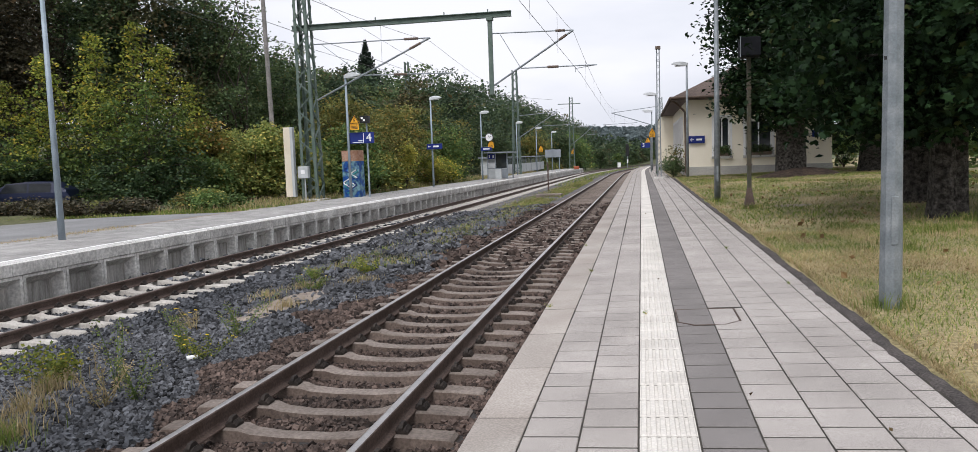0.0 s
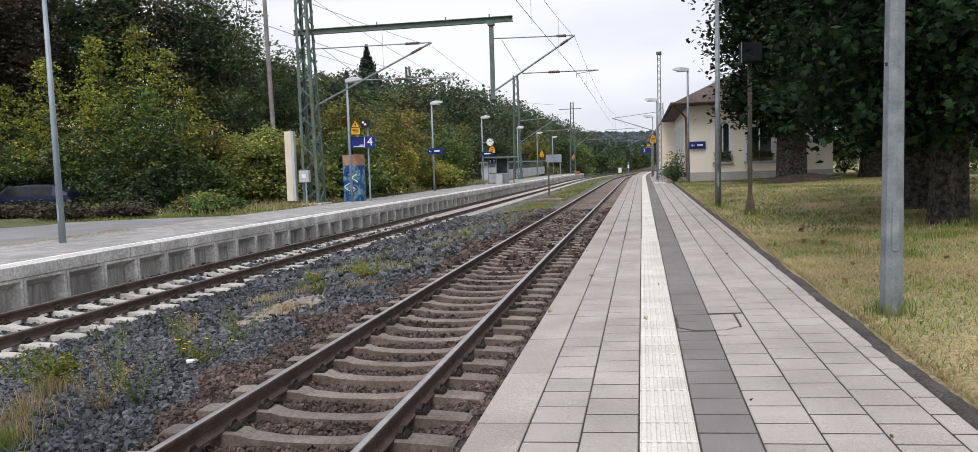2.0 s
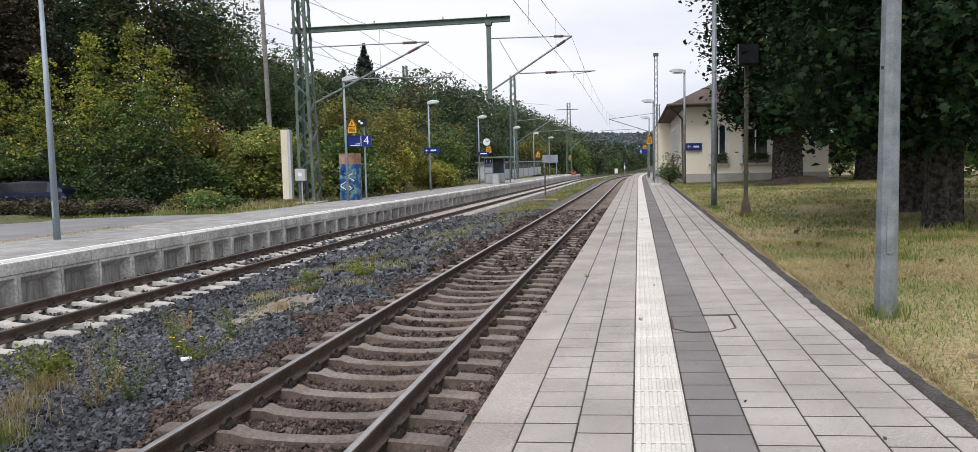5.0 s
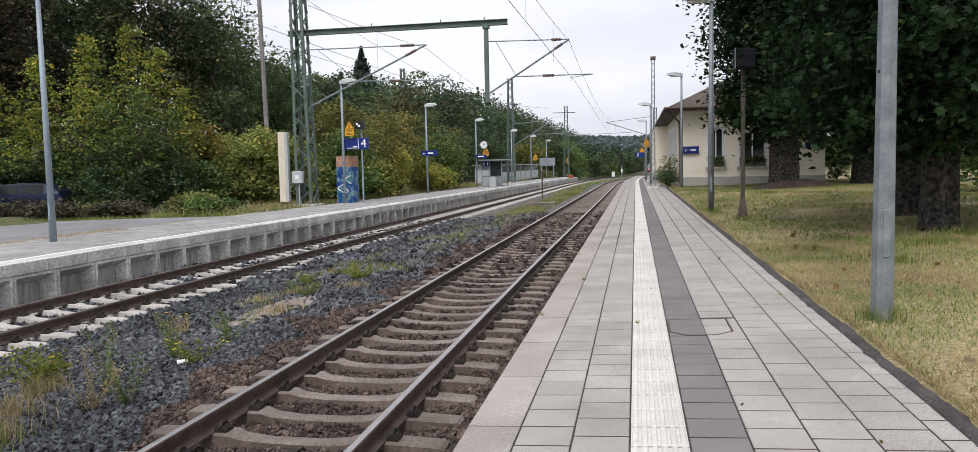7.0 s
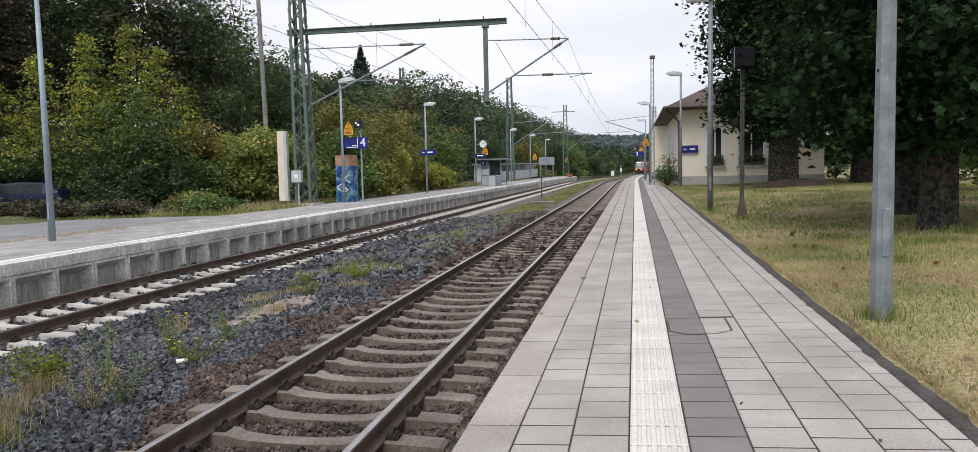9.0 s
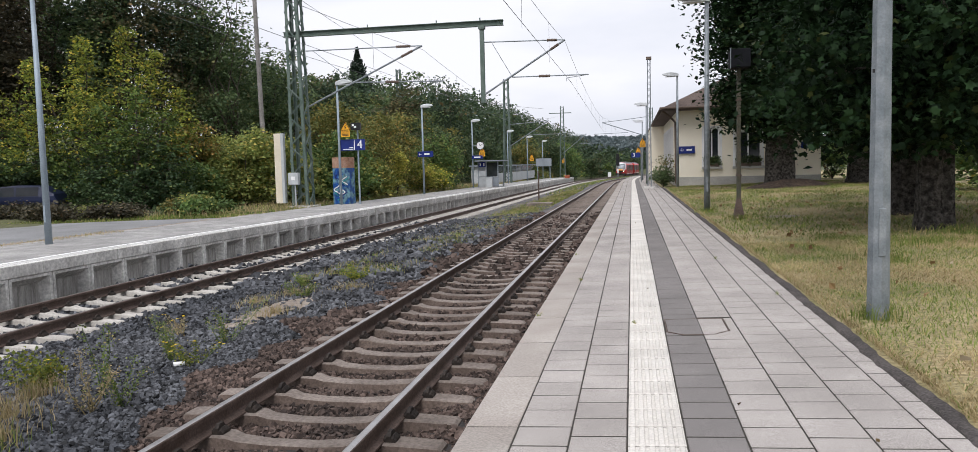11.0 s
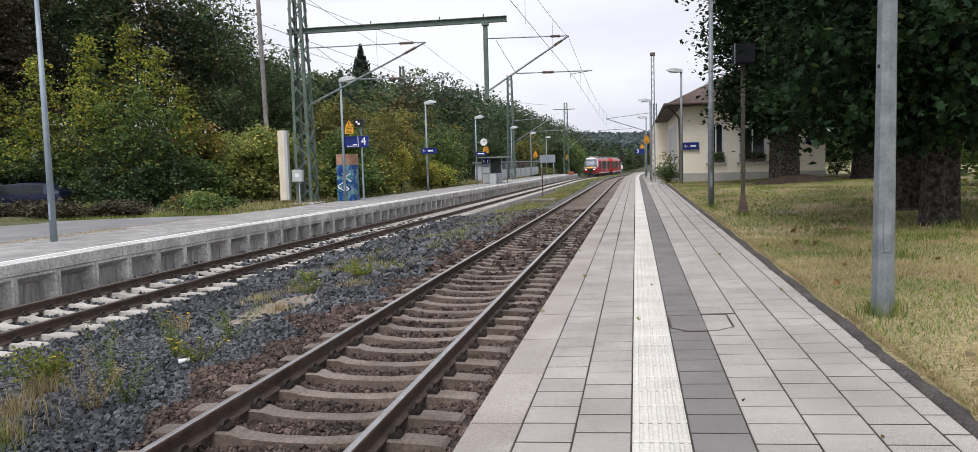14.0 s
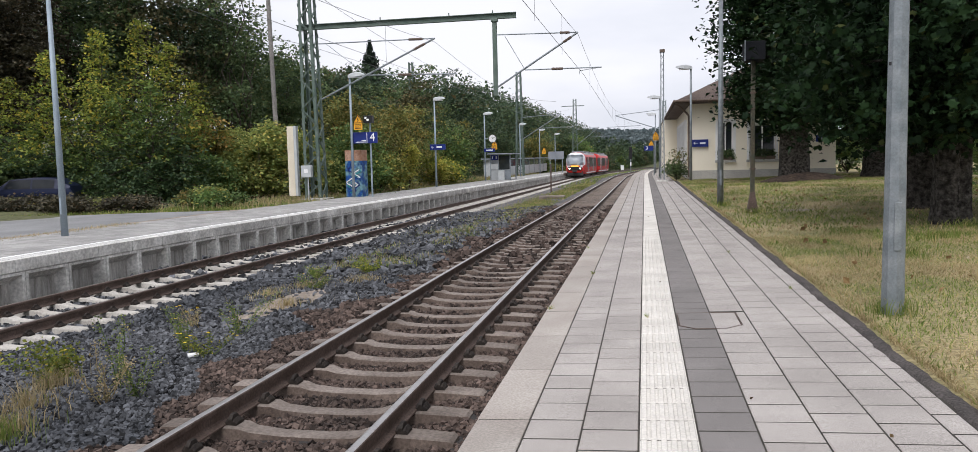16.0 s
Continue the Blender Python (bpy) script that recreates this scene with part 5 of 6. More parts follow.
def warning_board(label, at, w):
    """Orange-yellow board with a triangle above, as at electrified lines."""
    b = thing("warning_sign", label, "sign", at, group="warning signs")
    part("board", boxes((-w / 2, w / 2, -0.015, 0.015, 0.0, w * 0.72), bevel=0.004), yellow_mat, b, "orange-yellow board")
    bm = bmesh.new()
    tri = [(-0.62 * w, w * 0.74), (0.62 * w, w * 0.74), (0, w * 1.72)]
    f = [bm.verts.new((x, -0.015, z)) for x, z in tri]
    k = [bm.verts.new((x, 0.015, z)) for x, z in tri]
    bm.faces.new(f)
    bm.faces.new(k[::-1])
    for i in range(3):
        bm.faces.new((f[i], k[i], k[(i + 1) % 3], f[(i + 1) % 3]))
    tri_ob = part("triangle", bm, yellow_mat, b, "yellow warning triangle")
    bm = bmesh.new()
    for p, q in (((-0.56, 0.78), (0.56, 0.78)), ((0.56, 0.78), (0, 1.65)), ((0, 1.65), (-0.56, 0.78)), ((0.05, 1.35), (-0.08, 1.1)), ((-0.08, 1.1), (0.08, 1.12)), ((0.08, 1.12), (-0.04, 0.9))):
        tube(bm, (p[0] * w, -0.02, p[1] * w), (q[0] * w, -0.02, q[1] * w), 0.03 * w + 0.004, None, 4)
    part("border", bm, black_mat, tri_ob, "black border and flash")
    part("writing", boxes(*[(-w * 0.38, w * 0.38, -0.019, -0.016, w * (0.12 + 0.14 * i), w * (0.18 + 0.14 * i)) for i in range(4)]), black_mat, b, "rows of small dark writing")
    part("bracket", boxes((-w * 0.9, -w / 2, -0.02, 0.02, w * 0.3, w * 0.36)), galvanised_mat, b)
    return b


def blue_board(name, label, at, w, h, arrow=None, bars=(), text="", text_x=0.0):
    b = thing(name, label, "sign", at, group="blue platform signs")
    part("board", boxes((-w / 2, w / 2, 0.0, 0.06, 0.0, h), bevel=0.006), blue_mat, b, "dark blue enamel board")
    if arrow is not None:
        part("arrow", arrow_bm(arrow, h / 2, h * 0.42, -0.003), white_mat, b, "white arrow")
    if bars:
        part("writing", boxes(*[(x0, x1, -0.004, -0.001, z0, z1) for x0, x1, z0, z1 in bars]), white_mat, b, "white lettering, too small to read")
    if text:
        writing(text, (text_x, -0.004, h / 2), h * 1.05, white_mat, b)
    return b


post = thing("sign_post", "thin grey post carrying the platform number sign", "post", (-13.5, 36.9, left_top(36.9)))
part("post", tubes(((0, 0, -0.2), (0, 0, 3.95), 0.045), seg=10), grey_paint_mat, post)
sign4 = blue_board("platform_sign", "dark blue platform number board reading 4", (-13.78, 36.78, 2.37), 1.36, 0.56, bars=((-0.15, 0.08, 0.12, 0.16), (-0.45, 0.08, 0.05, 0.085)), text="4", text_x=0.42)
part("divider", boxes((0.12, 0.15, -0.004, -0.001, 0.03, 0.53)), white_mat, sign4)
train_display = thing("train_indicator", "small black indicator box on the sign post", "sign", (-13.5, 36.8, 3.38))
part("housing", boxes((-0.27, 0.2, -0.12, 0.14, 0, 0.36), bevel=0.01), black_mat, train_display)
part("symbol", boxes((-0.2, -0.1, -0.125, -0.121, 0.2, 0.3), (-0.1, 0.02, -0.125, -0.121, 0.1, 0.2)), white_mat, train_display, "white marks")
warning_board("orange-yellow warning board with a triangle on the lamp post", (-14.02, 36.6, 3.05), 0.44)
blue_board("exit_sign", "dark blue direction sign on the lamp post", (-14.0, 51.55, 2.16), 1.1, 0.38, arrow=-0.36, bars=((-0.08, 0.3, 0.14, 0.25),))
blue_board("name_sign", "small dark blue sign below the clock", (-13.75, 68.45, 2.1), 1.0, 0.3, bars=((-0.3, 0.3, 0.1, 0.2),))
clock = thing("platform_clock", "round white platform clock on the lamp post", "clock", (-13.45, 68.5, 3.28))
part("case", tubes(((0, -0.08, 0), (0, 0.08, 0), 0.37), seg=28), black_mat, clock, "dark rim")
part("dial", tubes(((0, -0.086, 0), (0, -0.081, 0), 0.33), seg=28), white_mat, clock, "white dial")
part("hour_hand", tubes(((0, -0.09, 0), (-0.05, -0.09, 0.16), 0.022), seg=5), black_mat, clock)
part("minute_hand", tubes(((0, -0.09, 0), (0.22, -0.09, 0.13), 0.018), seg=5), black_mat, clock)
for k in range(12):
    a = math.radians(30 * k)
    part("hour_mark", tubes(((0.25 * math.sin(a), -0.09, 0.25 * math.cos(a)), (0.30 * math.sin(a), -0.09, 0.30 * math.cos(a)), 0.014), seg=4), black_mat, clock)
part("bracket", tubes(((-0.75, 0, 0.0), (-0.3, 0, 0), 0.03), seg=6), grey_paint_mat, clock)
for x, y, z, w in ((-13.3, 68.5, 2.3, 0.5), (-13.6, 106.0, 2.0, 0.55), (-12.2, 134.0, 1.6, 0.55)):
    warning_board("orange-yellow warning board beside the far platform", (x + left_shift(y), y, z), w)

# waiting shelter
sh = thing("waiting_shelter", "blue-grey waiting shelter with glass sides on the far platform", "shelter", (-13.15, 70.6, left_top(70.6)))
part("roof", boxes((-1.2, 1.3, -0.5, 3.8, 2.42, 2.52), bevel=0.02), shelter_mat, sh)
for x, y in ((-0.95, 0.0), (-0.2, 0.0), (0.9, 0.0), (-0.95, 3.2), (0.9, 3.2)):
    part("post", boxes((x - 0.05, x + 0.05, y - 0.05, y + 0.05, 0, 2.42)), shelter_mat, sh)
part("panel", boxes((-0.9, -0.25, -0.02, 0.02, 0.08, 0.95)), grey_box_mat, sh, "light grey lower panel")
part("panel", boxes((-0.9, -0.25, -0.02, 0.02, 1.02, 1.55)), grey_box_mat, sh, "light grey panel")
part("panel", boxes((-0.15, 0.85, -0.02, 0.02, 0.08, 0.95)), shelter_mat, sh, "blue-grey panel")
part("pane", boxes((-0.15, 0.85, -0.01, 0.01, 1.0, 2.3)), glass_mat, sh, "glass pane")
part("back_wall", boxes((-0.95, -0.9, 0.05, 3.15, 0.08, 2.4)), shelter_mat, sh)
part("bench", boxes((-0.85, -0.4, 0.5, 2.7, 0.42, 0.47)), grey_box_mat, sh)
part("sign", boxes((-0.92, -0.22, -0.05, -0.02, 1.9, 2.36)), blue_mat, sh, "dark blue sign")
part("writing", boxes((-0.8, -0.7, -0.054, -0.051, 2.0, 2.25), (-0.45, -0.35, -0.054, -0.051, 2.0, 2.25)), white_mat, sh)
bin_ = thing("litter_bin", "light grey litter bin before the shelter", "bin", (-12.95, 69.9, left_top(69.9)))
part("body", boxes((-0.3, 0.3, -0.25, 0.25, 0.0, 0.95), bevel=0.04), grey_box_mat, bin_)
part("lid", boxes((-0.32, 0.32, -0.27, 0.27, 0.955, 1.0), bevel=0.02), shelter_mat, bin_)

# long low grey structure behind the platform
hall = thing("bicycle_shed", "long low grey shed with a strip of windows", "shed", (-16.2, 88.0, left_top(88) - 0.05))
for k in range(8):
    y = 5.2 * k
    part("wall_panel", boxes((-0.06, 0.06, y + 0.06, y + 5.1, 0.0, 1.25)), grey_box_mat, hall)
    part("window", boxes((-0.02, 0.02, y + 0.15, y + 5.0, 1.28, 2.0)), glass_mat, hall, "dark strip window")
    part("post", boxes((-0.08, 0.08, y - 0.06, y + 0.06, 0, 2.1)), shelter_mat, hall)
part("roof", boxes((-2.4, 0.35, -0.4, 42.0, 2.1, 2.25)), shelter_mat, hall)
part("end_wall", boxes((-2.2, -0.08, -0.05, 0.05, 0.0, 2.1)), grey_box_mat, hall)
board = thing("notice_board", "large blank grey board on two posts", "board", (-13.3, 118.0, left_top(118)))
part("panel", boxes((-1.2, 1.2, -0.04, 0.04, 2.05, 3.25), bevel=0.01), shelter_mat, board)
for x in (-0.95, 0.95):
    part("post", tubes(((x, 0.08, -0.2), (x, 0.08, 3.1), 0.06), seg=8), grey_paint_mat, board)

# cabinets beside the mast
cream = thing("cable_cover", "tall cream-coloured board box beside the lattice mast", "cabinet", (-16.9, 35.2, -0.2))
part("body", boxes((-0.24, 0.1, -0.12, 0.12, 0.05, 3.45), bevel=0.01), cream_board_mat, cream)
part("edge", boxes((0.104, 0.24, -0.12, 0.12, 0.05, 3.45), bevel=0.006), grey_box_mat, cream, "grey side rail")
mbox = thing("switch_box", "light grey electrical box mounted on the mast", "electrical box", (-16.15, 35.05, 0.75))
part("body", boxes((-0.26, 0.26, -0.12, 0.12, 0.0, 0.58), bevel=0.02), grey_box_mat, mbox)
part("label", boxes((-0.1, 0.1, -0.126, -0.122, 0.22, 0.4)), white_mat, mbox, "white label")
part("conduit", tubes(((0.05, 0, -1.2), (0.05, 0, 0.0), 0.035), seg=8), grey_box_mat, mbox)
spray_mat = material("blue_spray_paint", (0.012, 0.07, 0.26), (0.14, 0.26, 0.30), 2.6, 9, 0.7, grain=0.5, spread=0.06)
spray2_mat = material("bright_spray_paint", (0.02, 0.22, 0.25), (0.28, 0.45, 0.55), 3.4, 9, 0.6, grain=0.4, spread=0.04)
kiosk = thing("painted_cabinet", "tall concrete cabinet sprayed with blue paint", "cabinet", (-14.62, 37.6, left_top(37.6)))
part("body", boxes((-0.45, 0.45, -0.3, 0.5, -0.05, 1.85), bevel=0.015), spray_mat, kiosk, "blue sprayed lower part")
part("top", boxes((-0.45, 0.45, -0.3, 0.5, 1.854, 2.4), bevel=0.015), material("weathered_red_brown", (0.34, 0.17, 0.10), (0.46, 0.30, 0.22), 3, 20, 0.85), kiosk, "weathered reddish upper part")
kr = random.Random(4)
for k in range(9):
    x, z = kr.uniform(-0.28, 0.28), kr.uniform(0.1, 1.2)
    bm = bmesh.new()
    pts = [(x + 0.16 * math.sin(i * 0.9 + k), -0.304, z + i * 0.07) for i in range(7)]
    path_tube(bm, pts, 0.028, 5)
    part("paint_stroke", bm, (spray2_mat, blue_mat, white_mat)[k % 3], kiosk, "loose stroke of spray paint")

# signal, boxes and stake between the tracks
sig = thing("railway_signal", "black colour-light signal on a post between the tracks", "signal", (-2.6, 150.0, -1.75))
part("post", tubes(((0, 0, -0.3), (0, 0, 3.0), 0.09), seg=8), galvanised_mat, sig)
part("head", boxes((-0.3, 0.3, -0.1, 0.1, 2.6, 4.9), bevel=0.03), black_mat, sig, "black signal head")
part("hood", tubes(((0.1, -0.3, 4.3), (0.1, -0.1, 4.3), 0.14), ((0.1, -0.3, 3.6), (0.1, -0.1, 3.6), 0.14), seg=10), black_mat, sig)
part("plate", boxes((-0.14, 0.14, -0.12, -0.1, 1.3, 2.0)), white_mat, sig, "white mast plate")
rb = thing("relay_box", "pale grey equipment box beside the signal", "box", (-5.6, 200.0, far_rail_z(200) - 0.3))
part("body", boxes((-0.4, 0.4, -0.3, 0.3, 0, 1.4), bevel=0.03), white_mat, rb)
part("lid", boxes((-0.45, 0.45, -0.35, 0.35, 1.404, 1.46)), grey_box_mat, rb)
stake = thing("marker_post", "thin dark marker post between the tracks", "post", (-6.95, 58.0, bed_z(-6.95, 58)))
part("post", boxes((-0.05, 0.05, -0.05, 0.05, -0.3, 2.15), bevel=0.01), rail_mat, stake)
slab_old = thing("concrete_block", "low weathered concrete slab in the ballast", "block", (-5.35, 45.5, bed_z(-5.35, 45.5)))
part("body", boxes((-0.8, 0.7, -0.5, 0.5, -0.1, 0.16), bevel=0.03), sleeper_mat, slab_old)
red_bin = thing("orange_box", "small orange-red box at the end of the far platform", "box", (-10.9 + left_shift(128), 128.0, left_top(128)))
part("body", boxes((-0.42, 0.42, -0.3, 0.3, 0, 0.5), bevel=0.05), material("orange_red_paint", (0.28, 0.07, 0.035), (0.36, 0.10, 0.05), 2, 30, 0.6), red_bin)

# ---- fittings of the near platform ----
matt_black = material("matt_black_housing", (0.010, 0.011, 0.013), (0.018, 0.019, 0.022), 3, 30, 0.9, spec=0.1, grain=0.1)
spk = thing("speaker_post", "rusty green steel post with a dark loudspeaker box", "post", (2.40, 18.3, 0.07))
part("post", boxes((-0.045, 0.045, -0.045, 0.045, 0.3, 3.5), bevel=0.008), material("rusty_green_paint", (0.055, 0.062, 0.046), (0.10, 0.085, 0.06), 6, 40, 0.7), spk)
bm = bmesh.new()
tube(bm, (0, 0, -0.05), (0, 0, 0.5), 0.19, 0.06, 4)
part("foot", bm, rail_mat, spk, "tapered steel foot")
for z in (1.0, 2.35, 2.7):
    part("clamp", boxes((-0.06, 0.06, -0.06, 0.06, z, z + 0.035)), rail_mat, spk)
part("box", boxes((-0.2, 0.22, -0.3, 0.3, 3.42, 3.83), bevel=0.015), matt_black, spk, "dark loudspeaker box")
part("front", boxes((-0.222, -0.203, -0.31, -0.27, 3.40, 3.85), bevel=0.004), galvanised_mat, spk, "pale front frame")
blue_board("direction_sign", "dark blue direction sign with a white arrow on the building wall", (3.0, 43.86, 1.85), 0.86, 0.40, arrow=-0.24, bars=((-0.02, 0.28, 0.15, 0.25),))
blue_board("direction_sign", "dark blue sign at the far corner of the building", (9.45, 43.86, 1.97), 0.95, 0.36, bars=((-0.2, 0.2, 0.12, 0.22),))
blue_board("platform_sign", "dark blue platform number board reading 3", (0.32, 59.8, 1.80), 0.68, 0.38, text="3", text_x=-0.15)
sp3 = thing("sign_post", "thin grey post carrying the near platform number sign", "post", (0.72, 59.95, -0.05))
part("post", tubes(((0, 0, -0.2), (0, 0, 3.3), 0.045), seg=8), galvanised_mat, sp3)
warning_board("orange-yellow warning board with a triangle on the lamp post", (0.72, 51.8, 2.42), 0.36)
warning_board("orange-yellow warning board further along the platform", (0.55, 65.8, 2.1), 0.36)
part("numeral", boxes((0, 0.02, 0, 0.002, 0, 0.03)), black_mat, thing("pole_label", "small dark label on the lamp post", "label", (1.945, 6.83, 2.12)))


# ---- parked car behind the bushes ----
def parked_car(label, at, turn, paint):
    car = thing("parked_car", label, "car", at, turn)
    prof = [(-2.1, 0.35, 0.62), (-2.05, 0.3, 0.85), (-1.3, 0.26, 0.98), (-0.75, 0.25, 1.38), (0.3, 0.25, 1.47), (1.3, 0.25, 1.40), (1.95, 0.27, 1.02), (2.1, 0.35, 0.7)]
    bm = bmesh.new()
    rows = []
    for x, z0, z1 in prof:
        belt = min(z1, 0.92)
        rows.append([bm.verts.new((x, y, z)) for y, z in ((-0.82, z0), (-0.86, belt * 0.8), (-0.84, belt), (-0.66 if z1 > 1.1 else -0.76, z1), (0.66 if z1 > 1.1 else 0.76, z1), (0.84, belt), (0.86, belt * 0.8), (0.82, z0))])
    for a, b in zip(rows, rows[1:]):
        for i in range(8):
            bm.faces.new((a[i], a[(i + 1) % 8], b[(i + 1) % 8], b[i]))
    bm.faces.new(rows[0])
    bm.faces.new(rows[-1])
    bmesh.ops.recalc_face_normals(bm, faces=bm.faces)
    body = part("body", bm, paint, car, smooth=False)
    for s in (-1, 1):
        for x0, x1 in ((-0.75, 0.2), (0.28, 1.25)):
            bm = bmesh.new()
            v = [bm.verts.new(p) for p in ((x0 - 0.25 if x0 < 0 else x0, s * 0.846, 0.95), (x1, s * 0.846, 0.95), (x1, s * 0.70, 1.36), (x0, s * 0.70, 1.36))]
            bm.faces.new(v)
            bmesh.ops.solidify(bm, geom=bm.faces[:], thickness=0.02)
            part("side_window", bm, glass_mat, body, "dark side window")
        for x in (-1.3, 1.3):
            w = part("wheel", tubes(((x, s * 0.70, 0.31), (x, s * 0.88, 0.31), 0.31), seg=18), black_mat, car)
            part("rim", tubes(((x, s * 0.885, 0.31), (x, s * 0.89, 0.31), 0.2), seg=14), galvanised_mat, w)
    return car


navy = material("dark_blue_car_paint", (0.008, 0.012, 0.035), (0.012, 0.018, 0.05), 1, 20, 0.4, spec=0.25, grain=0.05, bump=0, local=True)
silver = material("pale_car_paint", (0.38, 0.42, 0.46), (0.45, 0.48, 0.52), 1, 20, 0.3, spec=0.6, grain=0.05, bump=0, local=True)
parked_car("dark blue car parked half hidden behind the bushes", (-29.3, 32.4, left_top(31) - 0.12), 20, navy)
parked_car("pale car hidden behind the yellowing bushes", (-22.0, 44.2, left_top(44) + 0.1), 12, silver)


# ---- red two-car railcar ----
red_mat = material("traffic_red_paint", (0.44, 0.016, 0.013), (0.52, 0.024, 0.02), 1.5, 20, 0.4, grain=0.06, bump=0, local=True)
train_grey = material("grey_roof", (0.16, 0.165, 0.17), (0.24, 0.245, 0.25), 1.5, 20, 0.5, grain=0.08, bump=0, local=True)
cab_white = material("silver_white_cab_paint", (0.58, 0.60, 0.62), (0.68, 0.70, 0.72), 1.5, 20, 0.4, grain=0.05, bump=0, local=True)
train_dark = material("dark_underframe", (0.03, 0.03, 0.032), (0.06, 0.058, 0.056), 2, 20, 0.8, grain=0.2, local=True)
train_glass = material("train_glass", (0.012, 0.014, 0.017), (0.022, 0.025, 0.03), 1, 10, 0.3, spec=0.25, grain=0.05, bump=0, local=True)
# Windscreen glass: the pale sky reflection is painted into its base colour.
pale_screen = material("sky_pale_windscreen", (0.50, 0.55, 0.60), (0.66, 0.70, 0.74), 0.7, 10, 0.1, spec=0.8, grain=0.05, bump=0, local=True)
lamp_glow = glow("headlight_glow", (1.0, 0.93, 0.78), 3.0)
orange_glow = glow("amber_display", (1.0, 0.45, 0.06), 0.7)


def railcar(label, leading):
    """One car, 20.8 m; its nose points along -y, the rail top is z 0."""
    car = thing("railcar", label, "train")
    nose = [(0.0, 0.80, 0.85, 1.7), (0.12, 1.02, 0.62, 2.2), (0.42, 1.20, 0.5, 2.85), (0.85, 1.31, 0.45, 3.3), (1.5, 1.38, 0.42, 3.55), (2.3, 1.40, 0.40, 3.6)]
    rows = [(y, hw, z0, z1) for y, hw, z0, z1 in nose] if leading else [(0.15, 1.40, 0.40, 3.6)]
    rows += [(y, 1.405, 0.40, 3.6) for y in (6.0, 10.0, 14.0, 17.5)]
    rows += [(20.6, 1.40, 0.40, 3.6)] if leading else [(y, hw, z0, z1) for y, hw, z0, z1 in ((20.8 - a, b, c, d) for a, b, c, d in reversed(nose))]

    def ring(y, hw, z0, z1, bm):
        h = z1 - z0
        pts = ((-hw * 0.93, z0), (-hw, z0 + 0.18 * h), (-hw, z0 + 0.45 * h), (-hw * 0.97, z0 + 0.72 * h), (-hw * 0.86, z0 + 0.88 * h), (-hw * 0.55, z0 + 0.97 * h), (0, z1))
        full = list(pts) + [(-x, z) for x, z in reversed(pts[:-1])]
        return [bm.verts.new((x, y, z)) for x, z in full]

    bm = bmesh.new()
    rs = [ring(*r, bm) for r in rows]
    n = len(rs[0])
    for a, b in zip(rs, rs[1:]):
        for i in range(n - 1):
            f = bm.faces.new((a[i], b[i], b[i + 1], a[i + 1]))
            f.material_index = 1 if i in (4, 5, 6, 7) and 1.5 < a[0].co.y < 19.3 else 2 if leading and 2 <= i <= 9 and a[0].co.y < 1.5 else 0
        bm.faces.new((a[-1], b[-1], b[0], a[0]))
    bm.faces.new(rs[0])
    bm.faces.new(rs[-1][::-1])
    bmesh.ops.recalc_face_normals(bm, faces=bm.faces)
    body = part("body", bm, [red_mat, train_grey, cab_white], car, "traffic-red car body with a grey roof", smooth=True)
    for s in (-1, 1):
        x0, x1 = (1.395, 1.42) if s > 0 else (-1.42, -1.395)
        for y0, y1 in (((3.0, 4.6), (7.4, 9.3), (9.5, 11.4), (11.6, 13.2), (15.6, 17.4), (17.6, 19.6)) if leading else ((1.0, 3.0), (3.2, 5.0), (7.4, 9.3), (9.5, 11.4), (11.6, 13.2), (16.0, 17.6))):
            part("side_window", boxes((x0, x1, y0, y1, 1.42, 2.85), bevel=0.008), train_glass, body, "dark side window")
        for y0 in ((5.2, 13.6) if leading else (5.6, 14.0)):
            d = part("door", boxes((x0, x1 + 0.004 * s, y0, y0 + 1.35, 0.62, 2.75), bevel=0.008), red_mat, body, "red double door")
            part("door_glass", boxes((x0 + 0.004 * s, x1 + 0.012 * s, y0 + 0.14, y0 + 1.2, 1.0, 2.6)), train_glass, d, "door window")
            for yf in (y0 - 0.09, y0 + 1.355):
                part("door_jamb", boxes((x0 + 0.004 * s, x1 + 0.01 * s, yf, yf + 0.085, 0.6, 2.8)), cab_white, d, "light door jamb")
        part("stripe", boxes((x0, x1, 2.6, 18.4, 0.52, 0.66)), white_mat, body, "pale stripe along the sill")
    if leading:
        bm = bmesh.new()
        g = [[bm.verts.new((hw * k, y - 0.03, z)) for k in (-0.97, -0.5, 0, 0.5, 0.97)] for y, hw, z in ((-0.02, 1.10, 1.70), (0.04, 1.18, 2.1), (0.22, 1.22, 2.65), (0.62, 1.16, 3.2))]
        for r in g:
            for v, dy in zip(r, (0.26, 0.04, -0.03, 0.04, 0.26)):
                v.co.y += dy - 0.08
        for a, b in zip(g, g[1:]):
            for i in range(4):
                bm.faces.new((a[i], a[i + 1], b[i + 1], b[i]))
        bmesh.ops.solidify(bm, geom=bm.faces[:], thickness=0.05)
        part("windscreen", bm, pale_screen, car, "large curved windscreen", smooth=True)
        part("display", boxes((-0.55, 0.55, -0.17, -0.13, 1.50, 1.68)), orange_glow, car, "amber destination display")
        part("mask", boxes((-0.98, 0.98, -0.1, 0.6, 0.98, 1.48), bevel=0.08), black_mat, car, "black front mask")
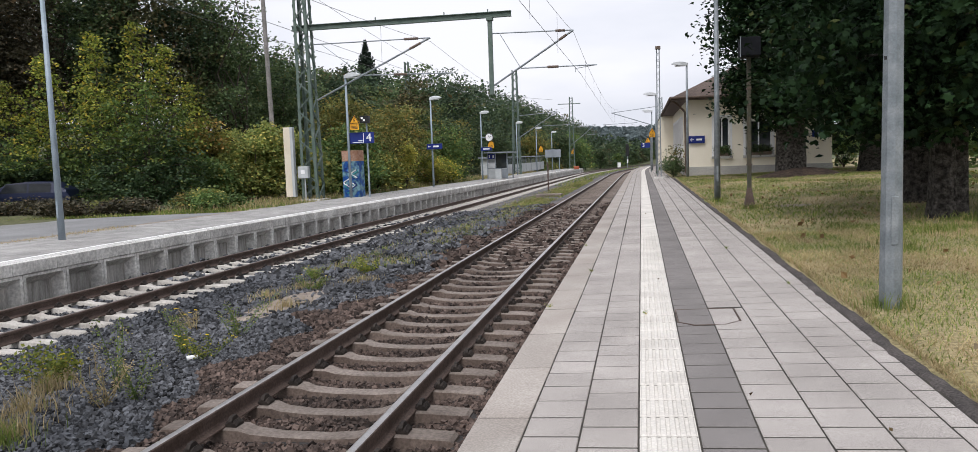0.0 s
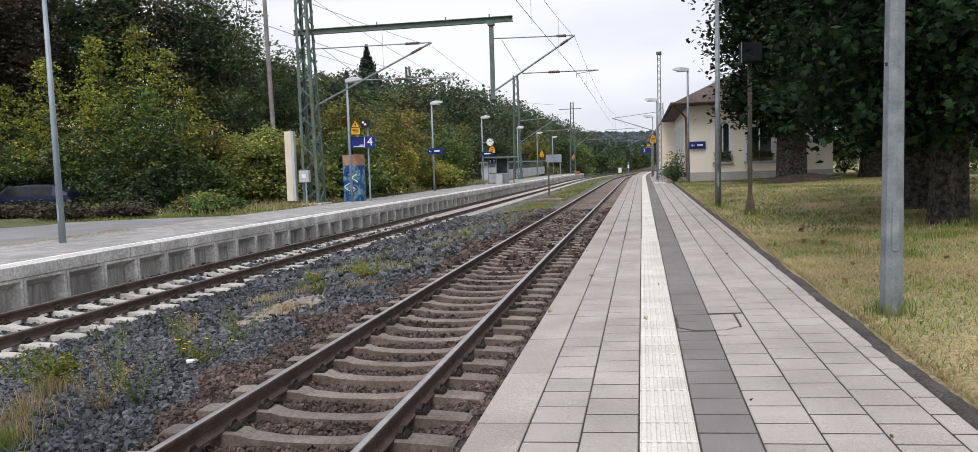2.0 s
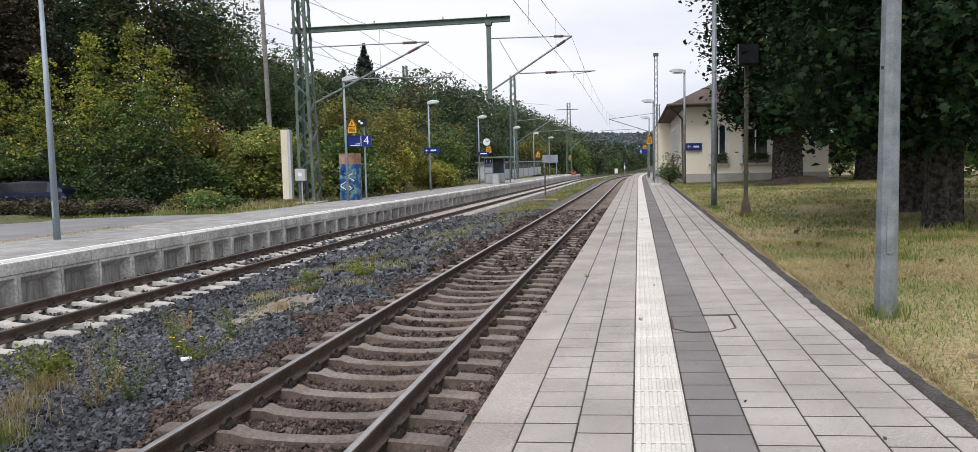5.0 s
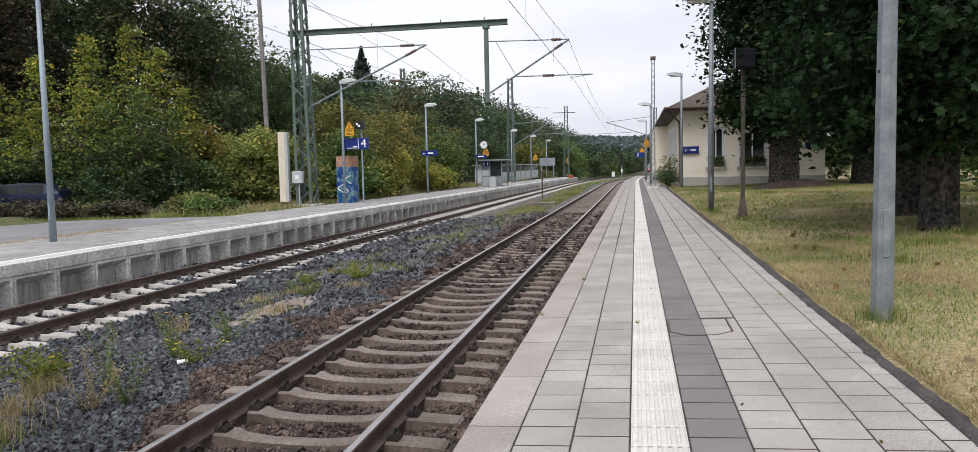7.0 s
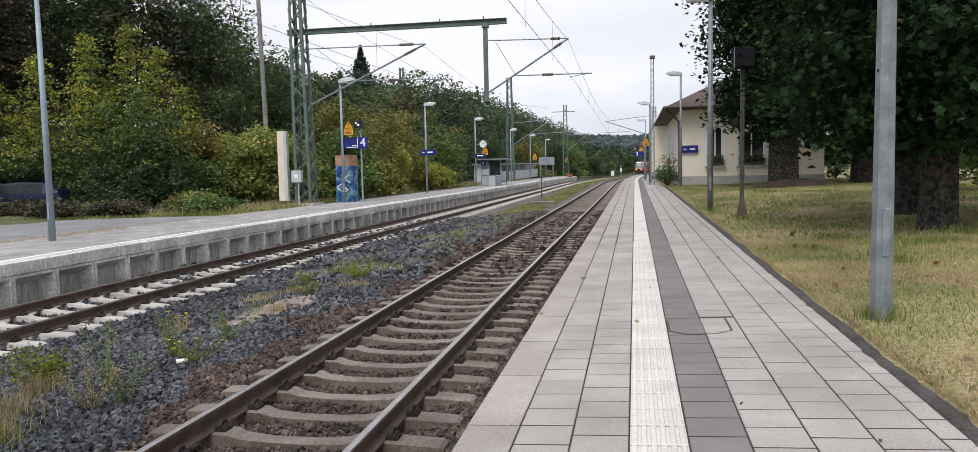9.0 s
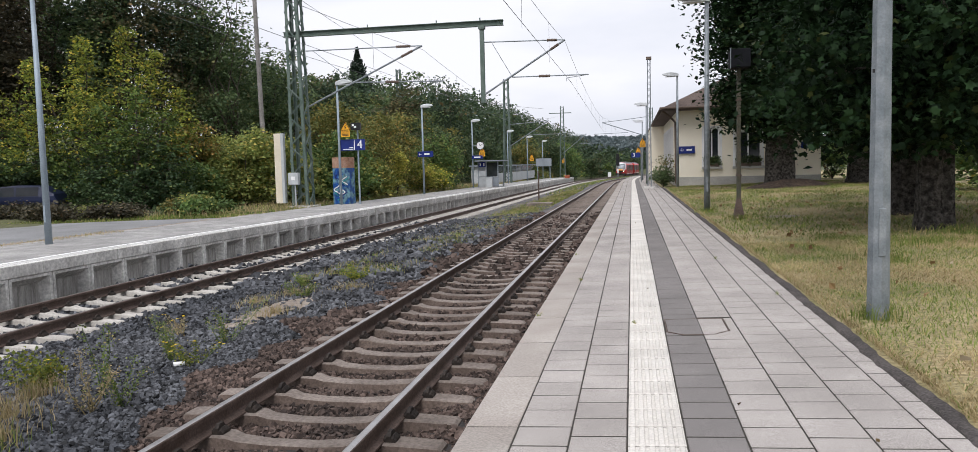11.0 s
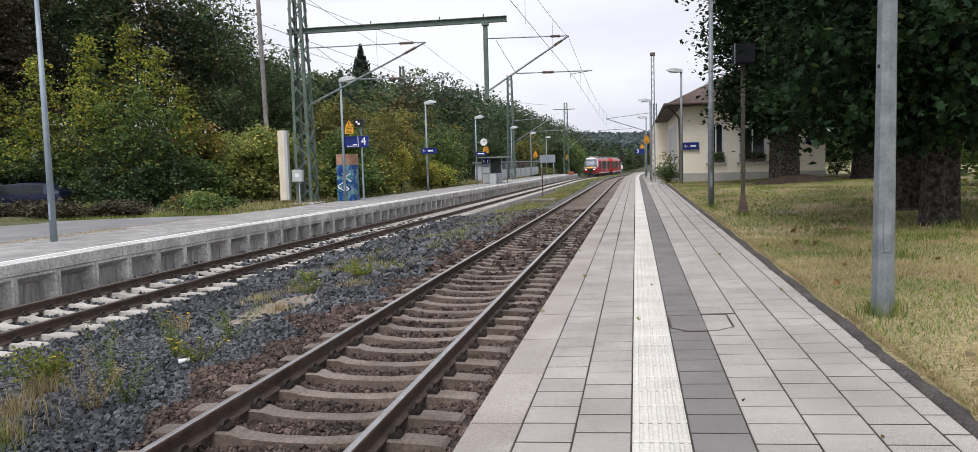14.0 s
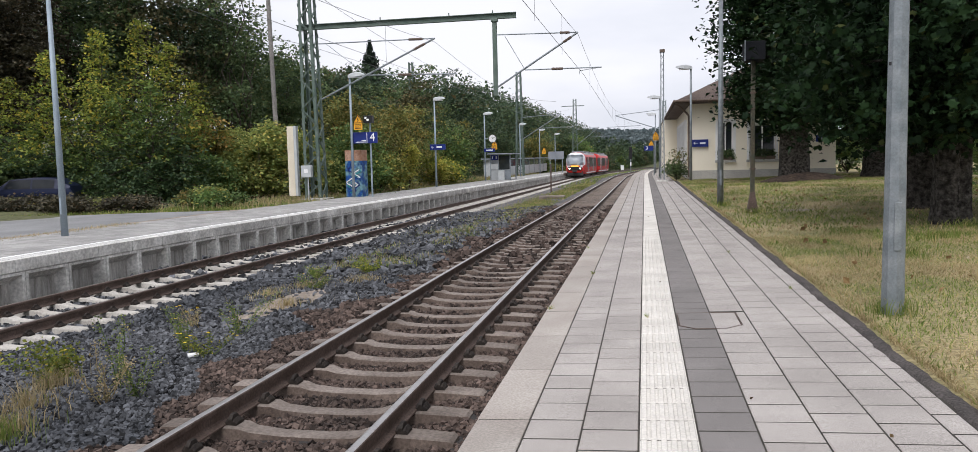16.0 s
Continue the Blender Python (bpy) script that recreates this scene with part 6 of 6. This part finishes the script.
        for s in (-1, 1):
            part("headlight", tubes(((s * 0.74, -0.14, 1.25), (s * 0.74, 0.0, 1.25), 0.105), seg=14), lamp_glow, car, "lit white headlight")
            part("front_cheek", boxes((s * 1.05 - 0.14, s * 1.05 + 0.14, 0.28, 0.8, 0.75, 2.2), bevel=0.06), red_mat, car, "red front corner")
        part("top_light", tubes(((0, 0.62, 3.2), (0, 1.0, 3.2), 0.06), seg=10), lamp_glow, car, "upper headlight")
        part("coupler", boxes((-0.3, 0.3, -0.45, 0.3, 0.72, 1.0), bevel=0.04), train_dark, car)
        part("apron", boxes((-1.15, 1.15, 0.1, 1.3, 0.18, 0.9), bevel=0.12), train_dark, car, "dark front apron")
    part("underframe", boxes((-1.2, 1.2, 2.4, 18.6, 0.22, 0.56), bevel=0.04), train_dark, car)
    for y0, y1 in ((3.2, 6.0), (8.0, 12.5), (14.5, 17.0)):
        part("roof_unit", boxes((-0.8, 0.8, y0, y1, 3.5, 3.74), bevel=0.06), train_grey, car, "grey roof equipment")
    for yc in (4.0, 17.0):
        bg_ = part("bogie", boxes((-1.05, 1.05, yc - 1.3, yc + 1.3, 0.3, 0.6), bevel=0.05), train_dark, car)
        for dy in (-0.95, 0.95):
            for s in (-1, 1):
                part("wheel", tubes(((s * 0.70, yc + dy, 0.385), (s * 0.82, yc + dy, 0.385), 0.385), seg=20), train_dark, bg_)
    return car


front_car = railcar("red regional diesel railcar with lit headlights, running along the far track", True)
rear_car = railcar("red rear railcar coupled behind the leading car", False)


# ---- grass, weeds, litter ----
def blades(name, label, count, place, height, width, mat, seed, lean=0.5, category="grass"):
    """Many single blades: each a bent, tapered strip."""
    g = np.random.default_rng(seed)
    pts = []
    tries = 0
    while len(pts) < count and tries < count * 6:
        tries += 1
        p = place(g)
        if p is not None:
            pts.append(p)
    p = np.array(pts)
    n = len(p)
    h = height * g.uniform(0.45, 1.25, (n, 1))
    w = width * g.uniform(0.6, 1.4, (n, 1))
    a = g.uniform(0, 2 * np.pi, n)
    side = np.stack([np.cos(a), np.sin(a), np.zeros(n)], -1)
    b = g.uniform(0, 2 * np.pi, n)
    out = np.stack([np.cos(b), np.sin(b), np.zeros(n)], -1) * (lean * g.uniform(0.1, 1.3, (n, 1)))
    up = np.array([0, 0, 1.0])
    mid = p + h * (0.55 * up + 0.25 * out)
    tip = p + h * (0.95 * up + 0.95 * out)
    v = np.stack([p - side * w, p + side * w, mid + side * w * 0.7, mid - side * w * 0.7, tip], 1)
    f = (np.array([(0, 1, 2), (0, 2, 3), (3, 2, 4)])[None] + 5 * np.arange(n)[:, None, None]).reshape(-1, 3)
    return tagged(soup(name, v.reshape(-1, 3), f, mat), label, category, kind="stuff")


def patch(x, y, k=1.0):
    """Slow variation from dry to green over the lawn."""
    return noise.noise(Vector((x * 0.55 * k, y * 0.4 * k, 3.1)))


def lawn_spot(x0, x1, y0, y1, green, power=1.0):
    def place(g):
        x = x0 + (x1 - x0) * g.random()
        y = y0 + (y1 - y0) * g.random() ** power
        wet = 1.3 * patch(x, y) + 0.8 * patch(x, y, 3.1) + 0.035 * (min(y, 16) - 11.5)
        if (wet > g.normal() * 0.14) != green:
            return None
        return (x, y, lawn_z(x, y) - 0.01)
    return place


blades("dry_grass", "dry straw-coloured grass near the paving", 42000, lawn_spot(1.78, 6.2, 3.6, 13, False, 0.9), 0.06, 0.0036, straw_leaf, 11, 2.2)
blades("lawn_grass", "short green lawn grass in patches", 24000, lawn_spot(1.78, 6.5, 3.6, 14, True, 0.9), 0.055, 0.0034, grass_leaf, 12, 1.5)
blades("dry_grass", "dry straw-coloured grass under the trees", 16000, lawn_spot(1.8, 12, 12, 42, False), 0.07, 0.008, straw_leaf, 13, 2.0)
blades("lawn_grass", "green lawn grass under the trees", 42000, lawn_spot(1.8, 13, 12, 43, True), 0.08, 0.008, grass_leaf, 14, 1.5)


def ring_tuft(cx, cy, r, base):
    def place(g):
        a, q = g.uniform(0, 2 * math.pi), r * abs(g.normal()) * 0.6
        x, y = cx + q * math.cos(a), cy + q * math.sin(a)
        return (x, y, base(x, y) - 0.01)
    return place


for k, (x, y, r) in enumerate(((2.02, 6.9, 0.2), (5.1, 13.6, 0.9), (2.4, 18.25, 0.3), (1.97, 21.15, 0.25), (4.2, 12.2, 0.6), (3.2, 10.5, 0.5))):
    blades("grass_tuft", "longer green grass tuft in the lawn", 420, ring_tuft(x, y, r, lawn_z), 0.15, 0.004, grass_leaf, 60 + k, 0.7, "grass tuft")


def middle_grass(g):
    y = 15.5 + 58 * g.random() ** 1.2
    x = -6.1 + 0.75 * g.normal() + 0.02 * (y - 15)
    keep = noise.noise(Vector((x * 0.7, y * 0.35, 9.0))) + 0.012 * (y - 22)
    if x > -4.5 or x < -8.1 or keep < g.normal() * 0.08:
        return None
    return (x + both_bend(y), y, bed_z(x, y) - 0.02)


blades("weedy_grass", "green weedy grass growing in the ballast between the tracks", 22000, middle_grass, 0.17, 0.007, grass_leaf, 21, 0.5)
blades("weedy_grass", "dry grass stalks between the tracks", 7000, middle_grass, 0.22, 0.005, straw_leaf, 22, 0.35)


def far_middle(g):
    y = 70 + 90 * g.random()
    x = near_line(y) - 1.9 - (near_line(y) - far_line(y) - 3.6) * g.random()
    return (x, y, bed_z(x - both_bend(y), y) - 0.02)


blades("weedy_grass", "weeds between the curving tracks", 2600, far_middle, 0.25, 0.02, grass_leaf, 23, 0.5)


def verge_spot(g):
    y = 28 + 86 * g.random() ** 1.2
    x = -15.0 - 4.5 * g.random()
    if y < 29.5 and x > -15.6:
        return None
    return (x + left_shift(y), y, left_top(y) - 0.06)


blades("verge_grass", "long uneven grass along the back of the far platform", 14000, verge_spot, 0.15, 0.010, grass_leaf, 24, 0.6)
blades("verge_grass", "dry stalks along the back of the far platform", 9000, verge_spot, 0.34, 0.008, straw_leaf, 25, 0.5)


def yard_edge(g):
    u = g.random()
    x, y = -15.4 - 12.5 * u + g.normal() * 0.2, 27.7 + g.random() ** 2 * 3.4 - 5.8 * u
    return (x, y, left_top(y) - 0.06)


blades("verge_grass", "rough grass at the back of the asphalt yard", 5000, yard_edge, 0.12, 0.010, grass_leaf, 26, 0.6)
blades("sparse_grass", "sparse grass in the sandy verge", 1600, lambda g: (-15.3 + 0.9 * g.random(), 12 + 8 * g.random(), left_top(15) - 0.03), 0.08, 0.004, straw_leaf, 27, 0.8)
blades("joint_weed", "small weeds in the gap beside the rail", 420, lambda g: (-1.15 + 0.1 * g.random(), 16 + 22 * g.random(), -0.78 + 0.2 * g.random()), 0.25, 0.012, bush_leaf, 28, 0.6)

# sandy patch with dry growth between the tracks
def mound(name, label, cx, cy, rx, ry, h, base, mat, seed, category="soil"):
    g = random.Random(seed)
    bm = bmesh.new()
    rows = []
    for k in range(6):
        q = k / 5
        rows.append([bm.verts.new((cx + rx * q * (1 + 0.18 * math.sin(3 * a + seed)) * math.cos(a), cy + ry * q * (1 + 0.15 * math.sin(4 * a + seed)) * math.sin(a),
                                   base(cx + rx * q * math.cos(a), cy + ry * q * math.sin(a)) + h * (1 - q * q) - 0.02 + g.uniform(-0.012, 0.012) * (1 - q))) for a in [2 * math.pi * i / 20 for i in range(20)]])
    for a, b in zip(rows, rows[1:]):
        for i in range(20):
            bm.faces.new((a[i], b[i], b[(i + 1) % 20], a[(i + 1) % 20]))
    return tagged(part(name, bm, mat, smooth=True), label, category)


mound("sand_patch", "bare sandy patch in the ballast", -5.85, 11.7, 0.66, 1.85, 0.055, bed_z, soil_mat, 3)
mound("soil_mound", "dark heap of soil and leaves round the tree's foot", 6.9, 35.4, 1.9, 1.0, 0.36, lawn_z, material("dark_leaf_soil", (0.03, 0.022, 0.017), (0.075, 0.052, 0.038), 2, 12, 0.95, grain=0.5, bump=1.0, depth=0.05), 5)
mound("bare_patch", "bare earth patch in the lawn", 3.4, 18.8, 0.6, 0.5, 0.05, lawn_z, soil_mat, 6)
for k, (x, y) in enumerate(((-6.3, 13.4), (-5.6, 11.2), (-6.6, 12.5), (-5.2, 13.6))):
    blades("dry_weed", "brownish dry growth on the sandy patch", 260, ring_tuft(x, y, 0.45, bed_z), 0.18, 0.004, straw_leaf, 80 + k, 0.5, "weed")


def weed(label, at, height, stems, mat, seed, leaf=0.03, per=34, flowers=0, spread=0.18):
    """A wild plant: thin stems set with small leaves, some with yellow flower heads."""
    rng, rr = np.random.default_rng(seed), random.Random(seed)
    w = thing("weed", label, "weed", at, group="weeds in the ballast")
    cs = []
    heads = []
    for k in range(stems):
        top = Vector((rr.gauss(0, spread), rr.gauss(0, spread), height * rr.uniform(0.6, 1.05)))
        part("stem", limb(bmesh.new(), (rr.uniform(-0.04, 0.04), rr.uniform(-0.04, 0.04), -0.04), top, 0.006, 0.003, rr, 4, 3, 0.04), straw_leaf if mat is straw_leaf else bush_leaf, w)
        for i in range(7):
            u = 0.2 + 0.8 * i / 6
            cs.append((top.x * u, top.y * u, top.z * u))
        heads.append(top)
    v, f = leaf_cloud(np.array(cs), leaf * 1.6, max(2, per // 7), leaf, rng)
    tagged(soup("leaves", v, f, mat, w), kind="stuff")
    for k in range(flowers):
        q = heads[k % len(heads)] + Vector((rr.uniform(-0.06, 0.06), rr.uniform(-0.06, 0.06), rr.uniform(-0.02, 0.05)))
        bm = bmesh.new()
        for j in range(8):
            a = 2 * math.pi * j / 8
            bm.faces.new([bm.verts.new(q + Vector(p)) for p in ((0, 0, 0.004), (0.016 * math.cos(a - 0.3), 0.016 * math.sin(a - 0.3), 0.008), (0.024 * math.cos(a), 0.024 * math.sin(a), 0.006), (0.016 * math.cos(a + 0.3), 0.016 * math.sin(a + 0.3), 0.008))])
        part("flower", bm, flower_mat, w, "small yellow flower head")
    return w


flower_mat = material("yellow_petals", (0.75, 0.52, 0.02), (0.85, 0.62, 0.04), 30, 60, 0.7, grain=0.1, bump=0)
for k, (x, y, h, st, m, lf, fl, lab) in enumerate((
        (-5.25, 6.75, 0.95, 3, grass_leaf, 0.035, 0, "tall thin weed with narrow leaves in the ballast"),
        (-5.1, 6.3, 0.6, 5, straw_leaf, 0.03, 0, "half-dry bushy weed in the ballast"),
        (-4.9, 6.5, 0.55, 4, grass_leaf, 0.03, 0, "thin feathery weed in the ballast"),
        (-6.5, 7.35, 0.40, 7, maple_leaf, 0.07, 2, "leafy bright green weed with yellow flowers"),
        (-5.55, 8.35, 0.55, 6, grass_leaf, 0.03, 0, "feathery green weed beside yellow flowers"),
        (-5.15, 8.15, 0.30, 5, maple_leaf, 0.035, 8, "low ragwort with yellow flowers in the ballast"),
        (-5.35, 9.3, 0.55, 6, grass_leaf, 0.03, 0, "feathery green weed in the ballast"),
        (-6.4, 9.9, 0.3, 5, straw_leaf, 0.025, 7, "low weed with scattered yellow flowers"),
        (-5.9, 13.0, 0.35, 6, grass_leaf, 0.035, 3, "low weed at the sandy patch"),
        (-5.5, 14.8, 0.32, 7, maple_leaf, 0.05, 2, "bright green weed clump"),
        (-6.6, 14.6, 0.3, 6, grass_leaf, 0.04, 2, "green weed clump in the ballast"))):
    weed(lab, (x, y, bed_z(x, y)), h, st, m, 500 + k, lf * 0.62, 130, fl)
for k, (x, y, r, m) in enumerate(((-5.45, 5.55, 0.35, straw_leaf), (-5.9, 6.2, 0.35, straw_leaf), (-5.3, 5.3, 0.3, grass_leaf), (-6.2, 6.9, 0.3, straw_leaf))):
    blades("dry_tuft", "dry grass tuft in the ballast beside the track", 240, ring_tuft(x, y, r, bed_z), 0.25, 0.004, m, 90 + k, 0.6, "grass tuft")
can = thing("crushed_can", "crushed white metal can lying in the ballast", "can", (-5.22, 8.0, bed_z(-5.22, 8.0) + 0.05), 30)
part("body", tubes(((-0.06, 0, 0), (0.06, 0.01, 0.01), 0.033, 0.024), seg=10), white_mat, can)
part("lid", tubes(((-0.064, 0, 0), (-0.06, 0, 0), 0.03), seg=10), galvanised_mat, can)

# fallen leaves and stones on the lawn
fall_g = np.random.default_rng(31)
fl = np.array([(1.9 + 7 * fall_g.random(), 5 + 24 * fall_g.random(), 0) for _ in range(260)])
fl[:, 2] = [lawn_z(x, y) + 0.06 for x, y, _ in fl]
v, f = leaf_cloud(fl, 0.01, 1, 0.075, fall_g)
tagged(soup("fallen_leaves", v, f, leaf_material("dead_leaves", (0.14, 0.075, 0.03), (0.28, 0.18, 0.08), (0.4, 0.34, 0.25), 0.2)), "brown dead leaves scattered on the lawn", "leaves", kind="stuff")

# planting at the building
tree("climbing_bush", "overgrown bush against the station building", (1.95, 46.2, 0.0), 2.2, 0.15, (0.42, 0.8, 0.95), 0.05, rust_leaf, 601, 30, 16, 0.10, 0.3)
tree("bush", "dark low bush at the corner of the building", (1.75, 44.6, 0.0), 1.0, 0.1, (0.65, 0.7, 0.55), 0.04, wood_leaf, 602, 50, 34, 0.10, 0.2)
tree("bush", "green shrub beside the building's far corner", (11.2, 46.5, 0.1), 2.4, 0.2, (1.1, 1.1, 1.2), 0.05, bush_leaf, 603, 60, 30, 0.16, 0.3)
tree("bush", "green hedge bush behind the trees", (14.0, 44.0, 0.1), 2.6, 0.2, (2.2, 1.5, 1.3), 0.05, bush_leaf, 604, 70, 30, 0.2, 0.4)
tree("bush", "green hedge bush at the far side of the lawn", (11.5, 27.0, 0.2), 2.2, 0.2, (2.0, 1.6, 1.2), 0.05, bush_leaf, 605, 80, 30, 0.16, 0.36)
tree("bush", "hedge bush at the far side of the lawn", (15.5, 33.0, 0.2), 2.8, 0.2, (2.6, 2.0, 1.5), 0.05, bush_leaf, 606, 80, 30, 0.2, 0.45)
tree("bush", "hedge bush closing the lawn", (19.0, 40.0, 0.2), 3.0, 0.2, (3.2, 2.4, 1.7), 0.05, wood_leaf, 607, 90, 30, 0.24, 0.5)
for u0, u1 in ((3.95, 4.75), (5.6, 6.95)):
    fb = thing("flower_box", "window box full of trailing green plants", "flower box", ((u0 + u1) / 2, 43.93, 1.1))
    w = (u1 - u0) / 2 - 0.03
    part("box", boxes((-w, w, -0.09, 0.09, 0.0, 0.18), bevel=0.01), eave_mat, fb)
    fg = np.random.default_rng(int(u0 * 10))
    for k in range(5):
        px = -w + 2 * w * (k + 0.5) / 5
        cs = np.stack([fg.uniform(px - 0.1, px + 0.1, 9), fg.uniform(-0.1, 0.05, 9), fg.uniform(0.1, 0.5, 9)], -1)
        v, f = leaf_cloud(cs, 0.08, 14, 0.085, fg)
        tagged(soup("plant", v, f, wood_leaf, fb), kind="stuff")



# spruces on the skyline
def spruce(label, at, height, r, seed):
    rng = np.random.default_rng(seed)
    s = thing("spruce_tree", label, "tree", at, group="spruces")
    part("trunk", tubes(((0, 0, -0.5), (0, 0, height * 0.98), 0.25, 0.03), seg=8), twig_mat, s)
    vs, fs = [], []
    for low, high, spread, size in ((0, 44, 0.34, 0.42), (44, 62, 0.2, 0.32), (62, 70, 0.09, 0.22)):
        cs = []
        for k in range(low, high):
            u = k / 70
            rr = r * (1 - u) * (0.75 + 0.4 * (k % 4) / 3)
            for j in range(9):
                a = 2 * math.pi * (j / 9 + 0.13 * k)
                for q in (0.3, 0.65, 1.0):
                    cs.append((rr * q * math.cos(a), rr * q * math.sin(a), height * (0.1 + 0.9 * u) - rr * q * 0.5))
        v, f = leaf_cloud(np.array(cs), spread, 7, size, rng, 1.2)
        fs.append(f + sum(len(x) for x in vs))
        vs.append(v)
    v, f = np.concatenate(vs), np.concatenate(fs)
    soup("needles", v, f, spruce_leaf, s)
    return s


spruce("dark spruce standing above the wood", (-43.5, 120.0, hill(-43.5, 120)), 19.9 - hill(-43.5, 120) + 1.2, 6.6, 1)
spruce("dark spruce above the wood's edge", (-47.5, 121.0, hill(-47.5, 121)), 17.2 - hill(-47.5, 121), 5.6, 2)

# litter and small growth on the paving
pl = np.array([(-0.85 + 2.4 * fall_g.random(), 3.5 + 26 * fall_g.random() ** 1.3, 0) for _ in range(9)])
pl[:, 2] = [platform_z(x, y) + 0.012 for x, y, _ in pl]
v, f = leaf_cloud(pl, 0.004, 1, 0.035, fall_g)
tagged(soup("fallen_leaves", v, f, material("dry_litter", (0.05, 0.035, 0.02), (0.16, 0.11, 0.05), 20, 40, 0.9)), "small dry leaves scattered on the paving", "leaves", kind="stuff")
for k, (x, y) in enumerate(((-0.9, 7.35), (-0.64, 9.6), (-0.9, 12.4), (1.46, 8.2), (1.16, 11.3), (0.0, 6.9))):
    blades("joint_tuft", "tiny green tuft growing in a paving joint", 26, ring_tuft(x, y, 0.03, platform_z), 0.045, 0.003, grass_leaf, 140 + k, 1.0, "grass tuft")


def edge_blade(g):
    y = 3.4 + 34 * g.random() ** 1.4
    x = 1.73 + 0.06 * g.random()
    return (x, y, lawn_z(1.75, y) - 0.01)


blades("edge_grass", "straw-coloured grass leaning over the edge of the paving", 5200, edge_blade, 0.06, 0.0034, straw_leaf, 150, 1.6)


def car_pose(y_front, near_bogie, far_bogie):
    """Pose of a car whose bogies ride on the far track."""
    a = Vector((far_line(y_front + near_bogie), y_front + near_bogie, far_rail_z(y_front + near_bogie)))
    b = Vector((far_line(y_front + far_bogie), y_front + far_bogie, far_rail_z(y_front + far_bogie)))
    d = (b - a).normalized()
    o = a - d * near_bogie
    yaw = -math.degrees(math.atan2(d.x, d.y))
    return pose(o.x, o.y, o.z, math.degrees(math.asin(d.z)), 0, yaw)


def train_front(t):
    """Place of the nose along the line, in metres ahead of the camera."""
    s = 16.0 - t
    return 109.5 + 17.5 * s + 0.35 * s * s


def motions():
    """The railcar comes in along the far track, braking from about 100 to 63 km/h."""
    for car, back in ((front_car, 0.0), (rear_car, 20.75)):
        walk(car, [(0.5 * k, car_pose(train_front(0.5 * k) + back, 4.0, 17.0)) for k in range(33)])


motions()
